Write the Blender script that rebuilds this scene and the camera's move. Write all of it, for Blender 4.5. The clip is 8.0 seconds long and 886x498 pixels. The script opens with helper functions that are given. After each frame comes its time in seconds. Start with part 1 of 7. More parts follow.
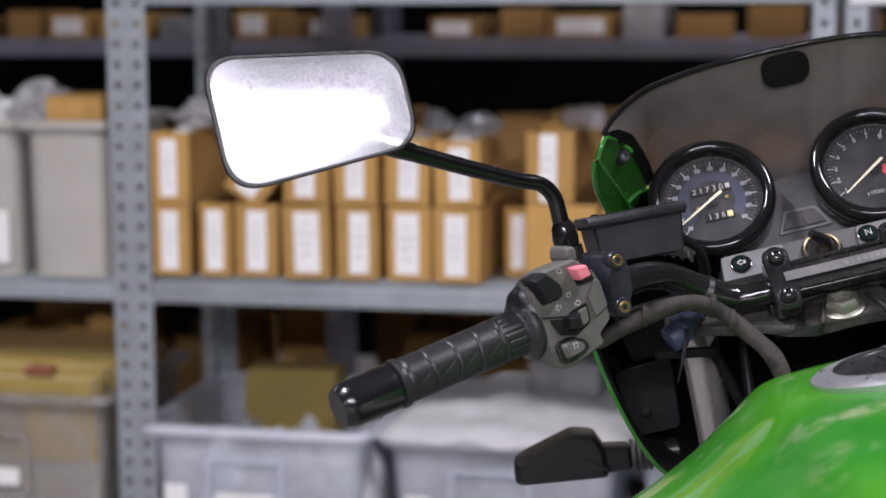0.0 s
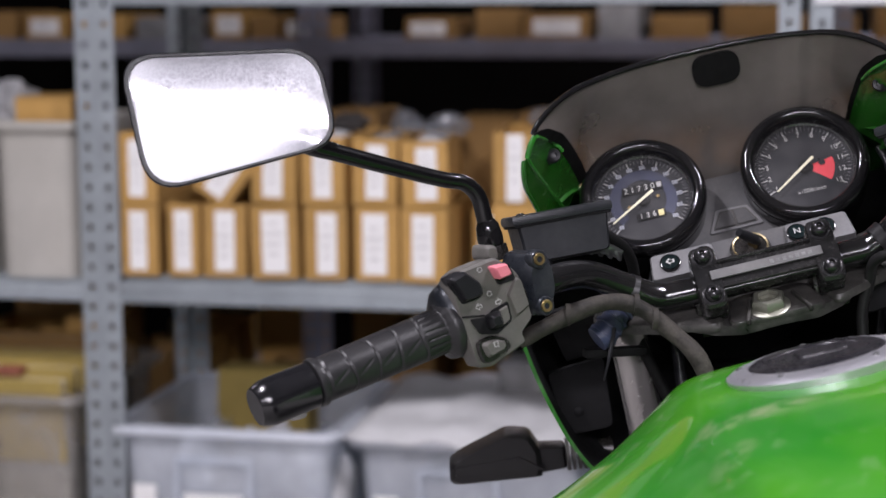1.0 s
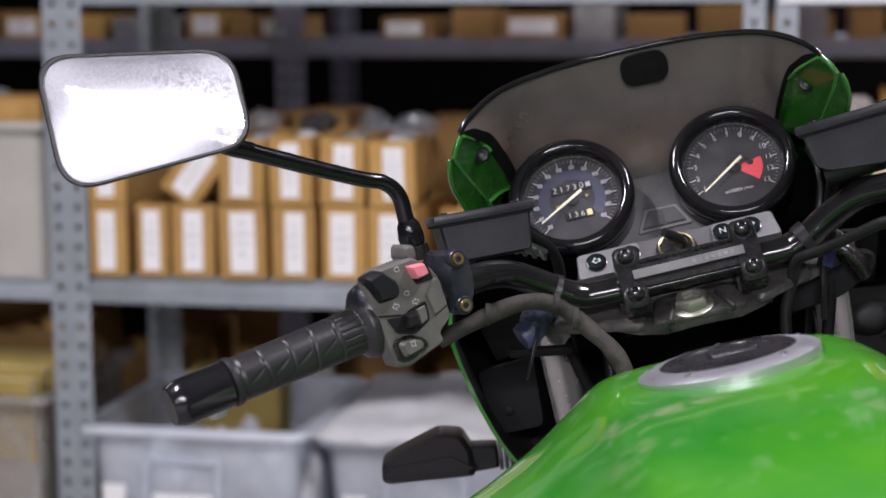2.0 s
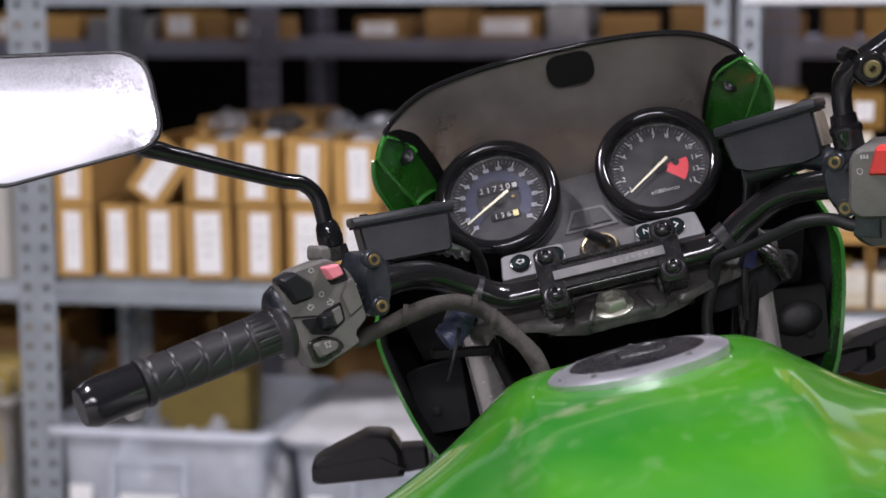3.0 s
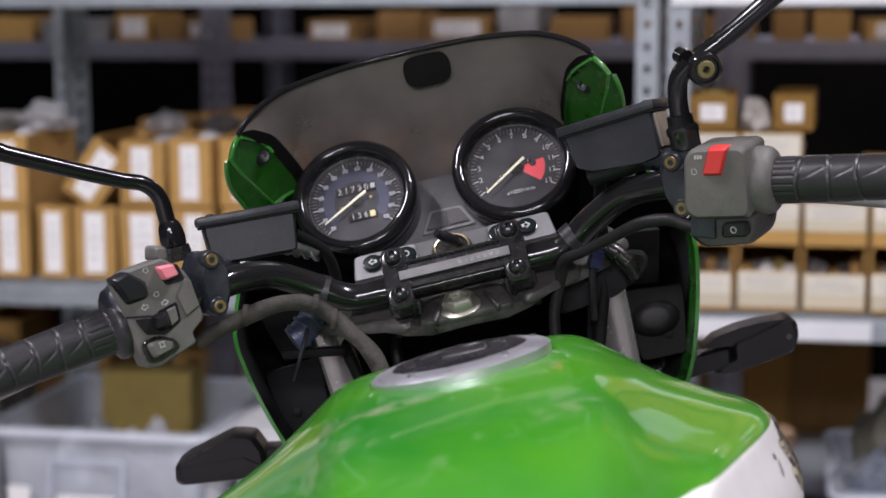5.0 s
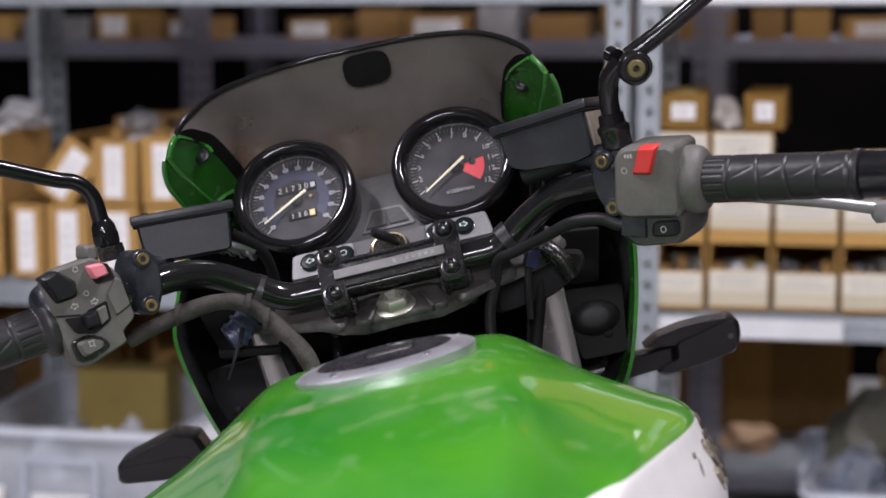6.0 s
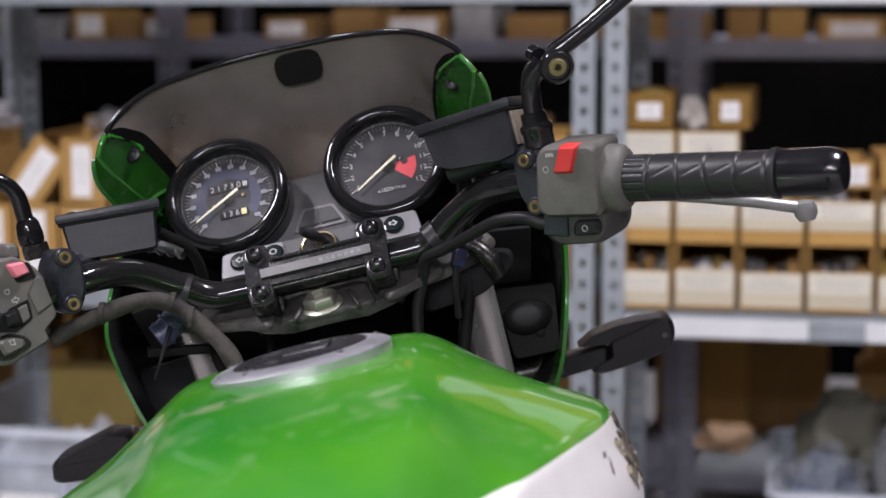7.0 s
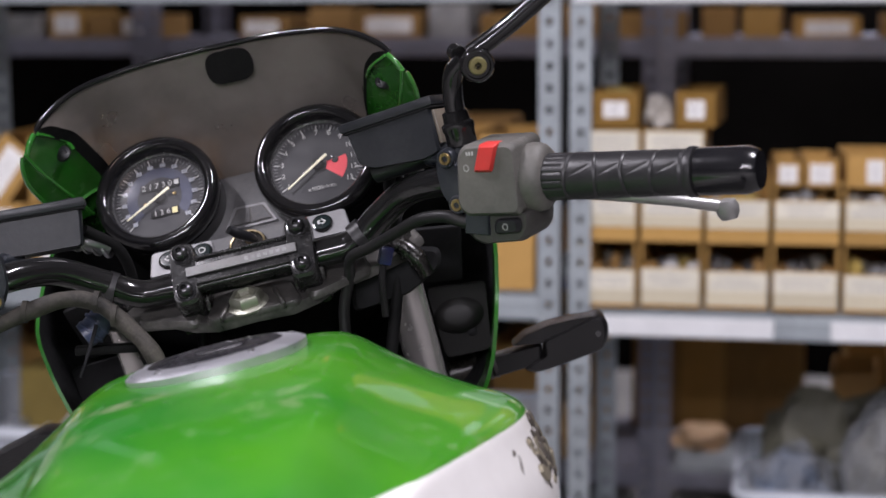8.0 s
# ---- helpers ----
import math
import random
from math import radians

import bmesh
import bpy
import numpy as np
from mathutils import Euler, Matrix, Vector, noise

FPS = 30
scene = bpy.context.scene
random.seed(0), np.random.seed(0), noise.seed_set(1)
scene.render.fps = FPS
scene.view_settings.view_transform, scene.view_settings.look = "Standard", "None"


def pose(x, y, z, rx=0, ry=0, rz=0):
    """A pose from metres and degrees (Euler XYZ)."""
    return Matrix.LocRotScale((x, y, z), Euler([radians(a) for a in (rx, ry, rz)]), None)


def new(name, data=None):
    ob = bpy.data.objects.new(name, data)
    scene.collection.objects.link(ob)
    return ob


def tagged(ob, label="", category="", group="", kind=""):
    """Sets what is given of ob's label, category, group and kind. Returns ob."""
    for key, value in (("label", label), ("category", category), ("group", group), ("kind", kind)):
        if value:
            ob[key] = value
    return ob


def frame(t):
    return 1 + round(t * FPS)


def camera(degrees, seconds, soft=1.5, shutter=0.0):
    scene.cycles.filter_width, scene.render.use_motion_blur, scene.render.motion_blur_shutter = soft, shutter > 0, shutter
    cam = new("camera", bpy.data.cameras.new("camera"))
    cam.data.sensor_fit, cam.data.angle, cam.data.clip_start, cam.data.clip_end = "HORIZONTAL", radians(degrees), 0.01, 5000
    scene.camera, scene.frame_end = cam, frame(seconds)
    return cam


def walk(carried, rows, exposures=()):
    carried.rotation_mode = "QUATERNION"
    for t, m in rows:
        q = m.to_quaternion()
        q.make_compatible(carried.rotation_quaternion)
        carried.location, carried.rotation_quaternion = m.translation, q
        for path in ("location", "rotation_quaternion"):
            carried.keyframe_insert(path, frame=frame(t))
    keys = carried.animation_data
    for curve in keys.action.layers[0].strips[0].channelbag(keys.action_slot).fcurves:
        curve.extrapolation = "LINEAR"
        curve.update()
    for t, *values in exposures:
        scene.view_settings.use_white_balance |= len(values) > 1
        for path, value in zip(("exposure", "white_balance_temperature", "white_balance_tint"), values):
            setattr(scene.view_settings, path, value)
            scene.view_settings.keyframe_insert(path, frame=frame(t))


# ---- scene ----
cam = camera(28.0, 8.0)
# seconds, eye x, y, z in metres, yaw, pitch, lean in degrees: a slider shot
ROWS = [
    (0.0, 0.0000, 0.0000, 1.2300, 0.050, -8.112, 0.234),
    (0.5, 0.0280, -0.0002, 1.2283, 0.005, -8.058, 0.243),
    (1.0, 0.0559, -0.0015, 1.2284, -0.001, -8.079, 0.252),
    (1.5, 0.0856, -0.0027, 1.2284, 0.038, -8.092, 0.289),
    (3.0, 0.1767, -0.0038, 1.2286, -0.018, -8.082, 0.313),
    (3.5, 0.2066, -0.0037, 1.2297, -0.013, -8.119, 0.306),
    (4.0, 0.2378, -0.0055, 1.2276, 0.048, -8.023, 0.336),
    (4.5, 0.2684, -0.0059, 1.2268, -0.005, -7.999, 0.299),
    (6.0, 0.3478, -0.0050, 1.2266, 0.028, -8.050, 0.287),
    (6.5, 0.3736, -0.0048, 1.2232, -0.001, -7.934, 0.219),
    (7.0, 0.4037, -0.0040, 1.2256, -0.012, -8.060, 0.259),
    (7.5, 0.4335, -0.0023, 1.2255, -0.056, -8.101, 0.245),
    (8.0, 0.4600, -0.0034, 1.2252, -0.062, -8.101, 0.245),
]
walk(cam, [(t, pose(x, y, z) @ pose(0, 0, 0, 0, 0, yaw) @ pose(0, 0, 0, 90 + pitch) @ pose(0, 0, 0, 0, 0, -lean)) for t, x, y, z, yaw, pitch, lean in ROWS])
cam.data.dof.use_dof = True
cam.data.dof.focus_distance = 1.36
cam.data.dof.aperture_fstop = 5.6

# ---- world and lights ----
world = bpy.data.worlds.new("hall_air")
world.use_nodes = True
scene.world = world
world.node_tree.nodes["Background"].inputs[0].default_value = (0.55, 0.58, 0.62, 1)
world.node_tree.nodes["Background"].inputs[1].default_value = 0.01


def hall_or_fill_lamp(x, y, z, w, d, watts, turn=0.0, tilt=0.0):
    lamp = bpy.data.lights.new("tube_or_fill_light", "AREA")
    lamp.shape, lamp.size, lamp.size_y, lamp.energy = "RECTANGLE", w, d, watts
    lamp.color = (0.930, 0.885, 0.985)
    ob = new("tube_or_fill_light", lamp)
    ob.matrix_world = pose(x, y, z, tilt, 0, turn)
    return ob


# ---- materials ----
def pmat(name, base, rough=0.5, metal=0.0, var=0.15, scale=25.0, bump=0.0, bscale=250.0, dust=0.0, dust_col=(0.30, 0.27, 0.22),
         dscale=18.0, coat=0.0, spec=0.5, rvar=0.1, chips=None, rand=0.0):
    """Principled paint with two scales of variation, dust patches, chips and bump, in object space."""
    m = bpy.data.materials.new(name)
    m.use_nodes = True
    n, l = m.node_tree.nodes, m.node_tree.links
    b = n["Principled BSDF"]
    tc = n.new("ShaderNodeTexCoord")

    def noise_node(s, detail=6.0, rough_=0.6):
        k = n.new("ShaderNodeTexNoise")
        k.inputs["Scale"].default_value, k.inputs["Detail"].default_value, k.inputs["Roughness"].default_value = s, detail, rough_
        l.new(tc.outputs["Object"], k.inputs["Vector"])
        return k

    def ramp(src, lo, hi, a, c):
        r = n.new("ShaderNodeMapRange")
        r.inputs[1].default_value, r.inputs[2].default_value, r.inputs[3].default_value, r.inputs[4].default_value = lo, hi, a, c
        l.new(src, r.inputs[0])
        return r.outputs[0]

    def mix(fac, a, c):
        x = n.new("ShaderNodeMix")
        x.data_type = "RGBA"
        if isinstance(fac, float):
            x.inputs[0].default_value = fac
        else:
            l.new(fac, x.inputs[0])
        for sock, v in ((x.inputs[6], a), (x.inputs[7], c)):
            if isinstance(v, tuple):
                sock.default_value = (*v, 1)
            else:
                l.new(v, sock)
        return x.outputs[2]

    big, fine = noise_node(scale), noise_node(scale * 9, 4.0)
    dark = tuple(c * (1 - var) for c in base)
    light = tuple(min(1.0, c * (1 + var)) for c in base)
    col = mix(ramp(big.outputs[0], 0.3, 0.7, 0, 1), dark, light)
    col = mix(ramp(fine.outputs[0], 0.35, 0.75, 0, 0.35), col, dark)
    if rand > 0:
        info = n.new("ShaderNodeObjectInfo")
        hsv = n.new("ShaderNodeHueSaturation")
        l.new(ramp(info.outputs["Random"], 0, 1, 1 - rand, 1 + rand), hsv.inputs["Value"])
        l.new(col, hsv.inputs["Color"])
        col = hsv.outputs[0]
    rgh = ramp(fine.outputs[0], 0.3, 0.7, max(0.02, rough - rvar * rough), min(1.0, rough + rvar))
    if dust > 0:
        d1 = noise_node(dscale, 8.0, 0.7)
        d2 = noise_node(dscale * 14, 3.0)
        mul = n.new("ShaderNodeMath")
        mul.operation = "MULTIPLY"
        l.new(ramp(d1.outputs[0], 0.38, 0.68, 0, dust), mul.inputs[0])
        l.new(ramp(d2.outputs[0], 0.3, 0.7, 0.55, 1.0), mul.inputs[1])
        col = mix(mul.outputs[0], col, dust_col)
        add = n.new("ShaderNodeMath")
        add.operation, add.use_clamp = "ADD", True
        l.new(rgh, add.inputs[0])
        l.new(ramp(mul.outputs[0], 0, 1, 0, 0.5), add.inputs[1])
        rgh = add.outputs[0]
    if chips:
        c1 = noise_node(chips[1], 8.0, 0.65)
        col = mix(ramp(c1.outputs[0], chips[2], chips[2] + 0.02, 0, 1), col, chips[0])
    l.new(col, b.inputs["Base Color"])
    l.new(rgh, b.inputs["Roughness"])
    b.inputs["Metallic"].default_value = metal
    b.inputs["Specular IOR Level"].default_value = spec
    b.inputs["Coat Weight"].default_value = coat
    b.inputs["Coat Roughness"].default_value = 0.06
    if bump > 0:
        bn = noise_node(bscale, 5.0)
        bp = n.new("ShaderNodeBump")
        bp.inputs["Strength"].default_value, bp.inputs["Distance"].default_value = bump, 0.001
        l.new(bn.outputs[0], bp.inputs["Height"])
        l.new(bp.outputs[0], b.inputs["Normal"])
    return m


def clear_mat(name, tint, cover, rough, haze_col, var=0.3, scale=20.0, gloss=0.06):
    """A see-through sheet: transparent tint, part covered by its own dull surface, and a thin gloss."""
    m = bpy.data.materials.new(name)
    m.use_nodes = True
    n, l = m.node_tree.nodes, m.node_tree.links
    out, b = n["Material Output"], n["Principled BSDF"]
    b.inputs["Base Color"].default_value = (*haze_col, 1)
    b.inputs["Roughness"].default_value = rough
    tr = n.new("ShaderNodeBsdfTransparent")
    tr.inputs[0].default_value = (*tint, 1)
    tc = n.new("ShaderNodeTexCoord")
    k = n.new("ShaderNodeTexNoise")
    k.inputs["Scale"].default_value, k.inputs["Detail"].default_value = scale, 8.0
    l.new(tc.outputs["Object"], k.inputs["Vector"])
    r = n.new("ShaderNodeMapRange")
    r.inputs[1].default_value, r.inputs[2].default_value = 0.3, 0.7
    r.inputs[3].default_value, r.inputs[4].default_value = cover * (1 - var), cover * (1 + var)
    l.new(k.outputs[0], r.inputs[0])
    mx = n.new("ShaderNodeMixShader")
    l.new(r.outputs[0], mx.inputs[0])
    l.new(tr.outputs[0], mx.inputs[1])
    l.new(b.outputs[0], mx.inputs[2])
    gl = n.new("ShaderNodeBsdfGlossy")
    gl.inputs["Roughness"].default_value = rough * 0.5
    m2 = n.new("ShaderNodeMixShader")
    m2.inputs[0].default_value = gloss
    l.new(mx.outputs[0], m2.inputs[1])
    l.new(gl.outputs[0], m2.inputs[2])
    l.new(m2.outputs[0], out.inputs["Surface"])
    return m


DUST = (0.33, 0.29, 0.23)
RIM_BLACK = pmat("mirror_rim_black", (0.006, 0.006, 0.0075), 0.30, 0, 0.2, 40, 0.05, 250, 0.06, (0.05, 0.05, 0.05), 30, spec=0.25)
COWL_GREEN = pmat("cowl_green_paint", (0.016, 0.128, 0.011), 0.14, 0.0, 0.15, 12, 0, 60, 0.22, (0.16, 0.24, 0.12), 20, 1.0)
TANK_WHITE = pmat("tank_white_paint", (0.80, 0.78, 0.76), 0.3, 0, 0.05, 12, 0.02, 80, 0.15, (0.5, 0.45, 0.38), 16, 0.4)
PIT_DARK = pmat("pitted_dark_scratch", (0.06, 0.05, 0.04), 0.6, 0.2, 0.4, 80, 0.5, 150)
BARE_CHIP = pmat("chipped_bare_metal", (0.30, 0.27, 0.2), 0.4, 0.5, 0.35, 60, 0.6, 120, 0.5, (0.12, 0.09, 0.06), 70)
GLOSS_BLACK = pmat("gloss_black_paint", (0.0060, 0.0060, 0.0066), 0.05, 0, 0.2, 30, 0, 60, 0.012, DUST, 25, 0.0, spec=0.42)
BAR_BLACK = pmat("handlebar_black_paint", (0.0085, 0.0085, 0.009), 0.07, 0, 0.2, 30, 0, 60, 0.06, (0.10, 0.09, 0.08), 25, 0.0, spec=0.6)
BAR_END = pmat("satin_black_weight", (0.008, 0.008, 0.0095), 0.12, 0.1, 0.2, 40, 0, 300, 0.04, (0.06, 0.055, 0.05), 40, spec=0.6)
STEM_BLACK = pmat("stem_black_paint", (0.004, 0.004, 0.0046), 0.13, 0, 0.2, 40, 0.02, 300, 0.03, (0.06, 0.055, 0.05), 40, spec=0.45)
BLACK_PLASTIC = pmat("black_plastic", (0.010, 0.0102, 0.0118), 0.32, 0, 0.2, 30, 0.1, 300, 0.03, (0.08, 0.075, 0.07), 22, spec=0.32)
DEEP_BLACK = pmat("matt_black_inner", (0.011, 0.011, 0.0118), 0.68, 0, 0.3, 20, 0.1, 200, 0.08, (0.025, 0.023, 0.021), 15, spec=0.12)
PANEL = pmat("dull_inner_panel", (0.007, 0.0068, 0.0066), 0.42, 0, 0.3, 30, 0.2, 250, 0.15, (0.03, 0.028, 0.026), 40, spec=0.2)
VOID_BLACK = pmat("flat_black_print", (0.0055, 0.0055, 0.0055), 0.7, 0, 0.2, 20, spec=0.15)
# dust amount is raised to paint in hazy reflections as well
SATIN_BLACK = pmat("dusty_hazed_satin_black", (0.007, 0.0068, 0.0066), 0.19, 0.1, 0.25, 30, 0.05, 250, 0.20, (0.17, 0.15, 0.13), 30)
BRIDGE = pmat("dusty_cast_bridge", (0.018, 0.0175, 0.017), 0.28, 0.1, 0.3, 35, 0.25, 160, 0.62, (0.165, 0.155, 0.142), 26)
DASH = pmat("dash_grey_plastic", (0.042, 0.042, 0.045), 0.5, 0, 0.15, 30, 0.15, 350, 0.4, (0.15, 0.142, 0.13), 24)
RES_BLACK = pmat("reservoir_satin_grey", (0.010, 0.0115, 0.0145), 0.34, 0.1, 0.2, 25, 0.12, 260, 0.16, (0.11, 0.11, 0.11), 22, spec=0.4)
CASTING = pmat("blued_cast_metal", (0.019, 0.023, 0.031), 0.26, 0.4, 0.3, 40, 0.3, 200, 0.28, (0.11, 0.103, 0.092), 40)
SWITCH = pmat("switch_grey_plastic", (0.080, 0.077, 0.070), 0.48, 0, 0.25, 40, 0.2, 300, 0.5, (0.140, 0.128, 0.110), 30)
RUBBER = pmat("grip_rubber", (0.0145, 0.0142, 0.0155), 0.33, 0, 0.2, 50, 0.2, 400, 0.15, (0.06, 0.056, 0.053), 40, spec=0.4)
LOOM = pmat("dusty_loom_tape", (0.016, 0.0145, 0.0125), 0.6, 0, 0.4, 70, 1.0, 180, 0.60, (0.115, 0.103, 0.086), 34, spec=0.25)
LOOM_BLACK = pmat("black_loom_sleeve", (0.009, 0.009, 0.0095), 0.42, 0, 0.3, 60, 0.3, 220, 0.2, (0.055, 0.05, 0.045), 45, spec=0.25)
BOOT_BLUE = pmat("faded_blue_rubber", (0.048, 0.060, 0.115), 0.32, 0, 0.3, 60, 0.2, 200, 0.25, (0.12, 0.12, 0.14), 40)
INDICATOR = pmat("indicator_black_plastic", (0.0055, 0.0052, 0.0056), 0.34, 0, 0.25, 30, 0.1, 300, 0.05, (0.05, 0.045, 0.04), 22, spec=0.3)
CONNECTOR = pmat("dark_blue_plastic", (0.010, 0.013, 0.075), 0.35, 0, 0.2, 60)
IGN_BRASS = pmat("rubbed_pale_brass", (0.52, 0.42, 0.24), 0.2, 0.9, 0.3, 90, 0, 200, 0.45, (0.05, 0.04, 0.03), 70)
FORK = pmat("fork_metal", (0.42, 0.40, 0.39), 0.25, 0.70, 0.03, 8, 0.0, 200, 0.04, (0.3, 0.28, 0.26), 6, rvar=0.02)
ALLOY = pmat("brushed_alloy", (0.30, 0.30, 0.31), 0.28, 0.85, 0.25, 40, 0.1, 300, 0.35, (0.20, 0.19, 0.17), 35)
PLATE_END = pmat("dusty_plate_alloy", (0.17, 0.17, 0.175), 0.38, 0.5, 0.25, 40, 0.1, 300, 0.35, (0.15, 0.14, 0.13), 30)
CAP_RING = pmat("filler_ring_alloy", (0.72, 0.72, 0.77), 0.28, 0.85, 0.1, 30, 0.05, 200, 0.2, (0.5, 0.49, 0.48), 30)
CAP_DARK = pmat("filler_cap_dark", (0.016, 0.0155, 0.019), 0.2, 0.2, 0.2, 30, 0, 200, 0.3, (0.10, 0.095, 0.095), 26, spec=0.35)
BADGE_WORN = pmat("worn_badge_print", (0.19, 0.19, 0.19), 0.4, 0.5, 0.4, 200)
STRIP = pmat("clamp_badge_alloy", (0.13, 0.13, 0.13), 0.42, 0.5, 0.25, 50, 0.1, 300, 0.3, (0.15, 0.14, 0.125), 40)
CLAMP = pmat("worn_clamp_black", (0.013, 0.013, 0.0135), 0.17, 0.15, 0.3, 30, 0.03, 260, 0.24, (0.08, 0.074, 0.067), 26)
BRASS = pmat("yellowed_brass", (0.30, 0.215, 0.09), 0.30, 0.85, 0.3, 60, 0, 200, 0.35, (0.10, 0.08, 0.05), 50)
DULL_BRASS = pmat("dull_brass", (0.19, 0.165, 0.065), 0.5, 0.3, 0.3, 60, 0, 200, 0.3, (0.05, 0.04, 0.025), 50)
LEVER_ALLOY = pmat("bare_lever_alloy", (0.42, 0.415, 0.41), 0.36, 0.6, 0.12, 40, 0.05, 300, 0.15, (0.40, 0.38, 0.35), 30)
BOLT = pmat("black_bolt_head", (0.050, 0.050, 0.053), 0.14, 0.75, 0.3, 60, 0, 200, 0.2, (0.12, 0.11, 0.10), 60)
NUT_OLIVE = pmat("passivated_nut", (0.36, 0.36, 0.30), 0.36, 0.75, 0.15, 30, 0, 200, 0.12, (0.15, 0.135, 0.095), 25)
SIGHT = pmat("yellowed_sight_panel", (0.16, 0.135, 0.105), 0.35, 0, 0.25, 60, 0.1, 200, 0.3, (0.10, 0.085, 0.07), 40)
PACKET = pmat("faded_red_print", (0.30, 0.10, 0.06), 0.6, 0, 0.2, 40)
DIAL_LIP = pmat("dial_lip_grey", (0.10, 0.10, 0.105), 0.2, 0.7, 0.1, 40)
RED = pmat("red_plastic", (0.50, 0.022, 0.020), 0.45, 0, 0.1, 40, 0.05, 300, 0.12, (0.5, 0.2, 0.15), 30)
PINK = pmat("faded_pink_plastic", (0.62, 0.16, 0.20), 0.5, 0, 0.12, 40, 0.05, 300, 0.2, (0.5, 0.3, 0.28), 40)
ORANGE = pmat("amber_lens", (0.55, 0.13, 0.03), 0.3, 0, 0.1, 30)
PRINT_DIM = pmat("faded_print", (0.13, 0.13, 0.14), 0.6, 0, 0.1, 40)
# near black: the shade of the unlit depth is put into the wall colour
VOID_WALL = pmat("void_black_wall", (0.0034, 0.0030, 0.0027), 0.9, 0, 0.3, 3, spec=0.03)
LABEL_INK = pmat("grey_label_print", (0.42, 0.41, 0.40), 0.7, 0, 0.2, 40)
PRINT_MID = pmat("greyed_print", (0.25, 0.26, 0.29), 0.6, 0, 0.1, 40)
HOUSING_DARK = pmat("worn_dark_housing", (0.030, 0.029, 0.028), 0.42, 0, 0.2, 40, 0.15, 300, 0.4, (0.11, 0.10, 0.088), 30)
PRINT = pmat("white_print", (0.38, 0.375, 0.365), 0.6, 0, 0.1, 40)
DIAL = pmat("dial_charcoal", (0.011, 0.0115, 0.0145), 0.5, 0, 0.1, 40, spec=0.3)
DIAL_BLUE = pmat("dial_blue", (0.015, 0.020, 0.050), 0.55, 0, 0.15, 60)
DIAL_RED = pmat("dial_red", (0.62, 0.04, 0.055), 0.55, 0, 0.1, 50)
NEEDLE = pmat("cream_needle", (0.80, 0.76, 0.55), 0.5, 0, 0.05, 40)
YELLOW = pmat("counter_yellow", (0.62, 0.55, 0.26), 0.5, 0, 0.1, 40)
LAMP_GREEN = pmat("tell_tale_lens", (0.003, 0.008, 0.0085), 0.18, 0, 0.2, 60)
GLASS = clear_mat("dial_glass", (0.97, 0.97, 0.97), 0.055, 0.30, (0.35, 0.34, 0.33), 0.6, 60, 0.010)
SMOKE = clear_mat("smoked_screen", (0.34, 0.30, 0.26), 0.33, 0.22, (0.34, 0.312, 0.285), 0.34, 13, 0.03)
TYRE = pmat("tyre_rubber", (0.02, 0.02, 0.02), 0.8, 0, 0.2, 40, 0.4, 150)
ENGINE = pmat("engine_casting", (0.16, 0.16, 0.165), 0.45, 0.7, 0.2, 20, 0.3, 120, 0.3, DUST, 14)
SEAT = pmat("seat_vinyl", (0.02, 0.02, 0.02), 0.5, 0, 0.15, 25, 0.2, 250)

ZINC = pmat("galvanised_steel", (0.33, 0.365, 0.385), 0.46, 0.45, 0.16, 14, 0.05, 120, 0.2, (0.26, 0.265, 0.265), 8)
ZINC_BRIGHT = pmat("bright_shelf_steel", (0.78, 0.79, 0.80), 0.4, 0.2, 0.08, 10, 0.03, 100, 0.1, (0.55, 0.53, 0.5), 7)
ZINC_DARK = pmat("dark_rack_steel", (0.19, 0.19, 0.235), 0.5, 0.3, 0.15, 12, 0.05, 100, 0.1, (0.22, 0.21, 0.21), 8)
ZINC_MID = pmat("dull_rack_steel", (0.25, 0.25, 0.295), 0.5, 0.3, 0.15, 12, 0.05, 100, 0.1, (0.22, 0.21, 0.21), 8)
CARD = pmat("brown_cardboard", (0.45, 0.265, 0.083), 0.8, 0, 0.12, 14, 0.15, 160, 0.2, (0.36, 0.24, 0.11), 9, rand=0.14, spec=0.2)
CARD_GOLD = pmat("golden_brown_cardboard", (0.23, 0.128, 0.030), 0.8, 0, 0.15, 14, 0.15, 160, 0.2, (0.22, 0.14, 0.05), 9, spec=0.2)
CARD_DARK = pmat("deep_brown_cardboard", (0.29, 0.168, 0.060), 0.85, 0, 0.2, 12, 0.15, 160, 0.2, (0.22, 0.15, 0.09), 9, rand=0.2, spec=0.2)
LABEL = pmat("paper_label", (0.80, 0.79, 0.77), 0.75, 0, 0.05, 20, 0.05, 200, 0.06, (0.6, 0.58, 0.52), 20, spec=0.25)
LABEL_OLD = pmat("yellowed_paper_label", (0.70, 0.665, 0.555), 0.75, 0, 0.06, 20, 0.05, 200, 0.12, (0.52, 0.47, 0.36), 16, rand=0.08, spec=0.25)
CREAM = pmat("cream_box_front", (0.60, 0.54, 0.40), 0.7, 0, 0.08, 12, 0.05, 200, 0.15, (0.42, 0.36, 0.25), 12, rand=0.08, spec=0.25)
OCHRE = pmat("ochre_card", (0.38, 0.28, 0.075), 0.75, 0, 0.15, 12, 0.1, 160, 0.15, (0.25, 0.2, 0.1), 10, rand=0.1)
GREY_CRATE = pmat("beige_grey_crate", (0.42, 0.405, 0.365), 0.55, 0, 0.1, 10, 0.05, 160, 0.25, (0.36, 0.33, 0.27), 8)
WHITE_STUFF = pmat("white_wrapping", (0.66, 0.66, 0.66), 0.5, 0, 0.15, 14, 0.2, 90, 0.2, (0.4, 0.4, 0.4), 12)
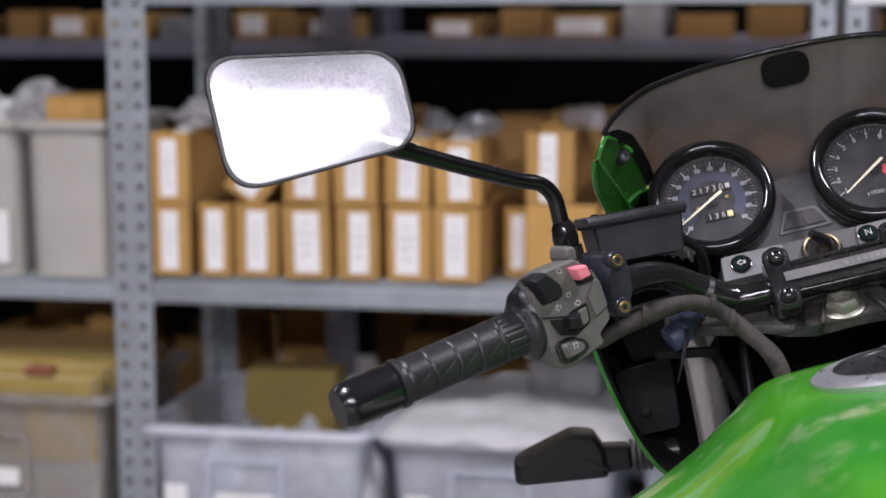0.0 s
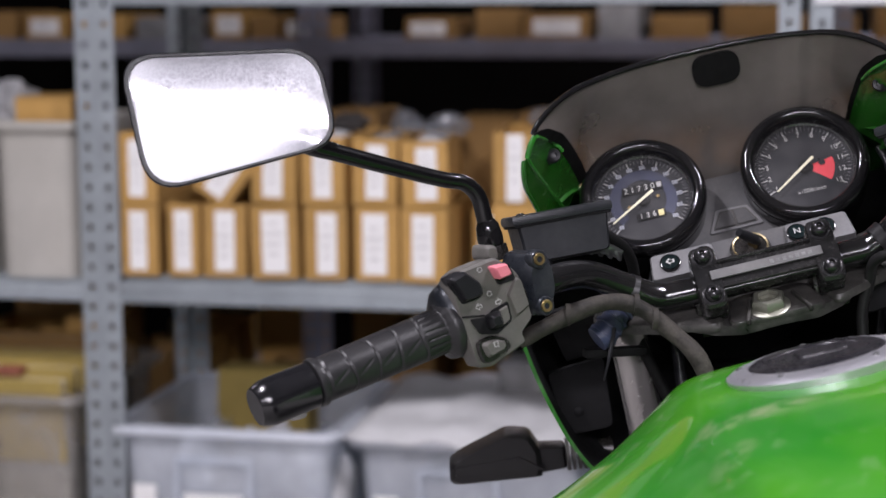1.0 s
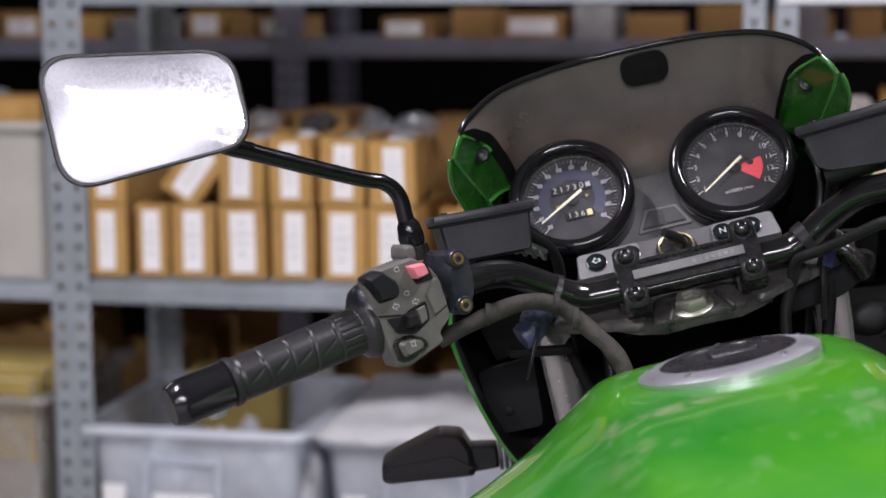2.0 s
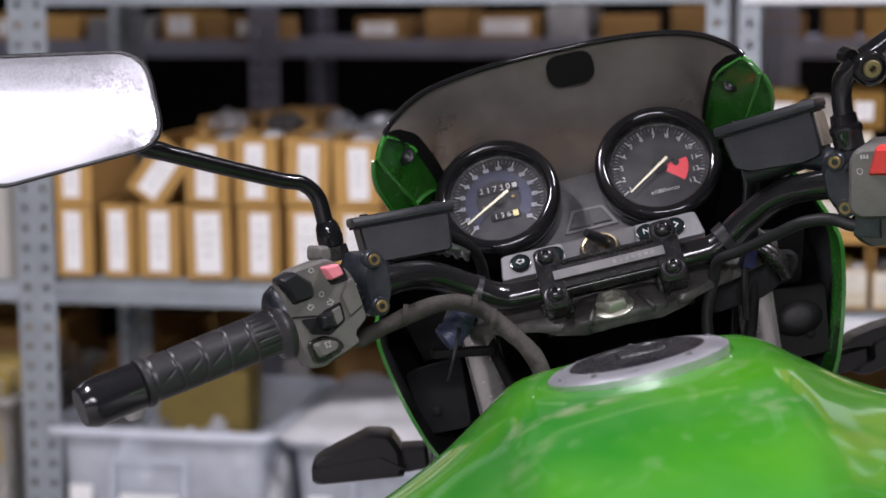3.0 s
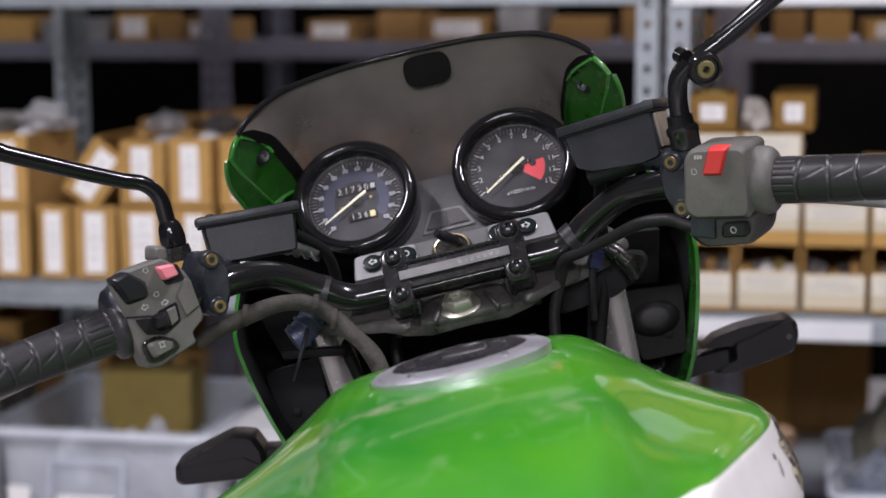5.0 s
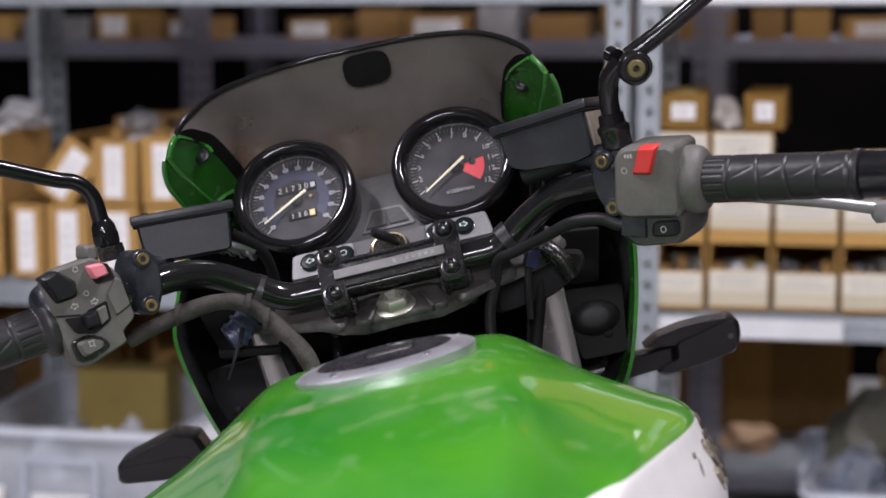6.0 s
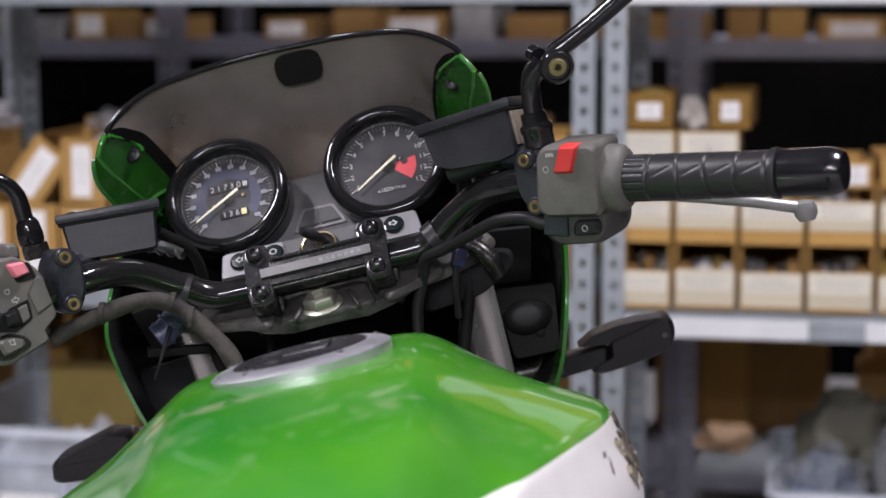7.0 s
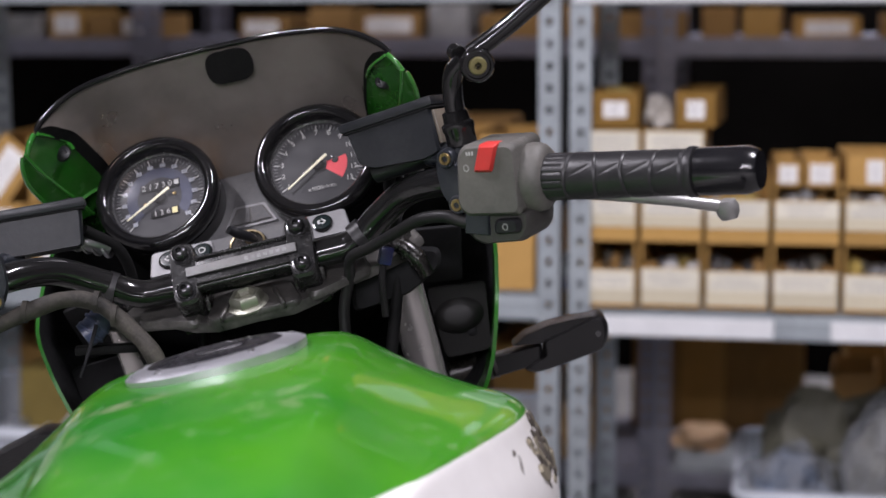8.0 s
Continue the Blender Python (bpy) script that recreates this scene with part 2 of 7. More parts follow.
PALE_STUFF = pmat("pale_beige_wrapping", (0.42, 0.39, 0.35), 0.55, 0, 0.25, 20, 0.2, 110, 0.3, (0.30, 0.27, 0.23), 14)
GREY_STUFF = pmat("grey_wrapped_part", (0.26, 0.26, 0.265), 0.5, 0, 0.4, 20, 0.2, 120, 0.4, (0.42, 0.41, 0.39), 14, rand=0.4)
DARK_STUFF = pmat("dark_metal_part", (0.075, 0.07, 0.07), 0.45, 0.4, 0.3, 20, 0.2, 120, 0.3, (0.16, 0.14, 0.12), 14, rand=0.4)
OLIVE_STUFF = pmat("olive_wrapped_part", (0.075, 0.072, 0.050), 0.5, 0, 0.3, 20, 0.2, 120, 0.2, (0.14, 0.13, 0.10), 14)
DENIM_STUFF = pmat("blue_grey_cloth", (0.15, 0.19, 0.26), 0.7, 0, 0.3, 20, 0.3, 120, 0.3, (0.28, 0.30, 0.34), 14)
KHAKI_STUFF = pmat("khaki_grey_wrap", (0.30, 0.285, 0.24), 0.5, 0, 0.3, 20, 0.2, 120, 0.3, (0.34, 0.32, 0.28), 14)
RAG_MAT = pmat("tan_cloth", (0.62, 0.42, 0.25), 0.85, 0, 0.15, 30, 0.4, 120)
BAG = clear_mat("clear_plastic_bag", (0.80, 0.82, 0.85), 0.26, 0.45, (0.36, 0.37, 0.39), 0.7, 24, 0.03)
BIN = clear_mat("frosted_bin_plastic", (0.88, 0.91, 0.95), 0.36, 0.35, (0.80, 0.83, 0.87), 0.25, 9, 0.03)
BIN_RIM = clear_mat("milky_bin_rim", (0.92, 0.94, 0.97), 0.62, 0.3, (0.86, 0.89, 0.94), 0.1, 9, 0.04)
BIN_DUSTY = clear_mat("dusty_bin_plastic", (0.84, 0.83, 0.80), 0.30, 0.4, (0.52, 0.50, 0.47), 0.35, 9, 0.02)
CONCRETE = pmat("concrete_floor", (0.30, 0.29, 0.28), 0.6, 0, 0.15, 3, 0.2, 60, 0.3, (0.26, 0.25, 0.235), 2)
PLASTER = pmat("painted_wall", (0.11, 0.11, 0.11), 0.8, 0, 0.08, 2, 0.1, 40, 0.1, (0.09, 0.09, 0.09), 1.5)
ROOF = pmat("grey_ceiling", (0.22, 0.22, 0.225), 0.8, 0, 0.06, 2, 0.05, 30)


def tank_paint():
    """Old candy green lacquer: hue drift painted in for sheen, dusty scuffs, fine wipe marks, soft orange peel."""
    m = bpy.data.materials.new("candy_green_paint")
    m.use_nodes = True
    n, l = m.node_tree.nodes, m.node_tree.links
    b = n["Principled BSDF"]
    tc = n.new("ShaderNodeTexCoord")

    def grain(scale, stretch, lo, hi, top, detail=6.0, turn=0.0):
        mp = n.new("ShaderNodeMapping")
        mp.inputs["Scale"].default_value = stretch
        mp.inputs["Rotation"].default_value = (0, 0, turn)
        l.new(tc.outputs["Object"], mp.inputs["Vector"])
        k = n.new("ShaderNodeTexNoise")
        k.inputs["Scale"].default_value, k.inputs["Detail"].default_value = scale, detail
        l.new(mp.outputs[0], k.inputs["Vector"])
        r = n.new("ShaderNodeMapRange")
        r.inputs[1].default_value, r.inputs[2].default_value, r.inputs[4].default_value = lo, hi, top
        l.new(k.outputs[0], r.inputs[0])
        return r.outputs[0]

    def mix(fac, a, c):
        x = n.new("ShaderNodeMix")
        x.data_type = "RGBA"
        l.new(fac, x.inputs[0])
        for sock, v in ((x.inputs[6], a), (x.inputs[7], c)):
            if isinstance(v, tuple):
                sock.default_value = (*v, 1)
            else:
                l.new(v, sock)
        return x.outputs[2]

    def times(a, c):
        k = n.new("ShaderNodeMath")
        k.operation = "MULTIPLY"
        l.new(a, k.inputs[0])
        l.new(c, k.inputs[1])
        return k.outputs[0]

    # yellower noise patches stand in for reflected sheen on the green
    col = mix(grain(7.0, (1, 1, 1), 0.38, 0.66, 1.0, 3.0), (0.017, 0.178, 0.013), (0.056, 0.250, 0.009))
    film = grain(24.0, (1, 0.7, 1), 0.44, 0.74, 0.30, 9.0, 0.5)
    col = mix(film, col, (0.085, 0.27, 0.055))
    scuff = times(grain(66.0, (1, 0.8, 1), 0.56, 0.66, 0.26, 9.0, 0.4), grain(5.0, (1, 1, 1), 0.46, 0.58, 1.0, 2.0))
    col = mix(scuff, col, (0.22, 0.29, 0.16))
    for at, size, turn, amount in (((-0.062, -0.260), (0.052, 0.013), 0.10, 0.75), ((-0.090, -0.313), (0.016, 0.022), -0.6, 0.5), ((0.010, -0.215), (0.080, 0.010), -0.15, 0.45), ((-0.095, -0.250), (0.020, 0.010), 0.5, 0.5), ((0.055, -0.330), (0.030, 0.018), 0.9, 0.35)):
        mp = n.new("ShaderNodeMapping")
        mp.vector_type = "TEXTURE"
        mp.inputs["Location"].default_value = (*at, 0)
        mp.inputs["Rotation"].default_value = (0, 0, turn)
        mp.inputs["Scale"].default_value = (*size, 1000)
        l.new(tc.outputs["Object"], mp.inputs["Vector"])
        ln = n.new("ShaderNodeVectorMath")
        ln.operation = "LENGTH"
        l.new(mp.outputs[0], ln.inputs[0])
        near = n.new("ShaderNodeMapRange")
        near.inputs[1].default_value, near.inputs[2].default_value, near.inputs[3].default_value, near.inputs[4].default_value = 0.2, 1.15, amount, 0.0
        l.new(ln.outputs["Value"], near.inputs[0])
        col = mix(times(near.outputs[0], grain(70.0, (1, 1.6, 1), 0.40, 0.60, 1.0, 9.0, 0.3)), col, (0.25, 0.30, 0.16))
    lines = times(grain(95.0, (0.5, 1.6, 1), 0.62, 0.67, 0.09, 3.0, 0.9), grain(9.0, (1, 1, 1), 0.5, 0.6, 1.0, 2.0))
    col = mix(lines, col, (0.24, 0.38, 0.16))
    l.new(col, b.inputs["Base Color"])
    r = n.new("ShaderNodeMapRange")
    r.inputs[3].default_value, r.inputs[4].default_value, r.inputs[2].default_value = 0.42, 0.70, 0.5
    l.new(scuff, r.inputs[0])
    l.new(r.outputs[0], b.inputs["Roughness"])
    b.inputs["Specular IOR Level"].default_value = 0.2
    b.inputs["Coat Weight"].default_value, b.inputs["Coat Roughness"].default_value = 0.8, 0.06
    bn = n.new("ShaderNodeBump")
    bn.inputs["Strength"].default_value, bn.inputs["Distance"].default_value = 0.06, 0.002
    l.new(grain(26.0, (1, 1, 1), 0.0, 1.0, 1.0, 2.0), bn.inputs["Height"])
    l.new(bn.outputs[0], b.inputs["Normal"])
    l.new(bn.outputs[0], b.inputs["Coat Normal"])
    return m


GREEN = tank_paint()


def mirror_mat():
    """Silvered glass with dried dirt along its upper edge."""
    m = bpy.data.materials.new("dirty_mirror_glass")
    m.use_nodes = True
    n, l = m.node_tree.nodes, m.node_tree.links
    b = n["Principled BSDF"]
    b.inputs["Metallic"].default_value = 1.0
    b.inputs["Base Color"].default_value = (0.86, 0.86, 0.88, 1)
    b.inputs["Roughness"].default_value = 0.06
    haze = n.new("ShaderNodeBsdfGlossy")
    haze.inputs[0].default_value, haze.inputs["Roughness"].default_value = (0.7, 0.7, 0.74, 1), 0.34
    blend = n.new("ShaderNodeMixShader")
    blend.inputs[0].default_value = 0.45
    l.new(b.outputs[0], blend.inputs[1])
    l.new(haze.outputs[0], blend.inputs[2])
    d = n.new("ShaderNodeBsdfDiffuse")
    tc = n.new("ShaderNodeTexCoord")
    vals = []
    for s, lo, hi in ((26.0, 0.47, 0.62), (560.0, 0.42, 0.60)):
        k = n.new("ShaderNodeTexNoise")
        k.inputs["Scale"].default_value, k.inputs["Detail"].default_value = s, 6.0
        l.new(tc.outputs["Object"], k.inputs["Vector"])
        r = n.new("ShaderNodeMapRange")
        r.inputs[1].default_value, r.inputs[2].default_value = lo, hi
        l.new(k.outputs[0], r.inputs[0])
        vals.append(r.outputs[0])
    # a dried tide line: dirt everywhere but in a wiped oval
    mp = n.new("ShaderNodeMapping")
    mp.inputs["Location"].default_value = (0.380 / 0.066, 0, -(1.0398 + 0.208) / 0.042)
    mp.inputs["Scale"].default_value = (1 / 0.066, 0, 1 / 0.042)
    l.new(tc.outputs["Object"], mp.inputs["Vector"])
    ln = n.new("ShaderNodeVectorMath")
    ln.operation = "LENGTH"
    l.new(mp.outputs[0], ln.inputs[0])
    edge = n.new("ShaderNodeMapRange")
    edge.inputs[1].default_value, edge.inputs[2].default_value = 0.50, 1.05
    l.new(ln.outputs["Value"], edge.inputs[0])
    rim = n.new("ShaderNodeMapRange")
    rim.inputs[1].default_value, rim.inputs[2].default_value, rim.inputs[3].default_value, rim.inputs[4].default_value = 1.30, 1.7, 1.0, 0.45
    l.new(ln.outputs["Value"], rim.inputs[0])
    both = n.new("ShaderNodeMath")
    both.operation = "MULTIPLY"
    l.new(edge.outputs[0], both.inputs[0])
    l.new(rim.outputs[0], both.inputs[1])
    base = n.new("ShaderNodeMath")
    base.operation = "MULTIPLY_ADD"
    base.inputs[1].default_value, base.inputs[2].default_value = 0.45, 0.52
    l.new(vals[1], base.inputs[0])
    mul = n.new("ShaderNodeMath")
    mul.operation = "MULTIPLY"
    l.new(base.outputs[0], mul.inputs[0])
    l.new(both.outputs[0], mul.inputs[1])
    d.inputs[0].default_value = (0.235, 0.235, 0.255, 1)
    sc = n.new("ShaderNodeMath")
    sc.operation = "MULTIPLY"
    sc.inputs[1].default_value = 0.97
    l.new(mul.outputs[0], sc.inputs[0])
    mx = n.new("ShaderNodeMixShader")
    l.new(sc.outputs[0], mx.inputs[0])
    l.new(blend.outputs[0], mx.inputs[1])
    l.new(d.outputs[0], mx.inputs[2])
    l.new(mx.outputs[0], n["Material Output"].inputs["Surface"])
    return m


MIRROR = mirror_mat()


# ---- mesh helpers ----
def finish(bm, smooth=40.0):
    bmesh.ops.recalc_face_normals(bm, faces=bm.faces)
    for f in bm.faces:
        f.smooth = True
    lim = radians(smooth)
    for e in bm.edges:
        if len(e.link_faces) == 2 and e.calc_face_angle(0) > lim:
            e.smooth = False
    return bm


def part(name, bm, material, parent=None, label="", lift=0.0, smooth=40.0, recalc=True):
    """Links a bmesh as one mesh object under a thing or part."""
    if recalc:
        finish(bm, smooth)
    if lift:
        bm.transform(Matrix.Translation((0, 0, lift)))
    me = bpy.data.meshes.new(name)
    bm.to_mesh(me)
    bm.free()
    for m in material if isinstance(material, (list, tuple)) else [material]:
        me.materials.append(m)
    ob = new(name, me)
    ob.parent = parent
    if label:
        tagged(ob, label)
    return ob


def thing(name, m, label, category, group="", kind=""):
    ob = new(name)
    ob.empty_display_size = 0.05
    ob.matrix_world = m
    return tagged(ob, label, category, group, kind)


def add_box(bm, sx, sy, sz, m=None, bevel=0.0, seg=2, taper=1.0):
    """A box centred on its pose; taper scales its lower end."""
    new_v = bmesh.ops.create_cube(bm, size=1.0)["verts"]
    for v in new_v:
        k = taper if v.co.z < 0 else 1.0
        v.co = Vector((v.co.x * sx * k, v.co.y * sy * k, v.co.z * sz))
    if bevel > 0:
        es = list({e for v in new_v for e in v.link_edges})
        out = bmesh.ops.bevel(bm, geom=es, offset=bevel, segments=seg, affect="EDGES", profile=0.6)
        new_v = list({v for f in out["faces"] for v in f.verts} | {v for v in new_v if v.is_valid})
    if m is not None:
        bmesh.ops.transform(bm, matrix=m, verts=new_v)
    return bm


def box(sx, sy, sz, m=None, bevel=0.0, seg=2, taper=1.0):
    return add_box(bmesh.new(), sx, sy, sz, m, bevel, seg, taper)


def lathe(profile, seg=32, m=None, bm=None, close=True):
    """Turns (radius, height) pairs about z."""
    bm = bm or bmesh.new()
    rings, made = [], []
    for r, h in profile:
        if r < 1e-6:
            ring = [bm.verts.new((0, 0, h))]
        else:
            ring = [bm.verts.new((r * math.cos(2 * math.pi * k / seg), r * math.sin(2 * math.pi * k / seg), h)) for k in range(seg)]
        rings.append(ring)
        made += ring
    for a, b in zip(rings, rings[1:]):
        for k in range(seg):
            q = [a[k % len(a)], a[(k + 1) % len(a)], b[(k + 1) % len(b)], b[k % len(b)]]
            q = list(dict.fromkeys(q))
            if len(q) > 2:
                bm.faces.new(q)
    if close:
        for ring in (rings[0], rings[-1]):
            if len(ring) > 2:
                bm.faces.new(ring)
    if m is not None:
        bmesh.ops.transform(bm, matrix=m, verts=made)
    return bm


def curve_points(ctrl, steps=8):
    """Catmull-Rom through the control points."""
    p = [Vector(c) for c in ctrl]
    p = [2 * p[0] - p[1]] + p + [2 * p[-1] - p[-2]]
    out = []
    for i in range(1, len(p) - 2):
        for k in range(steps):
            t = k / steps
            a, b, c, d = p[i - 1], p[i], p[i + 1], p[i + 2]
            out.append(0.5 * ((2 * b) + (c - a) * t + (2 * a - 5 * b + 4 * c - d) * t * t + (3 * b - a - 3 * c + d) * t ** 3))
    out.append(p[-2])
    return out


def tube(ctrl, radius, seg=14, steps=8, bm=None, m=None, smooth=True):
    """A round tube along control points; radius is a number or one for each control point."""
    bm = bm or bmesh.new()
    ctrl = [tuple(float(v) for v in c) for c in ctrl]
    pts = curve_points(ctrl, steps) if smooth else [Vector(c) for c in ctrl]
    if isinstance(radius, (int, float)):
        rad = [radius] * len(pts)
    else:
        rad = [float(v) for v in np.interp(np.linspace(0, len(radius) - 1, len(pts)), range(len(radius)), radius)]
    tang = [(pts[min(i + 1, len(pts) - 1)] - pts[max(i - 1, 0)]).normalized() for i in range(len(pts))]
    up = tang[0].orthogonal().normalized()
    rings, made = [], []
    for p, t, r in zip(pts, tang, rad):
        up = (up - t * up.dot(t)).normalized()
        side = t.cross(up)
        ring = [bm.verts.new(p + r * (math.cos(2 * math.pi * k / seg) * up + math.sin(2 * math.pi * k / seg) * side)) for k in range(seg)]
        rings.append(ring)
        made += ring
    for a, b in zip(rings, rings[1:]):
        for k in range(seg):
            bm.faces.new((a[k], a[(k + 1) % seg], b[(k + 1) % seg], b[k]))
    bm.faces.new(rings[0])
    bm.faces.new(rings[-1])
    if m is not None:
        bmesh.ops.transform(bm, matrix=m, verts=made)
    return bm


def rounded(corners, radius, seg=6):
    """A closed 2D outline with rounded corners."""
    out = []
    c = [Vector(p) for p in corners]
    rr = radius if isinstance(radius, (list, tuple)) else [radius] * len(c)
    for i, p in enumerate(c):
        a, b = (c[i - 1] - p), (c[(i + 1) % len(c)] - p)
        r = min(rr[i], a.length * 0.48, b.length * 0.48)
        s, e = p + a.normalized() * r, p + b.normalized() * r
        for k in range(seg + 1):
            t = k / seg
            out.append((1 - t) ** 2 * s + 2 * t * (1 - t) * p + t * t * e)
    return out


def prism(outline, lo, hi, m=None, bm=None, inset=0.0):
    """Extrudes a 2D outline from height lo to hi, with its top edge eased by inset."""
    bm = bm or bmesh.new()
    c = sum((Vector(p) for p in outline), Vector((0, 0))) / len(outline)
    levels = [(lo, 1.0), (hi, 1.0)] if inset <= 0 else [(lo, 1.0), (hi - inset, 1.0), (hi, None)]
    size = max((Vector(p) - c).length for p in outline)
    rings, made = [], []
    for h, k in levels:
        k = 1.0 - inset / size if k is None else k
        ring = [bm.verts.new((c.x + (p[0] - c.x) * k, c.y + (p[1] - c.y) * k, h)) for p in outline]
        rings.append(ring)
        made += ring
    n = len(outline)
    for a, b in zip(rings, rings[1:]):
        for k in range(n):
            bm.faces.new((a[k], a[(k + 1) % n], b[(k + 1) % n], b[k]))
    bm.faces.new(rings[0])
    bm.faces.new(rings[-1])
    if m is not None:
        bmesh.ops.transform(bm, matrix=m, verts=made)
    return bm


def axes(o, x, y, z):
    """A pose from an origin and three axes."""
    m = Matrix.Identity(4)
    for k, v in enumerate((x, y, z)):
        m.col[k][:3] = Vector(v).normalized()
    m.translation = Vector(o)
    return m


def lettering(body, size, m, material, parent, name="lettering", lift=0.0, label="", align="CENTER"):
    """Flat letters in the built-in font as a mesh."""
    cu = bpy.data.curves.new(name, "FONT")
    cu.body, cu.size, cu.align_x, cu.align_y, cu.extrude = body, size, align, "CENTER", 0.0001
    tmp = bpy.data.objects.new(name, cu)
    me = bpy.data.meshes.new_from_object(tmp)
    bpy.data.objects.remove(tmp)
    bpy.data.curves.remove(cu)
    me.transform(Matrix.Translation((0, 0, lift)) @ m)
    me.name = name
    me.materials.clear()
    me.materials.append(material)
    ob = new(name, me)
    ob.parent = parent
    if label:
        tagged(ob, label)
    return ob


# ---- the hall ----
RK = axes((0.681, 3.033, 0), (0.9815, -0.191, 0), (0.191, 0.9815, 0), (0, 0, 1))
X0, X1, Y0, Y1, ZC = -5.2, 5.2, -11.0, 2.75, 3.4


def slab(name, sx, sy, sz, at, material, label):
    ob = part(name, box(sx, sy, sz, None, 0), material, None)
    ob.matrix_world = RK @ pose(*at)
    return tagged(ob, label, name.split("_")[0], kind="structure")


slab("floor", X1 - X0 + 0.4, Y1 - Y0 + 0.4, 0.2, ((X0 + X1) / 2, (Y0 + Y1) / 2, -0.1), CONCRETE, "worn grey concrete hall floor")
slab("ceiling", X1 - X0 + 0.4, Y1 - Y0 + 0.4, 0.2, ((X0 + X1) / 2, (Y0 + Y1) / 2, ZC + 0.1), ROOF, "pale painted hall ceiling")
slab("wall_north", X1 - X0 + 0.4, 0.2, ZC, ((X0 + X1) / 2, Y1 + 0.1, ZC / 2), VOID_WALL, "wall behind the racks, coloured near black as unlit depth")
slab("wall_south", X1 - X0 + 0.4, 0.2, ZC, ((X0 + X1) / 2, Y0 - 0.1, ZC / 2), PLASTER, "painted hall wall")
slab("wall_west", 0.2, Y1 - Y0, ZC, (X0 - 0.1, (Y0 + Y1) / 2, ZC / 2), PLASTER, "painted hall wall")
slab("wall_east", 0.2, Y1 - Y0, ZC, (X1 + 0.1, (Y0 + Y1) / 2, ZC / 2), PLASTER, "painted hall wall")


# ---- racks ----
def punched_strip(bm, width, height, m, pitch=0.0375, hole=(0.0125, 0.0150)):
    """A flat strip with a row of real holes, standing along y in its own plane."""
    n = int(height / pitch)
    z0 = 0.0
    made = []
    for k in range(n):
        lo, hi = z0 + k * pitch, z0 + (k + 1) * pitch if k < n - 1 else height
        mid = lo + pitch / 2
        cx = 0.0
        rim = [(-width / 2, lo), (0, lo), (width / 2, lo), (width / 2, mid), (width / 2, hi), (0, hi), (-width / 2, hi), (-width / 2, mid)]
        ell = [(-0.7, -0.7), (0, -1), (0.7, -0.7), (1, 0), (0.7, 0.7), (0, 1), (-0.7, 0.7), (-1, 0)]
        inn = [(cx + a * hole[0] / 2, mid + b * hole[1] / 2) for a, b in ell]
        for h in (0.0, 0.002):
            a = [bm.verts.new((x, y, h)) for x, y in rim]
            b = [bm.verts.new((x, y, h)) for x, y in inn]
            made += a + b
            for i in range(8):
                bm.faces.new((a[i], a[(i + 1) % 8], b[(i + 1) % 8], b[i]))
    bmesh.ops.transform(bm, matrix=m, verts=made)
    return bm


def upright(s0, s1, depth, height, side, material, parent, flip=False):
    """Punched angle post: a front face from s0 to s1 and a flange going back on one side."""
    bm = bmesh.new()
    w = s1 - s0
    punched_strip(bm, w, height, axes(((s0 + s1) / 2, depth, 0), (1, 0, 0), (0, 0, 1), (0, -1, 0)))
    sx = s1 - 0.001 if side > 0 else s0 + 0.001
    dy = -1 if flip else 1
    add_box(bm, 0.002, w, height, pose(sx, depth + dy * w / 2, height / 2))
    return part("upright", bm, material, parent, "", smooth=30)


def rack(label, s0, s1, depth, levels, zinc, beam_h, height, back=True, boards=None, front_posts=(True, True), w=0.037, at=0.0):
    r = thing("storage_rack", RK @ pose((s0 + s1) / 2, at, 0), label, "shelving rack", "racks")
    o = (s0 + s1) / 2
    a, b = s0 - o, s1 - o
    if front_posts[0]:
        upright(a, a + w, 0.0, height, -1, zinc, r)
    if front_posts[1]:
        upright(b - w, b, 0.0, height, 1, zinc, r)
    if back:
        upright(a, a + w, depth, height, -1, zinc, r, True)
        upright(b - w, b, depth, height, 1, zinc, r, True)
    for top in levels:
        bm = box(b - a - 2 * w - 0.001, 0.020, beam_h, pose(0, 0.011, top - beam_h / 2), 0.002, 2)
        add_box(bm, b - a - 2 * w - 0.001, 0.006, beam_h * 0.36, pose(0, -0.001, top - beam_h * 0.80), 0.0015, 2)
        part("beam", bm, zinc, r)
        part("beam", box(b - a - 2 * w - 0.001, 0.020, beam_h, pose(0, depth - 0.011, top - beam_h / 2), 0.002, 2), zinc, r)
        part("shelf_board", box(b - a - 2 * w - 0.004, depth - 0.045, 0.012, pose(0, depth / 2, top + 0.002), 0.001, 1), boards if boards and top < 0.2 else zinc, r, "steel shelf board")
    return r


DEPTH = 0.50
rack("galvanised slotted-angle storage rack full of small cartons", -1.286, -0.017, DEPTH, (0.118, 0.707, 1.257), ZINC, 0.042, 2.3)
rack("galvanised slotted-angle storage rack holding crates", -2.45, -1.287, DEPTH, (0.118, 0.698, 1.62), ZINC, 0.032, 2.3)
r2 = rack("galvanised slotted-angle storage rack stacked with open-fronted boxes", 0.0, 1.20, DEPTH, (0.118, 0.684, 1.252), ZINC, 0.042, 2.3)
part("label_strip", box(0.310, 0.003, 0.034, pose(-0.600 + 0.195, -0.0065, 0.662), 0.001, 1), ZINC_BRIGHT, r2, "bright white shelf strip")
part("label_strip", box(0.330, 0.003, 0.034, pose(-0.600 + 0.610, -0.0065, 0.662), 0.001, 1), ZINC_BRIGHT, r2, "bright white shelf strip")
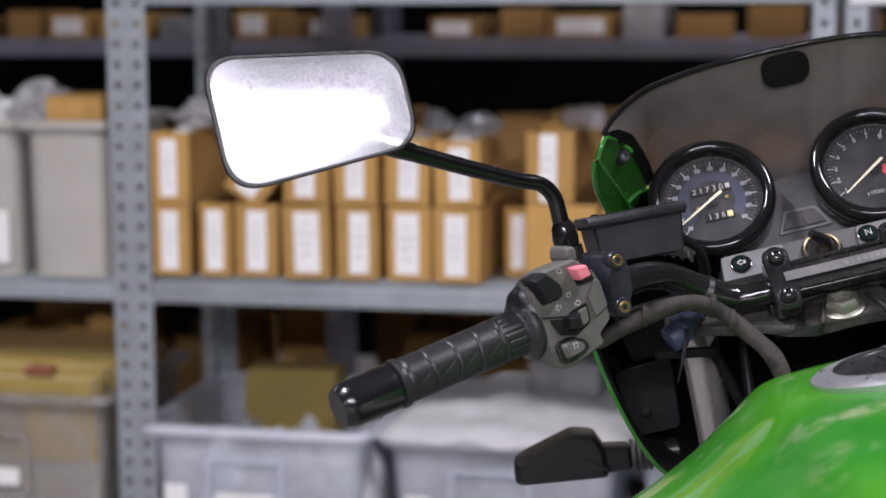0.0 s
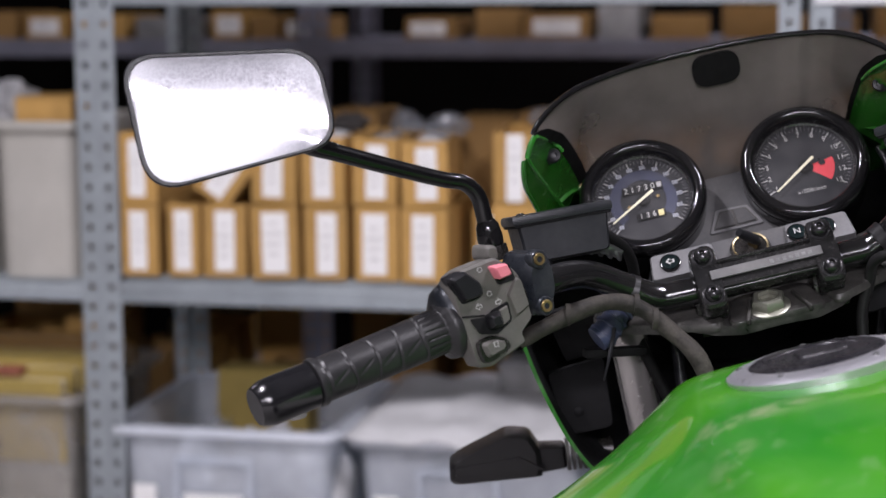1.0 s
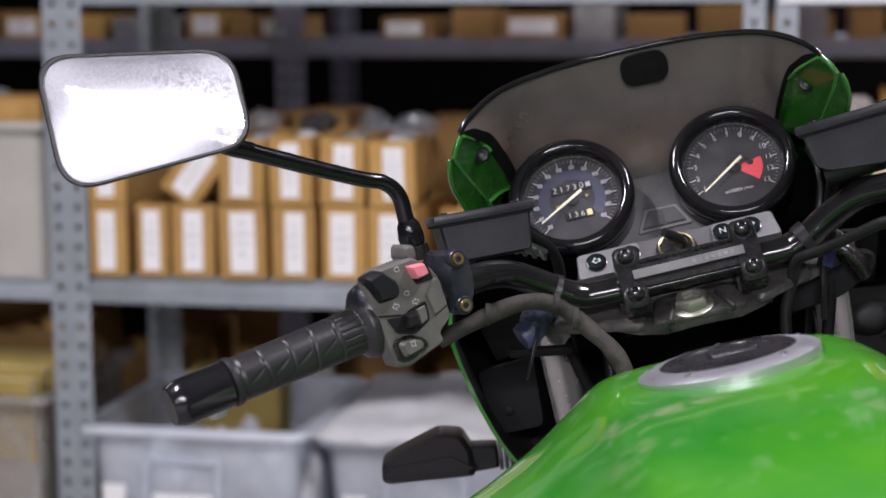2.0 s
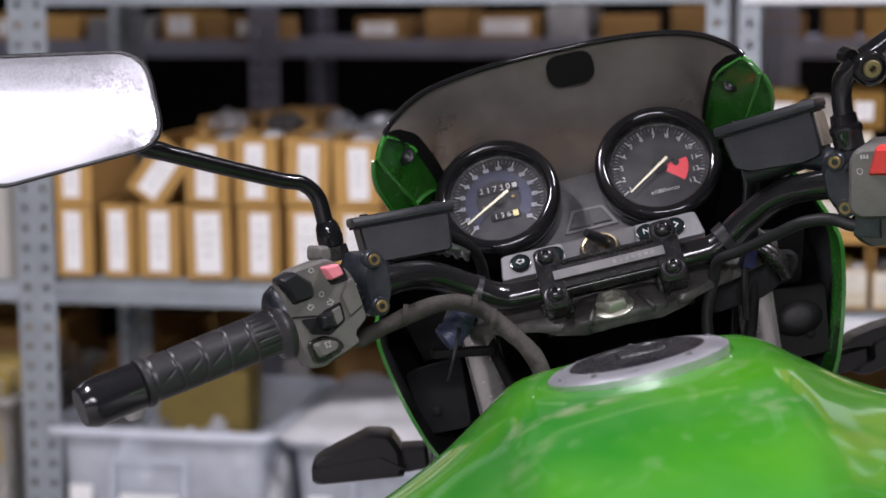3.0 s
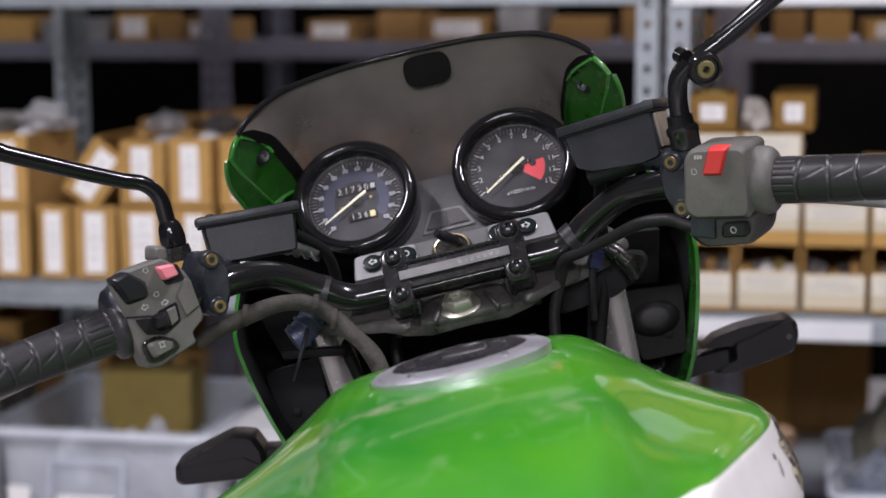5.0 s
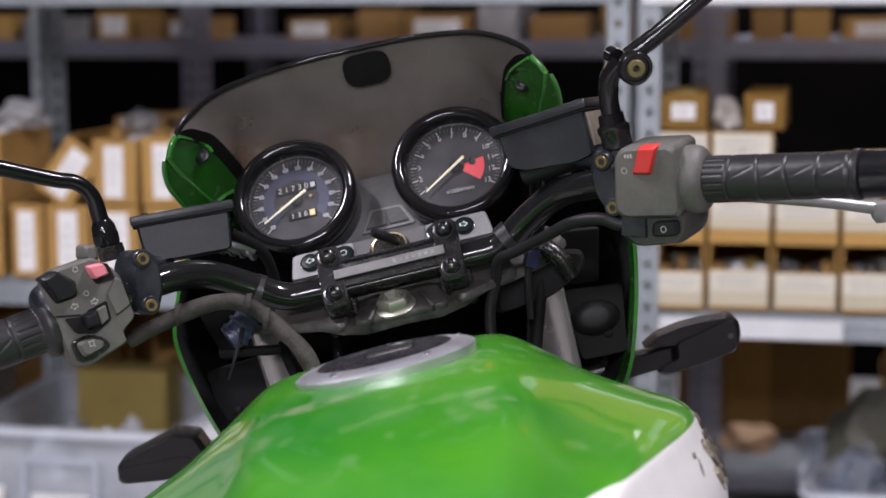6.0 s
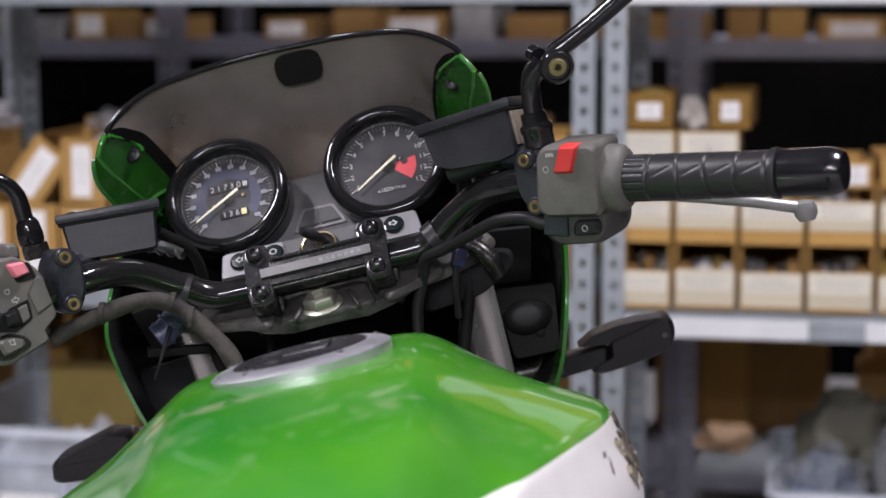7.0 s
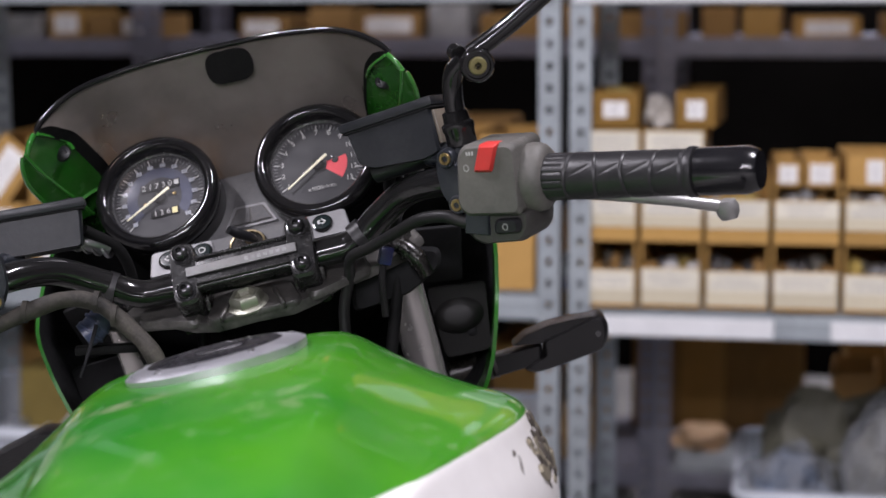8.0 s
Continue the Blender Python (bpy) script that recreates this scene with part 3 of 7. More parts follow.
part("label_strip", box(1.19, 0.003, 0.038, pose(0, -0.0065, 1.233), 0.001, 1), ZINC_BRIGHT, r2, "bright white shelf strip")
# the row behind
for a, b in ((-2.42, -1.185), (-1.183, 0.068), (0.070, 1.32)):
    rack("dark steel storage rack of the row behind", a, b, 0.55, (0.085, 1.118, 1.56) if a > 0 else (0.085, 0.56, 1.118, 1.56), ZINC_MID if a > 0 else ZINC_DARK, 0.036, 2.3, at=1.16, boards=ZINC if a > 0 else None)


# ---- cartons ----
def carton_walls(parent, w, d, h, material, t=0.0035, front=None):
    """An open-topped carton of five board panels; front: a lower front wall."""
    fh = front or h
    part("front_wall", box(w, t, fh, pose(0, t / 2, fh / 2), 0.0012, 1), material, parent)
    part("back_wall", box(w, t, h, pose(0, d - t / 2, h / 2), 0.0012, 1), material, parent)
    for s in (-1, 1):
        part("side_wall", box(t, d - 2 * t, h, pose(s * (w / 2 - t / 2), d / 2, h / 2), 0.0012, 1), material, parent)
    part("base", box(w - 2 * t, d - 2 * t, t, pose(0, d / 2, t / 2)), material, parent)


def lump(rx, ry, rz, seed, rough=0.25, sub=2):
    """An irregular wrapped or crumpled shape standing on its base."""
    bm = bmesh.new()
    bmesh.ops.create_icosphere(bm, subdivisions=sub, radius=1.0)
    for v in bm.verts:
        q = v.co * 1.7 + Vector((seed * 3.1, seed * 1.7, seed))
        k = 1 + rough * noise.noise(q) + rough * 0.6 * noise.noise(q * 2.7)
        p = v.co * k
        v.co = Vector((p.x * rx, p.y * ry, max(p.z, -0.6) * rz + 0.6 * rz))
    return bm


CG = "cartons on the racks"


def carton(s0, s1, z0, h, depth=0.0, d=0.24, tilt=0.0, yaw=0.0, label=0.46, lab_h=0.80, mat=None, text="tall brown cardboard parts carton with a white paper label", fill=None, seed=1):
    m = RK @ pose((s0 + s1) / 2, depth, z0) @ pose(0, 0, 0, 0, tilt, yaw)
    t = thing("carton", m, text, "box", CG)
    w = s1 - s0
    carton_walls(t, w, d, h, mat or CARD)
    if label:
        part("label", box(w * label, 0.0012, h * lab_h, pose(w * 0.02 * ((seed % 5) - 2), -0.0007, h * 0.5), 0), LABEL, t, "white paper label")
        ink = bmesh.new()
        for j in range(4):
            bw = w * label * (0.35 + 0.45 * ((seed * 7 + j * 5) % 7) / 7)
            add_box(ink, bw, 0.0004, h * 0.022, pose(w * 0.02 * ((seed % 5) - 2) - w * label * 0.04, -0.0015, h * (0.5 + lab_h * (0.32 - 0.17 * j - 0.03 * (seed % 3)))))
        part("label_print", ink, LABEL_INK, t)
    if fill:
        part("packed_part", lump(w * 0.36, d * 0.36, h * 0.22, seed, 0.3), fill, t).location = (0, d * 0.45, h * 0.70)
    return t


SH = 0.716
rnd = random.Random(11)
bottom = [(-1.247, -1.177, 0), (-1.158, -1.098, 0), (-1.090, -1.010, 0.4), (-0.996, -0.908, -1.2), (-0.897, -0.818, 0), (-0.803, -0.722, 0), (-0.716, -0.630, 0)]
for k, (a, b, tl) in enumerate(bottom):
    carton(a, b, SH, 0.136 if k != 0 else 0.133, 0.006 + 0.004 * (k % 3), 0.26, tl, rnd.uniform(-4, 4), 0.46 + 0.08 * (k % 2), 0.82, seed=k)
upper = [(-1.248, -1.176, 0.851, 0.132), (-0.998, -0.912, 0.855, 0.118), (-0.900, -0.820, 0.855, 0.124), (-0.806, -0.724, 0.855, 0.122), (-0.712, -0.628, 0.855, 0.118)]
for k, (a, b, z, h) in enumerate(upper):
    carton(a, b, z, h, 0.008 + 0.005 * (k % 2), 0.25, rnd.uniform(-1.6, 1.6), rnd.uniform(-5, 5), 0.44, 0.80, fill=GREY_STUFF if k % 2 else WHITE_STUFF, seed=k + 20)
carton(-1.118, -1.040, 0.863, 0.118, 0.012, 0.22, 36, 0, 0.5, 0.8, text="brown cardboard carton tipped askew on the others", seed=2)
carton(-0.600, -0.553, SH, 0.128, 0.10, 0.24, 0, 2, 0.5, 0.78, seed=3)
carton(-0.546, -0.420, SH, 0.146, 0.004, 0.30, 0, 0, 0, text="plain brown cardboard carton on the shelf", seed=4)
carton(-0.546, -0.462, 0.864, 0.126, 0.006, 0.28, 0, 4, 0.36, 0.95, text="brown carton with a narrow white label, bag on top", seed=0)
for a, b, z, h in ((-0.412, -0.292, SH, 0.140), (-0.284, -0.172, SH, 0.138), (-0.162, -0.062, SH, 0.150), (-0.405, -0.300, 0.858, 0.12), (-0.280, -0.180, 0.856, 0.13), (-0.158, -0.066, 0.868, 0.118)):
    carton(a, b, z, h, 0.008, 0.28, 0, rnd.uniform(-2, 2), 0.0 if a > -0.2 else 0.4, 0.75, text="brown cardboard carton on the shelf", seed=int(-a * 50))
# second row deeper on the same shelf
for k, a in enumerate((-1.20, -1.06, -0.93, -0.80, -0.67, -0.54, -0.40, -0.26)):
    if k in (0, 3):
        continue
    carton(a, a + 0.11, SH, 0.268 + 0.012 * (k % 3), 0.285, 0.17, 0, rnd.uniform(-3, 3), 0, mat=CARD_DARK, text="large brown carton at the back of the shelf", seed=k)


def bag(s, depth, z, rx, ry, rz, seed, mat=None, text="crumpled clear plastic bag of parts", name="plastic_bag", cat="bag", rough=0.45):
    ob = part(name, lump(rx, ry, rz, seed, rough, 3), mat or BAG, None, smooth=25)
    ob.matrix_world = RK @ pose(s, depth, z)
    return tagged(ob, text, cat, "bags and loose parts")


bag(-0.455, 0.10, 0.992, 0.042, 0.05, 0.024, 3)
bag(-0.955, 0.16, 0.980, 0.030, 0.05, 0.024, 5)
bag(-0.735, 0.15, 0.978, 0.030, 0.05, 0.024, 7)
bag(-0.655, 0.13, 0.975, 0.035, 0.05, 0.026, 8)
bag(-1.19, 0.14, 0.985, 0.050, 0.05, 0.030, 9, GREY_STUFF, "grey wrapped part on a carton", "wrapped_part", "part")
bag(-0.84, 0.15, 0.981, 0.035, 0.05, 0.02, 10, DARK_STUFF, "dark metal part lying on a carton", "loose_part", "part")


# open-fronted boxes of the other bay
def open_box(s0, s1, z0, h, fh, k, lab=(0.2, 0.96)):
    m = RK @ pose((s0 + s1) / 2, 0.004 + 0.004 * (k % 3), z0) @ pose(0, 0, 0, 0, 0, (k * 37 % 7 - 3) * 0.5)
    t = thing("open_box", m, "open-fronted cardboard picking box with a cream front", "box", "picking boxes")
    w = s1 - s0
    carton_walls(t, w, 0.30, h, CARD, 0.004, fh)
    part("front_panel", box(w - 0.004, 0.0015, fh * (lab[1] - lab[0]), pose(0, -0.0009, fh * (lab[0] + lab[1]) / 2), 0.0005, 1), CREAM, t, "cream paper front")
    top_z = fh * (lab[1] - 0.30 * (lab[1] - lab[0]))
    part("label", box(w * 0.93, 0.0008, fh * (lab[1] - lab[0]) * 0.56, pose(0.002 * (k % 3 - 1), -0.0022, top_z), 0), LABEL_OLD, t, "yellowed white paper label")
    ink = bmesh.new()
    for j in range(2):
        add_box(ink, w * (0.78 - 0.12 * ((k + j) % 3)), 0.0004, fh * 0.035, pose(-w * 0.02, -0.0029, top_z + fh * (0.08 - 0.16 * j)))
    part("label_print", ink, LABEL_INK, t)
    pick = random.Random(k * 5 + 3)
    for j in range(5):
        mat = pick.choice((GREY_STUFF, CARD_DARK, DARK_STUFF, WHITE_STUFF, KHAKI_STUFF, GREY_STUFF, OCHRE))
        x, y, r = w * (-0.36 + 0.18 * j), 0.05 + 0.04 * (j % 2), pick.uniform(0.10, 0.16)
        hz = h * pick.uniform(0.10, 0.22)
        bm = lump(w * r, 0.04, hz, k * 7 + j + 1, 0.6) if pick.random() < 0.6 else box(w * r * 1.6, 0.05, hz * 1.7, pose(0, 0, hz * 0.6, 0, pick.uniform(-14, 14), pick.uniform(-20, 20)), 0.002, 1)
        part("packed_part", bm, mat, t).location = (x, y, h * 0.46)
    return t


cols_s = [(0.034, 0.115), (0.122, 0.226), (0.233, 0.339), (0.346, 0.456), (0.463, 0.575), (0.582, 0.69)]
for k, (a, b) in enumerate(cols_s):
    open_box(a, b, 0.692, 0.112, 0.066 + 0.004 * (k % 2), k, (0.10, 0.98))
    open_box(a, b, 0.806, 0.110, 0.076, k + 7, (0.34, 0.98))
for k, (a, b) in enumerate(((0.034, 0.120), (0.126, 0.228))):
    open_box(a, b, 0.918, 0.082, 0.080, k + 15, (0.1, 0.98))
carton(0.036, 0.116, 1.002, 0.061, 0.010, 0.22, 0, 1, 0.5, 0.45, mat=CARD_GOLD, text="brown carton with a small white label", fill=OCHRE, seed=2)
carton(0.178, 0.246, 1.002, 0.062, 0.012, 0.24, 0, -2, 0.45, 0.5, mat=CARD_GOLD, text="brown carton with a small white label", seed=2)
bag(0.148, 0.06, 1.001, 0.029, 0.05, 0.032, 21, PALE_STUFF, "white wrapped parts beside the cartons", "wrapped_part", "part")
for k, (a, b, z, h) in enumerate(((0.348, 0.392, 0.90, 0.044), (0.398, 0.452, 0.90, 0.047), (0.466, 0.560, 0.90, 0.056))):
    carton(a, b, z, h, 0.05, 0.20, 0, 3, 0.7 if k < 2 else 0.3, 0.7, text="small carton with a white front", seed=k)


# ---- crates and clear bins on the lower shelves ----
def tub_mesh(w, d, h, t=0.004, taper=0.90, lip=0.016):
    """A tapered storage tub, open above, with a rolled lip."""
    bm = bmesh.new()
    oc = lambda k, z: [bm.verts.new((p.x, p.y, z)) for p in rounded([(-w / 2 * k, -d / 2 * k), (w / 2 * k, -d / 2 * k), (w / 2 * k, d / 2 * k), (-w / 2 * k, d / 2 * k)], 0.035, 4)]
    rings = [oc(taper, 0.0), oc(taper + (1 - taper) * 0.5, h * 0.5), oc(1.0, h - 0.03), oc(1.0, h - 0.022), oc(1.0 + lip / w * 2, h - 0.02), oc(1.0 + lip / w * 2, h - 0.004), oc(1.0 + lip / w, h),
             oc(1.0 - 2 * t / w, h - 0.002), oc(1.0 - 2 * t / w, h - 0.03), oc(taper + (1 - taper) * 0.5 - 2 * t / w, h * 0.5), oc(taper - 2 * t / w, t)]
    n = len(rings[0])
    for a, b in zip(rings, rings[1:]):
        for k in range(n):
            bm.faces.new((a[k], a[(k + 1) % n], b[(k + 1) % n], b[k]))
    bm.faces.new(rings[0])
    bm.faces.new(rings[-1])
    return bm


def tub(s0, s1, z0, h, depth, d, material, text, yaw=0.0, handle=True):
    t = thing("storage_bin", RK @ pose((s0 + s1) / 2, depth + d / 2, z0, 0, 0, yaw), text, "storage bin", "bins on the racks")
    w = s1 - s0
    part("bin_body", tub_mesh(w - 0.03, d - 0.03, h), material, t)
    loop_r = [Vector((q.x, q.y, h - 0.010)) for q in rounded([(-w / 2 - 0.001, -d / 2 - 0.001), (w / 2 + 0.001, -d / 2 - 0.001), (w / 2 + 0.001, d / 2 + 0.001), (-w / 2 - 0.001, d / 2 + 0.001)], 0.04, 5)]
    part("bin_rim", tube([tuple(q) for q in loop_r + loop_r[:1]], 0.0075, 8, 1, None, None, False), BIN_RIM if material is BIN else material, t, "rounded milky rim")
    if handle:
        face = axes((-0.02, -d / 2 + 0.012, h * 0.60), (1, 0, 0), (0, 0.045, 1), (0, -1, 0.045))
        for lx, ly, lw, lh in ((0, 0.055, 0.150, 0.012), (0, -0.062, 0.150, 0.012), (-0.072, -0.003, 0.012, 0.120), (0.072, -0.003, 0.012, 0.120)):
            part("label_frame", box(lw, lh, 0.006, face @ pose(lx, ly, 0.002), 0.002, 1), material, t)
        part("paper_slip", box(0.115, 0.034, 0.001, face @ pose(0.0, -0.026, 0.0015)), LABEL, t, "white paper slip")
        part("paper_slip", box(0.045, 0.09, 0.001, face @ pose(-0.135, -0.040, 0.0015)), LABEL, t, "white paper slip")
    return t


tub(-1.287, -0.838, 0.128, 0.303, 0.0, 0.50, BIN, "large frosted clear storage bin, open, part full")
tub(-0.818, -0.370, 0.128, 0.300, 0.0, 0.50, BIN, "large frosted clear storage bin covered with white sheet")
tub(-0.350, -0.075, 0.128, 0.300, 0.0, 0.48, BIN, "frosted clear storage bin on the low shelf")
tub(-1.800, -1.343, 0.128, 0.352, 0.0, 0.48, BIN_DUSTY, "dusty clear crate filled with ochre folders")
tub(0.292, 0.760, 0.128, 0.252, -0.01, 0.48, BIN, "frosted clear storage bin heaped with plastic bags")


def loose(name, w, d, h, s, depth, z, mat, text, cat, rx=0.0, ry=0.0, rz=0.0, bevel=0.004):
    """A loose box: a flapped carton, or a folder of two covers round a stack of paper."""
    t = thing(name, RK @ pose(s, depth, z, rx, ry, rz), text, cat, "bags and loose parts")
    if name == "folder":
        for side in (-1, 1):
            part("cover", box(w, 0.005, h, pose(0, side * (d / 2 - 0.0025), h / 2), 0.002, 1), mat, t)
        part("paper_block", box(w - 0.012, d - 0.011, h - 0.010, pose(-0.003, 0, h / 2 - 0.004), 0.001, 1), LABEL_OLD, t, "yellowed stack of paper")
    else:
        part("carton_body", box(w, d, h - 0.0035, pose(0, 0, (h - 0.0035) / 2), min(bevel, h * 0.2), 2), mat, t)
        for side in (-1, 1):
            part("flap", box(w - 0.004, d / 2 - 0.002, 0.003, pose(0, side * d / 4, h - 0.0018), 0.0008, 1), mat, t)
    return t


# contents of the open bin
loose("flat_carton", 0.190, 0.110, 0.280, -1.085, 0.38, 0.190, OCHRE, "ochre cardboard box standing in the bin", "box", -4, 0, 3)
loose("flat_carton", 0.16, 0.10, 0.13, -1.00, 0.26, 0.190, GREY_STUFF, "grey wrapped block in the bin", "part", 0, 0, 12)
for k in range(9):
    bag(-1.22 + 0.042 * k, 0.12 + 0.05 * (k % 4), 0.19, 0.05, 0.06, 0.105 + 0.012 * (k % 3), 40 + k, (GREY_STUFF, WHITE_STUFF, BAG, WHITE_STUFF, GREY_STUFF)[k % 5], "wrapped metal part in the bin", "wrapped_part", "part", 0.35)
# white sheet over the next bin
sheet = bmesh.new()
bmesh.ops.create_grid(sheet, x_segments=26, y_segments=20, size=0.5)
for v in sheet.verts:
    x, y = v.co.x * 0.98, v.co.y * 1.06
    e = max(abs(v.co.x), abs(v.co.y)) * 2
    v.co = Vector((x * 0.47, y * 0.5, 0.018 * noise.noise(Vector((x * 7, y * 7, 2))) + 0.03 * (1 - e) - 0.05 * max(0, e - 0.9) * 10 * 0.3))
bmesh.ops.solidify(sheet, geom=sheet.faces[:], thickness=0.002)
ob = part("paper_sheet", sheet, WHITE_STUFF, None)
ob.matrix_world = RK @ pose(-0.594, 0.25, 0.440)
tagged(ob, "white sheet lying over a storage bin", "sheet", "bags and loose parts")
loose("flat_carton", 0.14, 0.10, 0.06, -0.50, 0.28, 0.468, GREY_STUFF, "grey carton lying on the sheet", "box", 0, 0, -8)
# folders in the left crate
for k in range(7):
    loose("folder", 0.36, 0.045, 0.165 + 0.012 * (k % 3), -1.56, 0.05 + 0.058 * k, 0.345, OCHRE if k < 4 else CARD_DARK, "ochre cardboard folder in the crate", "folder", 4, 0, (k % 3) - 1, 0.006)
loose("flat_carton", 0.37, 0.40, 0.19, -1.565, 0.235, 0.150, GREY_CRATE, "pale carton under the folders in the crate", "box", 0, 0, 0, 0.008)
loose("flat_carton", 0.055, 0.04, 0.012, -1.50, 0.05, 0.512, PACKET, "red and white packet in the crate", "packet")
# grey crates above
for s, d_, txt in ((-1.418, 0.006, "beige-grey plastic crate on the shelf"), (-1.602, 0.014, "beige-grey plastic crate with a white slip")):
    cr = thing("crate", RK @ pose(s, d_, 0.706), txt, "crate", "grey crates")
    part("crate_body", tub_mesh(0.160, 0.350, 0.296, 0.005, 0.97, 0.004), GREY_CRATE, cr).location.y = 0.18
    part("crate_rim", box(0.170, 0.012, 0.014, pose(0, -0.003, 0.288), 0.003, 2), GREY_CRATE, cr)
    part("crate_rim", box(0.170, 0.012, 0.012, pose(0, 0.363, 0.288), 0.003, 2), GREY_CRATE, cr)
    if s < -1.5:
        part("label", box(0.09, 0.001, 0.10, pose(0.02, -0.0012, 0.075)), LABEL, cr, "white paper slip")
loose("flat_carton", 0.11, 0.14, 0.085, -1.425, 0.13, 0.960, CARD, "orange-brown carton standing in the crate", "box", 0, 0, 6)
bag(-1.505, 0.12, 0.965, 0.06, 0.07, 0.06, 61, GREY_STUFF, "grey wrapped part in the crate", "wrapped_part", "part")
bag(-1.600, 0.12, 0.965, 0.06, 0.07, 0.05, 62, WHITE_STUFF, "white wrapped part in the crate", "wrapped_part", "part")
# bags heaped in the right bin
for k, (s, d_, z, rx, rz, mt) in enumerate(((0.385, 0.09, 0.330, 0.075, 0.065, BAG), (0.385, 0.10, 0.310, 0.070, 0.060, DENIM_STUFF), (0.42, 0.20, 0.330, 0.085, 0.110, OLIVE_STUFF), (0.55, 0.12, 0.320, 0.075, 0.125, BAG), (0.55, 0.14, 0.300, 0.068, 0.115, KHAKI_STUFF),
                                             (0.67, 0.16, 0.320, 0.07, 0.12, KHAKI_STUFF), (0.52, 0.32, 0.300, 0.12, 0.11, OLIVE_STUFF))):
    bag(s, d_, z, rx, 0.07, rz, 70 + k, mt, "crumpled plastic bag of parts in the bin" if mt == BAG else "wrapped part in the bin", "plastic_bag" if mt == BAG else "wrapped_part", "bag" if mt == BAG else "part")

# ---- unseen cartons added on the top shelves to block lamplight ----
rnd = random.Random(5)
for a0, b0, zz in ((-1.24, -0.08, 1.266), (0.05, 1.15, 1.261)):
    s = a0
    while s < b0 - 0.2:
        w = rnd.uniform(0.22, 0.34)
        w = min(w, b0 - s)
        carton(s, s + w, zz, rnd.uniform(0.26, 0.36) + (0.18 if a0 > 0 else 0.0), 0.03, 0.40, 0, rnd.uniform(-2, 2), 0.4, 0.4, text="large brown carton, unseen, added on the top shelf to block light", seed=int(s * 10) % 7)
        s += w + 0.02

# ---- what stands on the row behind ----
rnd = random.Random(23)
for base, hmin, hmax, mats in ((1.124, 0.05, 0.085, (CARD_DARK, CARD_DARK, CARD, GREY_STUFF, CARD_DARK, CARD)), (0.566, 0.06, 0.24, (CARD, GREY_STUFF, CARD, CARD_DARK, OCHRE, WHITE_STUFF)), (0.091, 0.10, 0.34, (CARD, CARD_DARK, CARD_DARK, OCHRE))):
    s = -2.30
    while s < 1.25:
        w = rnd.uniform(0.07, 0.17)
        gap = rnd.uniform(0.005, 0.05)
        if (base < 0.2 and -0.10 < s + w / 2 < 0.42) or (0.4 < base < 0.7 and s + w > 0.03):
            s += w + gap
            continue
        if min(abs(s - q) for q in (-1.22, -1.15, 0.03, 0.11)) > 0.02:
            mt = rnd.choice(mats)
            h = rnd.uniform(hmin, hmax)
            carton(s, s + w, base, h, 1.20 + rnd.uniform(0, 0.05), 0.25, 0, rnd.uniform(-3, 3), 0.7 if rnd.random() < 0.35 and base > 1 else 0, 0.6, mat=mt, text="carton on the rack of the row behind", seed=rnd.randrange(30))
        s += w + gap
for k in range(14):
    s = -2.2 + 0.25 * k + rnd.uniform(-0.05, 0.05)
    if -0.12 < s < 0.38:
        continue
    carton(s, s + rnd.uniform(0.12, 0.2), 0.091, rnd.uniform(0.2, 0.40), 1.52, 0.17, 0, rnd.uniform(-4, 4), 0, mat=rnd.choice((CARD, CARD_DARK, CARD)), text="tall carton at the back of the low shelf", seed=k)
for k, (a, b, h, mt) in enumerate(((-0.02, 0.104, 0.34, CARD_DARK), (0.1045, 0.2205, 0.38, CARD), (0.221, 0.3005, 0.34, CARD_DARK), (0.301, 0.425, 0.40, CARD_DARK))):
    carton(a, b, 0.091, h, 1.585 + 0.01 * (k % 2), 0.10, 0, 0, 0, mat=mt, text="tall carton at the back of the low shelf", seed=k)
rag = lump(0.070, 0.060, 0.034, 91, 0.5, 3)
ob = part("rag", rag, RAG_MAT, None)
ob.matrix_world = RK @ pose(0.172, 1.42, 0.093)
tagged(ob, "tan cloth rag lying crumpled on the low shelf", "rag")


# ---- ceiling lights and added fill lights ----
def hall_or_fill_light(x, y, w, d, watts, z=ZC - 0.45):
    t = thing("hall_or_fill_light", pose(x, y, z + 0.06), "white light fitting, switched on; those behind the racks are added fill", "lamp", "hall lights")
    part("lamp_housing", box(w + 0.06, d + 0.06, 0.06, pose(0, 0, 0.02), 0.008, 2), ROOF, t)
    for sx in (-1, 1):
        part("hanger", box(0.012, 0.012, ZC - z - 0.11, pose(sx * w * 0.3, 0, 0.05 + (ZC - z - 0.11) / 2), 0.001, 1), ZINC, t)
    hall_or_fill_lamp(x, y, z + 0.045, w, d, watts)


# the three beyond y = 3 are unseen fills added to brighten the row behind
for lx, ly, lw, wide, deep in ((-2.7, -5.4, 200, 1.3, 0.12), (-0.20, -3.05, 255, 1.70, 0.58), (0.75, -5.15, 185, 1.3, 0.70), (-1.15, 1.00, 77, 0.14, 0.6), (1.25, 1.00, 58, 0.14, 0.6),
                               (-2.9, 4.20, 17, 1.3, 0.20), (0.70, 3.78, 8.5, 2.0, 0.10), (1.55, 5.15, 42, 1.4, 0.60)):
    hall_or_fill_light(lx, ly, wide, deep, lw, 2.25 if ly > 5 else 1.95 if 3 < ly < 4 else ZC - 0.45)


# ---- the motorcycle ----
LEAN_BIKE, H = 13.36, 1.0398
BIKE = pose(0.3087, 1.346, 1.0117) @ pose(0, 0, 0, 0, -LEAN_BIKE) @ pose(0, 0, -H)
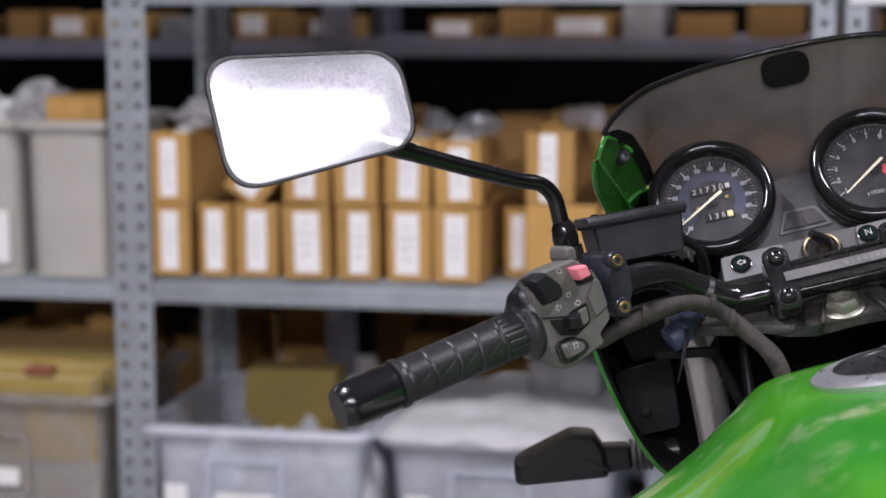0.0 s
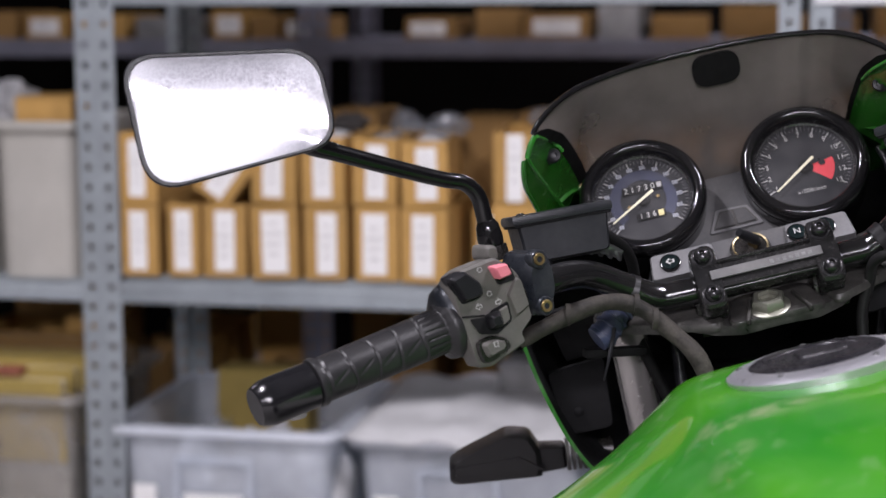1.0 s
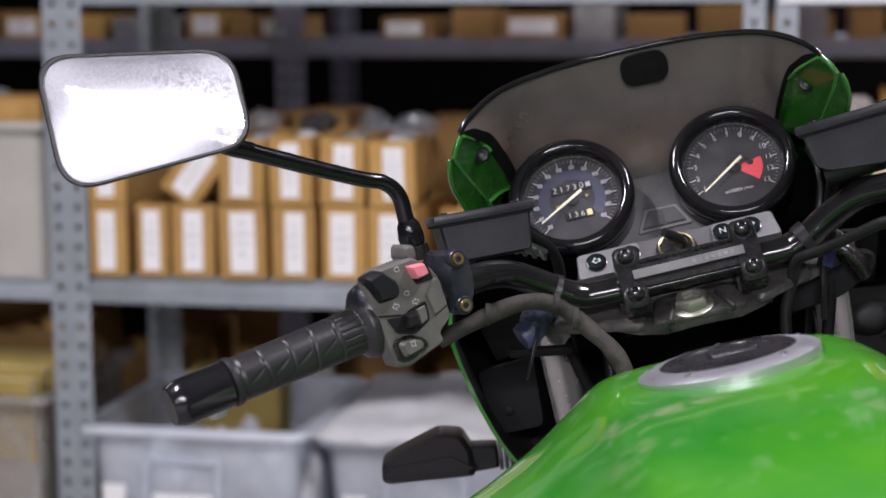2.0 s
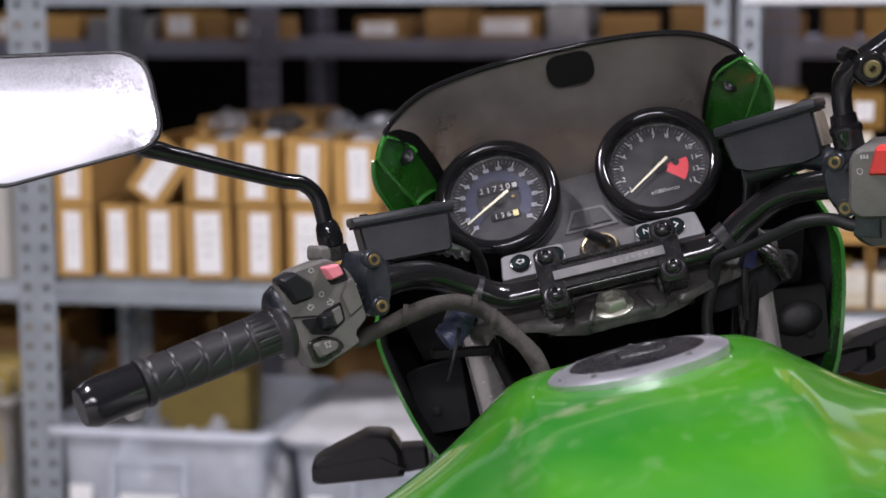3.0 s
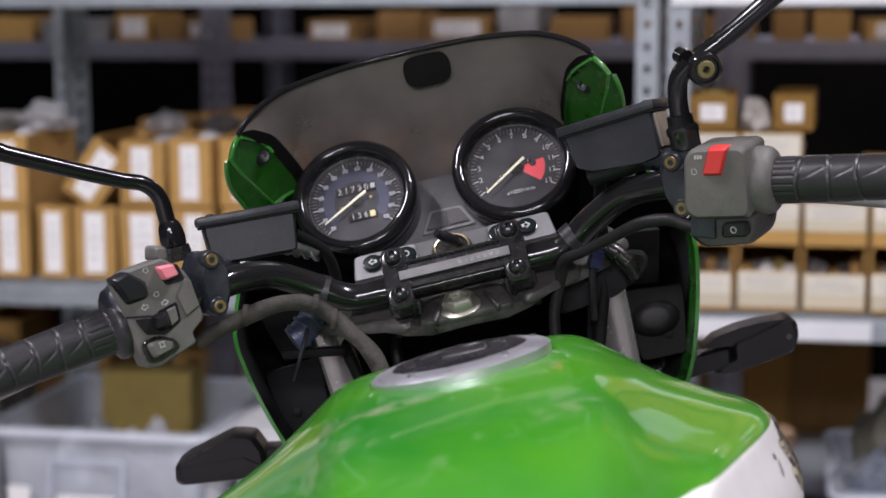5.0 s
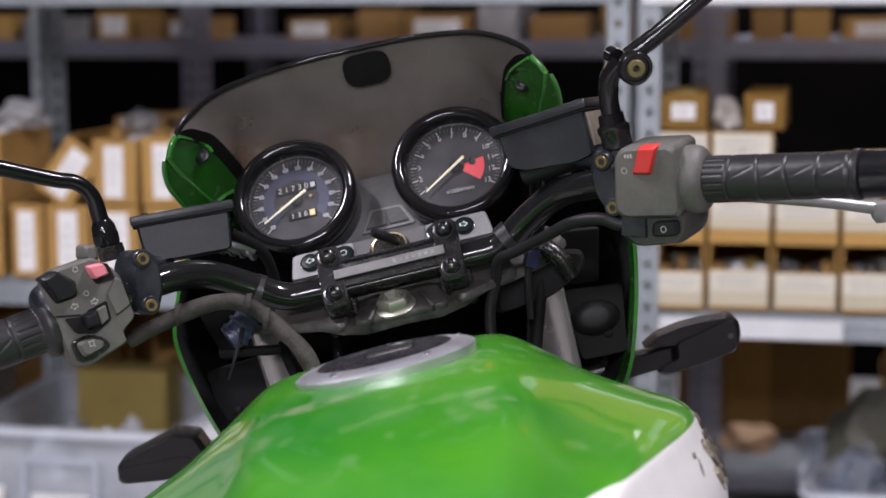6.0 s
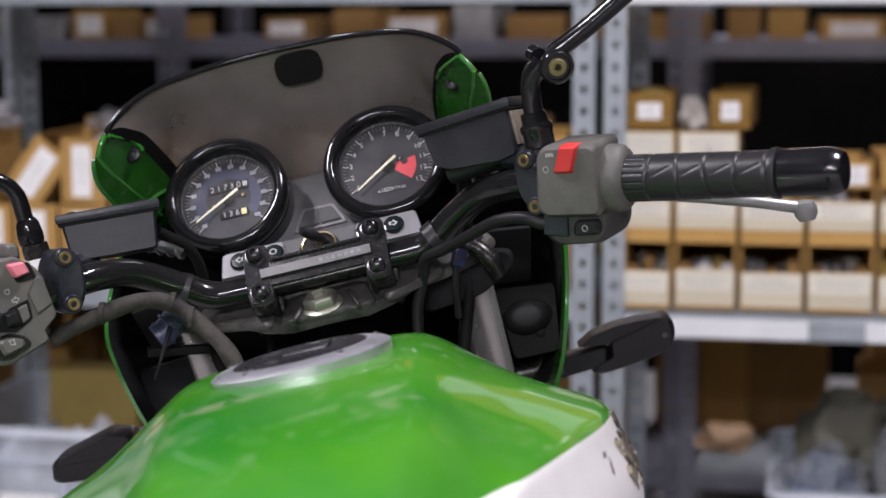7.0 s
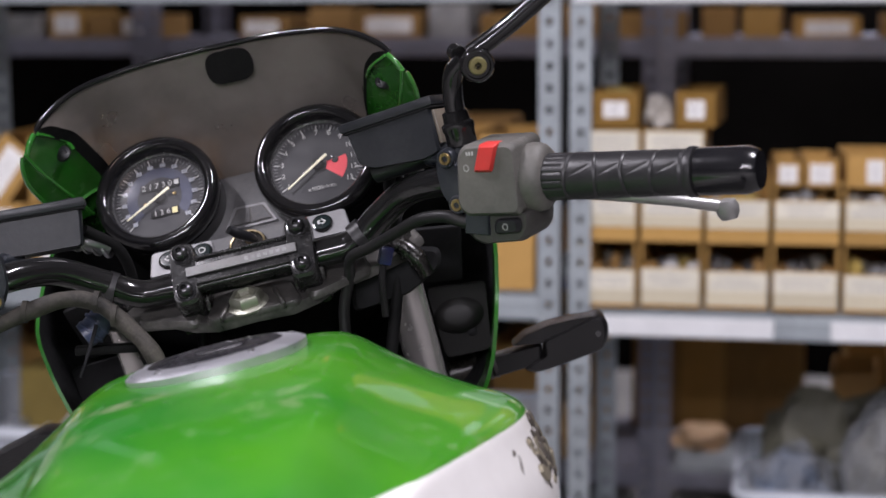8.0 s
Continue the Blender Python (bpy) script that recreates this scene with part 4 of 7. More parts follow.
bike = thing("motorcycle", BIKE, "dusty scratched green and white motorcycle leaning on its side stand", "motorcycle")


def bp(name, bm, material, parent=None, label="", smooth=40.0):
    return part(name, bm, material, parent or bike, label, H, smooth)


def mx(s, p):
    return Vector((s * p[0], p[1], p[2]))


# handlebar
BAR = {-1: dict(o=Vector((-0.205, -0.055, 0.040)), d=Vector((-0.88, -0.47, -0.062)).normalized()),
       1: dict(o=Vector((0.205, -0.055, 0.0345)), d=Vector((0.88, -0.47, -0.130)).normalized())}
bar_pts = []
for s in (-1, 1):
    o, d = BAR[s]["o"], BAR[s]["d"]
    side = [(s * 0.060, 0.026, 0.001), (s * 0.088, 0.025, 0.004), (s * 0.112, 0.016, 0.020), (s * 0.140, -0.006, 0.036), tuple(o - d * 0.035), tuple(o + d * 0.01), tuple(o + d * 0.10), tuple(o + d * 0.19)]
    if s < 0:
        side[3:5] = [(-0.140, -0.006, 0.0395), (-0.171, -0.036, 0.0455)]
    bar_pts = side[::-1] + bar_pts if s < 0 else bar_pts + side
handlebar = bp("handlebar", tube(bar_pts, 0.0112, 20, 8), BAR_BLACK, None, "gloss black tubular handlebar, grimy near the clamps")


def bar_frame(s):
    """Pose on the grip's axis: x outward, y up, z to the rider."""
    o, d = BAR[s]["o"], BAR[s]["d"]
    up = (Vector((0, 0, 1)) - d * d.z).normalized()
    r = Vector(d).cross(up)
    if r.y > 0:
        r = -r
    return o, d, up, r


def on_bar(s):
    o, d, up, r = bar_frame(s)
    return axes(o, d, up, r)


def along(s):
    """Pose with z along the grip."""
    o, d, up, r = bar_frame(s)
    return axes(o, r, up, d)


for s in (-1, 1):
    # turned rubber grip: ring grooves, slanted cuts between them, lengthwise flutes by the collar
    go = 0.014 if s > 0 else 0.0
    cut_s = 0.005 if s > 0 else 0.0
    step = 0.0195 + (go - cut_s) / 4
    rings_at = [0.0765 - go + q * step for q in range(4)]
    us = [0.046 - go, 0.046 - go, 0.049 - go, 0.053 - go, 0.0555 - go] + [0.0570 - go + (0.0950 + go - cut_s) * k / 129 for k in range(130)] + [u - cut_s for u in (0.1535, 0.1545, 0.1555, 0.158, 0.1605, 0.1615, 0.1615)]
    rs = ([0.0105, 0.0225, 0.0235, 0.0225, 0.0178] if s < 0 else [0.0105, 0.0170, 0.0176, 0.0176, 0.0174]) + [0.0172 - 0.0009 * k / 129 for k in range(130)] + [0.0152, 0.0152, 0.0176, 0.0180, 0.0176, 0.0150, 0.0105]
    gm, A = bmesh.new(), along(s)
    loops = []
    for u, r in zip(us, rs):
        loop = []
        for k in range(120):
            a = 2 * math.pi * k / 120
            cut = 0.0
            if 0.0570 - go <= u <= 0.1521 - cut_s:
                for q in rings_at:
                    cut = max(cut, 1 - abs(u - q - 0.0012 * math.sin(2 * a + q * 90)) / 0.0013)
                    v = (u - q) / step
                    if 0.16 < v < 0.86:
                        w = ((a - 0.65 * (v - 0.16) * s + 0.5) % (math.pi / 2)) * 0.0168
                        wide = 0.0013 * math.sin(math.pi * (v - 0.16) / 0.70) + 0.0004
                        cut = max(cut, 0.8 - 0.8 * abs(w - 0.012) / wide)
                if u < rings_at[0] - 0.003:
                    cut = max(cut, 2.4 * math.cos(18 * a) - 1.5)
            rr = r - 0.0010 * min(1.0, max(0.0, cut))
            loop.append(gm.verts.new(A @ Vector((rr * math.cos(a), rr * math.sin(a), u))))
        loops.append(loop)
    for la, lb in zip(loops, loops[1:]):
        for k in range(120):
            gm.faces.new((la[k], la[(k + 1) % 120], lb[(k + 1) % 120], lb[k]))
    grip = bp("grip", gm, RUBBER, handlebar, "worn black rubber grip with slanted grooves", 50)
    be = [(0.0, 0.1615), (0.0150, 0.1615), (0.0168, 0.1625), (0.0168, 0.166), (0.0168, 0.1965), (0.0165, 0.1985), (0.0142, 0.2050), (0.0132, 0.2062), (0.0, 0.2062)]
    bp("bar_end_weight", lathe([(r, u - cut_s) for r, u in be], 40, along(s)), BAR_END, handlebar, "gloss black bar end weight")

# left switch housing
FL = on_bar(-1)
sw = bp("switch_housing", prism(rounded([(0.0455, 0.0370), (0.0340, 0.0400), (0.0065, 0.0397), (-0.0053, 0.0275), (-0.0090, 0.0190), (-0.0100, -0.0125), (0.0025, -0.0200), (0.0010, -0.0280), (0.0330, -0.0345), (0.0445, -0.0315), (0.0462, -0.0170), (0.0470, 0.0087), (0.0475, 0.0240)], 0.003, 3), 0.004, 0.022, FL, None, 0.002), SWITCH, None, "grey plastic switch housing with faded white symbols, dusty")
bp("housing_back", prism(rounded([(0.0390, 0.0270), (0.0300, 0.0330), (0.0065, 0.0350), (-0.0053, 0.0260), (-0.0085, 0.0180), (-0.0090, -0.0125), (0.0010, -0.0270), (0.0330, -0.0320), (0.0400, -0.0250)], 0.004, 4), -0.020, 0.0045, FL, None, 0.002), SWITCH, sw)
bp("housing_flange", lathe([(0.012, 0.036), (0.0268, 0.036), (0.0278, 0.0400), (0.0276, 0.0455), (0.0250, 0.0510), (0.0215, 0.0535), (0.0165, 0.0545)], 40, along(-1) @ pose(0, 0.0042, 0) @ Matrix.Diagonal((0.76, 1, 1, 1))), CASTING, sw)
bp("housing_seam", prism(rounded([(0.0460, 0.0075), (0.0460, 0.0088), (0.0280, 0.0036), (0.0280, 0.0022)], 0.0002, 1), 0.020, 0.0226, FL), DEEP_BLACK, sw)
bp("housing_step", prism(rounded([(-0.0088, -0.0030), (-0.0082, 0.0180), (-0.0045, 0.0210), (0.0062, 0.0105), (0.0040, -0.0070)], 0.0015, 3), 0.016, 0.0245, FL, None, 0.002), SWITCH, sw)
bp("rocker_recess", prism(rounded([(0.0478, 0.0370), (0.0345, 0.0388), (0.0240, 0.0270), (0.0265, 0.0165), (0.0425, 0.0165), (0.0462, 0.0260)], 0.002, 3), 0.018, 0.0226, FL), DEEP_BLACK, sw)
bp("dip_switch", prism(rounded([(0.0490, 0.0380), (0.0361, 0.0400), (0.0262, 0.0275), (0.0262, 0.0200), (0.0287, 0.0185), (0.0430, 0.0188), (0.0442, 0.0276)], 0.002, 3), 0.012, 0.0300, FL, None, 0.003), BLACK_PLASTIC, sw, "black rocker switch")
bp("button_recess", prism(rounded([(0.0135, 0.0330), (0.0105, 0.0200), (-0.0042, 0.0192), (-0.0025, 0.0322)], 0.002, 3), 0.018, 0.0228, FL), DEEP_BLACK, sw)
bp("switch_button", prism(rounded([(0.0145, 0.0355), (0.0027, 0.0340), (0.0008, 0.0250), (0.0121, 0.0247)], 0.0018, 3), 0.018, 0.0315, FL, None, 0.002), PINK, sw, "faded pink push button")
bp("turn_slot", prism(rounded([(0.0405, 0.0045), (0.0255, 0.0010), (0.0225, 0.0045), (0.0070, 0.0065), (0.0080, -0.0080), (0.0225, -0.0135), (0.0360, -0.0085)], 0.002, 4), 0.018, 0.0229, FL), DEEP_BLACK, sw)
bp("slot_plate", prism(rounded([(0.0165, 0.0030), (0.0092, 0.0040), (0.0100, -0.0065), (0.0165, -0.0090)], 0.001, 3), 0.018, 0.0250, FL, None, 0.001), SWITCH, sw)
bp("turn_switch", prism(rounded([(0.0185, 0.0035), (0.0285, 0.0030), (0.0290, -0.0070), (0.0185, -0.0080)], 0.002, 3), 0.018, 0.0320, FL, None, 0.003), BLACK_PLASTIC, sw, "black sliding turn switch")
bp("horn_surround", prism(rounded([(0.0425, -0.0125), (0.0283, -0.0117), (0.0170, -0.0180), (0.0145, -0.0262), (0.0340, -0.0310), (0.0415, -0.0290)], 0.005, 5), 0.018, 0.0250, FL, None, 0.0015), SATIN_BLACK, sw)
bp("horn_button", prism(rounded([(0.0394, -0.0145), (0.0290, -0.0145), (0.0195, -0.0195), (0.0200, -0.0250), (0.0370, -0.0268)], 0.0035, 5), 0.018, 0.0285, FL, None, 0.003), SWITCH, sw, "oval horn button")
bp("choke_lever", prism(rounded([(0.001, 0.034), (-0.001, 0.046), (0.008, 0.050), (0.012, 0.039)], 0.004, 4), -0.004, 0.018, FL, None, 0.003), SWITCH, sw, "grey lever stub")


def outline_mark(pts, m, wide=0.0005):
    """A symbol drawn as thin raised strokes along a closed outline."""
    bm = bmesh.new()
    for a, b in zip(pts, pts[1:] + pts[:1]):
        a, b = Vector(a), Vector(b)
        c, dv = (a + b) / 2, b - a
        add_box(bm, dv.length + wide, wide, 0.0003, m @ pose(c.x, c.y, 0, 0, 0, math.degrees(math.atan2(dv.y, dv.x))))
    return bm


ARROW = [(-0.0026, 0.0), (0.0, 0.0024), (0.0, 0.0011), (0.0024, 0.0011), (0.0024, -0.0011), (0.0, -0.0011), (0.0, -0.0024)]
for u, v, kind in ((0.0195, 0.0165, "lamp"), (0.0165, 0.0095, 1), (0.0305, 0.0105, -1), (0.0215, 0.0355, "lamp")):
    z0 = 0.0268 if (u < 0.019 and v < 0.012) else 0.0222
    pts = [(-0.0018, 0.0014), (0.0004, 0.0018), (0.0020, 0.0), (0.0004, -0.0018), (-0.0018, -0.0014)] if kind == "lamp" else [(x * kind, y) for x, y in ARROW]
    bp("switch_symbol", outline_mark(pts, FL @ pose(u, v, z0)), PRINT, sw)
mk = bmesh.new()
for dx, dy, ww, hh in ((0, 0.0015, 0.005, 0.0006), (-0.0015, -0.001, 0.0006, 0.004), (0.0015, 0.0, 0.0006, 0.004), (0, -0.002, 0.004, 0.0006)):
    add_box(mk, ww, hh, 0.0003, FL @ pose(0.029 + dx, -0.018 + dy, 0.0288))
bp("switch_symbol", mk, PRINT, sw)

# right switch housing
FR = on_bar(1)
swr = bp("switch_housing", prism(rounded([(-0.022, -0.016), (-0.0185, 0.022), (-0.012, 0.0300), (0.0255, 0.0300), (0.0295, 0.027), (0.0295, -0.019), (0.0265, -0.023), (-0.016, -0.023)], 0.005, 6), -0.020, 0.0240, FR, None, 0.0035), SWITCH, None, "grey plastic throttle housing with a red stop switch")
bp("housing_flange", lathe([(0.012, 0.0200), (0.0215, 0.0200), (0.0232, 0.0300), (0.0234, 0.0350), (0.0224, 0.0400), (0.0198, 0.0430), (0.0168, 0.0445)], 40, along(1) @ pose(0, 0.0005, 0) @ Matrix.Diagonal((0.95, 1.08, 1, 1))), SWITCH, swr)
bp("lower_housing", prism(rounded([(-0.024, -0.020), (0.030, -0.020), (0.034, -0.022), (0.033, -0.034), (0.026, -0.044), (-0.012, -0.046), (-0.022, -0.038)], 0.008, 5), -0.022, 0.018, FR, None, 0.006), HOUSING_DARK, swr)
bp("housing_block", prism(rounded([(-0.020, -0.036), (-0.018, -0.021), (0.001, -0.022), (0.0, -0.038)], 0.001, 2), 0.0, 0.0205, FR, None, 0.001), CASTING, swr)
bp("stop_switch", prism(rounded([(-0.0045, 0.0100), (0.0025, 0.0305), (0.0172, 0.0303), (0.0102, 0.0095)], 0.0020, 4), 0.014, 0.0275, FR, None, 0.003), RED, swr, "bright red rocker stop switch")
bp("starter_button", prism(rounded([(0.004, -0.037), (0.006, -0.026), (0.026, -0.025), (0.026, -0.036)], 0.004, 4), 0.012, 0.0235, FR, None, 0.003), BLACK_PLASTIC, swr, "black starter button")
ROUND = [(0.0021 * math.cos(a), 0.0023 * math.sin(a)) for a in np.linspace(0, 2 * math.pi, 9)[:-1]]
bp("switch_symbol", outline_mark(ROUND, FR @ pose(0.015, -0.031, 0.0238)), PRINT, swr)
bp("switch_symbol", outline_mark(ROUND, FR @ pose(-0.0105, 0.013, 0.0242)), PRINT, swr)
mk = bmesh.new()
for dx in (-0.0022, 0, 0.0022):
    add_box(mk, 0.0014, 0.0028, 0.0003, FR @ pose(-0.0065 + dx, 0.0235, 0.0242))
bp("switch_symbol", mk, PRINT, swr)

# master cylinders with square reservoirs, clamped to the bar
for s in (-1, 1):
    F = on_bar(s)
    zc = 0.006 if s < 0 else 0.0
    mc = bp("master_cylinder", prism(rounded([(-0.014, -0.018 + zc), (-0.022, -0.023 + zc), (-0.033, -0.020 + zc), (-0.040, -0.008 + zc), (-0.043, 0.014 + zc), (-0.037, 0.024 + zc), (-0.026, 0.026 + zc), (-0.017, 0.014 + zc)], 0.005, 4), -0.022, 0.017, F, None, 0.007), CASTING, None, "blue-grey cast master cylinder and clamp")
    for u, v in ((-0.0295, 0.0195 + zc), (-0.0245, -0.0150 + zc)):
        bp("clamp_boss", lathe([(0.0, 0.014), (0.0074, 0.010), (0.0072, 0.018), (0.0062, 0.0192), (0.0, 0.0192)], 20, F @ pose(u, v, 0)), CASTING, mc)
        bp("clamp_screw", lathe([(0.0, 0.0180), (0.0024, 0.0180), (0.0024, 0.0203), (0.0042, 0.0205), (0.0047, 0.0195), (0.0047, 0.017)], 20, F @ pose(u, v, 0), close=False), BRASS, mc, "yellowed socket screw")
    cx = 0.1485 if s > 0 else -0.1500
    y0, zt = (-0.027, 0.0975) if s > 0 else (-0.004, 0.0890)
    if s < 0:
        R = pose(cx, y0 + 0.024, zt - 0.017, -6, 4.5, 11)
        wedge = [(-0.036, 0.011), (0.036, 0.011), (0.033, -0.019), (-0.033, -0.019)]
    else:
        R = pose(0.1440, 0.0010, 0.0800, -6, -5.5, -21)
        wedge = [(-0.036, 0.011), (0.036, 0.011), (0.034, -0.024), (0.020, -0.026), (-0.022, -0.021), (-0.033, -0.015)]
    bp("reservoir", prism(rounded(wedge[::-1], 0.003, 3), -0.020, 0.020, R @ axes((0, 0, 0), (1, 0, 0), (0, 0, 1), (0, -1, 0)), None, 0.002), RES_BLACK, mc, "square black brake fluid reservoir")
    bp("reservoir_lid", box(0.080, 0.046, 0.0075, R @ pose(0, 0, 0.0145), 0.0025, 2), RES_BLACK, mc, "flat dusty reservoir lid")
    bp("lid_gasket", box(0.077, 0.043, 0.002, R @ pose(0, 0, 0.0100), 0.0005, 1), DEEP_BLACK, mc)
    if s > 0:
        bp("reservoir_window", box(0.003, 0.034, 0.026, R @ pose(0.0362, 0, -0.005), 0.001, 2), SIGHT, mc, "yellowed sight panel of the reservoir")
    for u in (-0.028, 0.028):
        bp("lid_screw", lathe([(0, 0.018), (0.0033, 0.018), (0.0033, 0.0192), (0.002, 0.0198), (0, 0.0198)], 14, R @ pose(u, 0.0, 0)), BOLT, mc)
    bp("cylinder_body", tube([tuple(R @ Vector((-0.03, 0.0, -0.022 if s > 0 else -0.013))), tuple(R @ Vector((0.03, 0.0, -0.022 if s > 0 else -0.013)))], 0.0095 if s > 0 else 0.008, 16, 1), BLACK_PLASTIC, mc)
    bp("bridge_arm", tube([tuple(F @ Vector((-0.028, 0.012, -0.012))), tuple(R @ Vector((s * 0.02, -0.005, -0.022)))], 0.010, 12, 2), CASTING, mc)

bp("lever_bracket", box(0.020, 0.014, 0.010, pose(0.1428, 0.0240, 0.0510, 0, 12, -30), 0.003, 2), ALLOY, mc, "bare alloy lever bracket")

# brake and clutch levers
for s, shape, tipz in ((-1, ((0.175, 0.022, 0.038), (0.215, 0.002, 0.030), (0.280, -0.032, 0.020), (0.330, -0.050, 0.010), (0.366, -0.060, 0.004)), 0.001), (1, ((0.175, 0.022, 0.030), (0.215, 0.004, 0.018), (0.280, -0.030, 0.002), (0.330, -0.048, -0.013), (0.360, -0.050, -0.024)), -0.028)):
    pts = [(s * x, y, z) for x, y, z in shape]
    lv = tube(pts, [0.0072, 0.0056, 0.0048, 0.0044, 0.0048], 14, 6)
    tip = Vector(pts[-1]) + Vector((s * 0.006, 0, tipz - pts[-1][2]))
    lathe([(0, -0.0085), (0.006, -0.0075), (0.0085, -0.003), (0.0088, 0.002), (0.007, 0.0065), (0, 0.0085)], 18, Matrix.Translation(tip), lv)
    bp("hand_lever", lv, LEVER_ALLOY, None, "bare alloy hand lever with a ball end")

# mirror with its stem
o, d, up, r = bar_frame(-1)
mir = bp("mirror_stem", tube([(-0.2030, -0.0150, 0.076), (-0.2035, -0.0155, 0.100), (-0.2045, -0.0170, 0.1185), (-0.2125, -0.0210, 0.1310), (-0.228, -0.0280, 0.1385), (-0.262, -0.0460, 0.1580), (-0.312, -0.0720, 0.1880)], [0.0064, 0.0064, 0.0062, 0.0060, 0.0060, 0.0062, 0.0066], 18, 8), STEM_BLACK, None, "gloss black bent mirror stem")
bp("stem_collar", lathe([(0.0068, 0.0), (0.0095, 0.002), (0.0100, 0.008), (0.0088, 0.017), (0.0066, 0.021)], 22, axes((-0.2030, -0.0150, 0.078), (1, 0, 0), (0, 1, 0.02), (0, -0.02, 1))), GLOSS_BLACK, mir)
bp("stem_nut", lathe([(0.0, -0.010), (0.0100, -0.010), (0.0105, -0.004), (0.0100, 0.001), (0, 0.001)], 6, pose(-0.2020, -0.0150, 0.078)), SATIN_BLACK, mir)
MC = Vector((-0.3560, -0.098, 0.2330))
mnorm = Vector((0.10, -0.96, 0.215)).normalized()
mright = Vector((1, 0, 0)) - mnorm * mnorm.x
mright.normalize()
mup = mnorm.cross(mright)
FM = axes(MC, mright, mup, mnorm)
corners = [(-0.0718, 0.0492), (0.0668, 0.0240), (0.0672, -0.0458), (-0.0712, -0.0520)]
outline = rounded(corners, [0.027, 0.024, 0.022, 0.028], 8)
shell = bmesh.new()
levels = [(0.0, 1.0), (0.0035, 1.0), (0.0045, 0.985), (0.0045, 0.946), (0.0015, 0.946)]
cen = sum((Vector(p) for p in outline), Vector((0, 0))) / len(outline)
rings = []
for h, k in [(-0.024, 0.45), (-0.020, 0.70), (-0.012, 0.90), (-0.004, 0.985)] + levels:
    rings.append([shell.verts.new((cen.x + (p.x - cen.x) * k, cen.y + (p.y - cen.y) * k, h)) for p in outline])
for a, b in zip(rings, rings[1:]):
    for k in range(len(outline)):
        shell.faces.new((a[k], a[(k + 1) % len(outline)], b[(k + 1) % len(outline)], b[k]))
shell.faces.new(rings[0])
shell.transform(FM)
mh = bp("mirror_head", shell, RIM_BLACK, mir, "rounded black mirror shell")
glass = bmesh.new()
ring_n = 10
gl_rings = []
for j in range(ring_n + 1):
    k = 0.950 * j / ring_n
    bulge = 0.0022 * (1 - (j / ring_n) ** 2)
    if j == 0:
        gl_rings.append([glass.verts.new((cen.x, cen.y, 0.0016 + bulge))])
    else:
        gl_rings.append([glass.verts.new((cen.x + (p.x - cen.x) * k, cen.y + (p.y - cen.y) * k, 0.0016 + bulge)) for p in outline])
for a, b in zip(gl_rings, gl_rings[1:]):
    for k in range(len(outline)):
        q = list(dict.fromkeys([a[k % len(a)], a[(k + 1) % len(a)], b[(k + 1) % len(outline)], b[k]]))
        glass.faces.new(q)
glass.transform(FM)
bp("mirror_glass", glass, MIRROR, mh, "silvered mirror glass with dried dirt", 60)
bp("stem_socket", tube([(-0.2980, -0.0655, 0.1800), (-0.3150, -0.0740, 0.1905), (-0.330, -0.078, 0.206)], [0.0068, 0.0074, 0.0085], 16, 4), GLOSS_BLACK, mir)

# the other mirror's stem: swan neck with an eye joint
mr = bp("mirror_stem", tube([(0.1870, -0.048, 0.060), (0.1875, -0.049, 0.086), (0.1890, -0.050, 0.104), (0.1930, -0.053, 0.1165), (0.2020, -0.056, 0.1245)], 0.0074, 18, 8), GLOSS_BLACK, None, "gloss black mirror stem with an eye joint")
bp("stem_collar", lathe([(0.0078, -0.008), (0.0112, -0.006), (0.0112, 0.004), (0.0122, 0.006), (0.0122, 0.010), (0.0100, 0.012), (0.0096, 0.019), (0.0076, 0.020)], 22, pose(0.1873, -0.048, 0.070)), GLOSS_BLACK, mr)
bp("stem_nut", lathe([(0, -0.010), (0.0125, -0.010), (0.0125, -0.001), (0, -0.001)], 6, pose(0.1873, -0.046, 0.064)), CASTING, mr)
JE = axes((0.2110, -0.0620, 0.1185), (1, 0.14, 0), (0.02, -0.20, 1), (0.14, -1, -0.20))
bp("joint_eye", lathe([(0, -0.008), (0.0118, -0.008), (0.0128, -0.004), (0.0128, 0.0015), (0.0112, 0.0035), (0.0098, 0.0035), (0.0092, 0.001), (0, 0.001)], 30, JE), GLOSS_BLACK, mr)
bp("joint_bolt", lathe([(0, 0.000), (0.0066, 0.000), (0.0066, 0.0034), (0.0058, 0.0042), (0.0028, 0.0042), (0.0025, 0.001), (0, 0.001)], 26, JE), DULL_BRASS, mr, "yellowed socket bolt")
bp("mirror_arm", tube([(0.2080, -0.0560, 0.1270), (0.2440, -0.0560, 0.1430), (0.312, -0.066, 0.180), (0.345, -0.071, 0.198)], 0.0070, 18, 4), STEM_BLACK, mr)
bp("arm_boss", lathe([(0, -0.006), (0.0062, -0.006), (0.0062, 0.004), (0, 0.004)], 18, axes((0.1990, -0.0520, 0.1300), (1, 0.3, 0), (0.1, -0.30, 1), (0.3, -1, -0.30))), GLOSS_BLACK, mr)

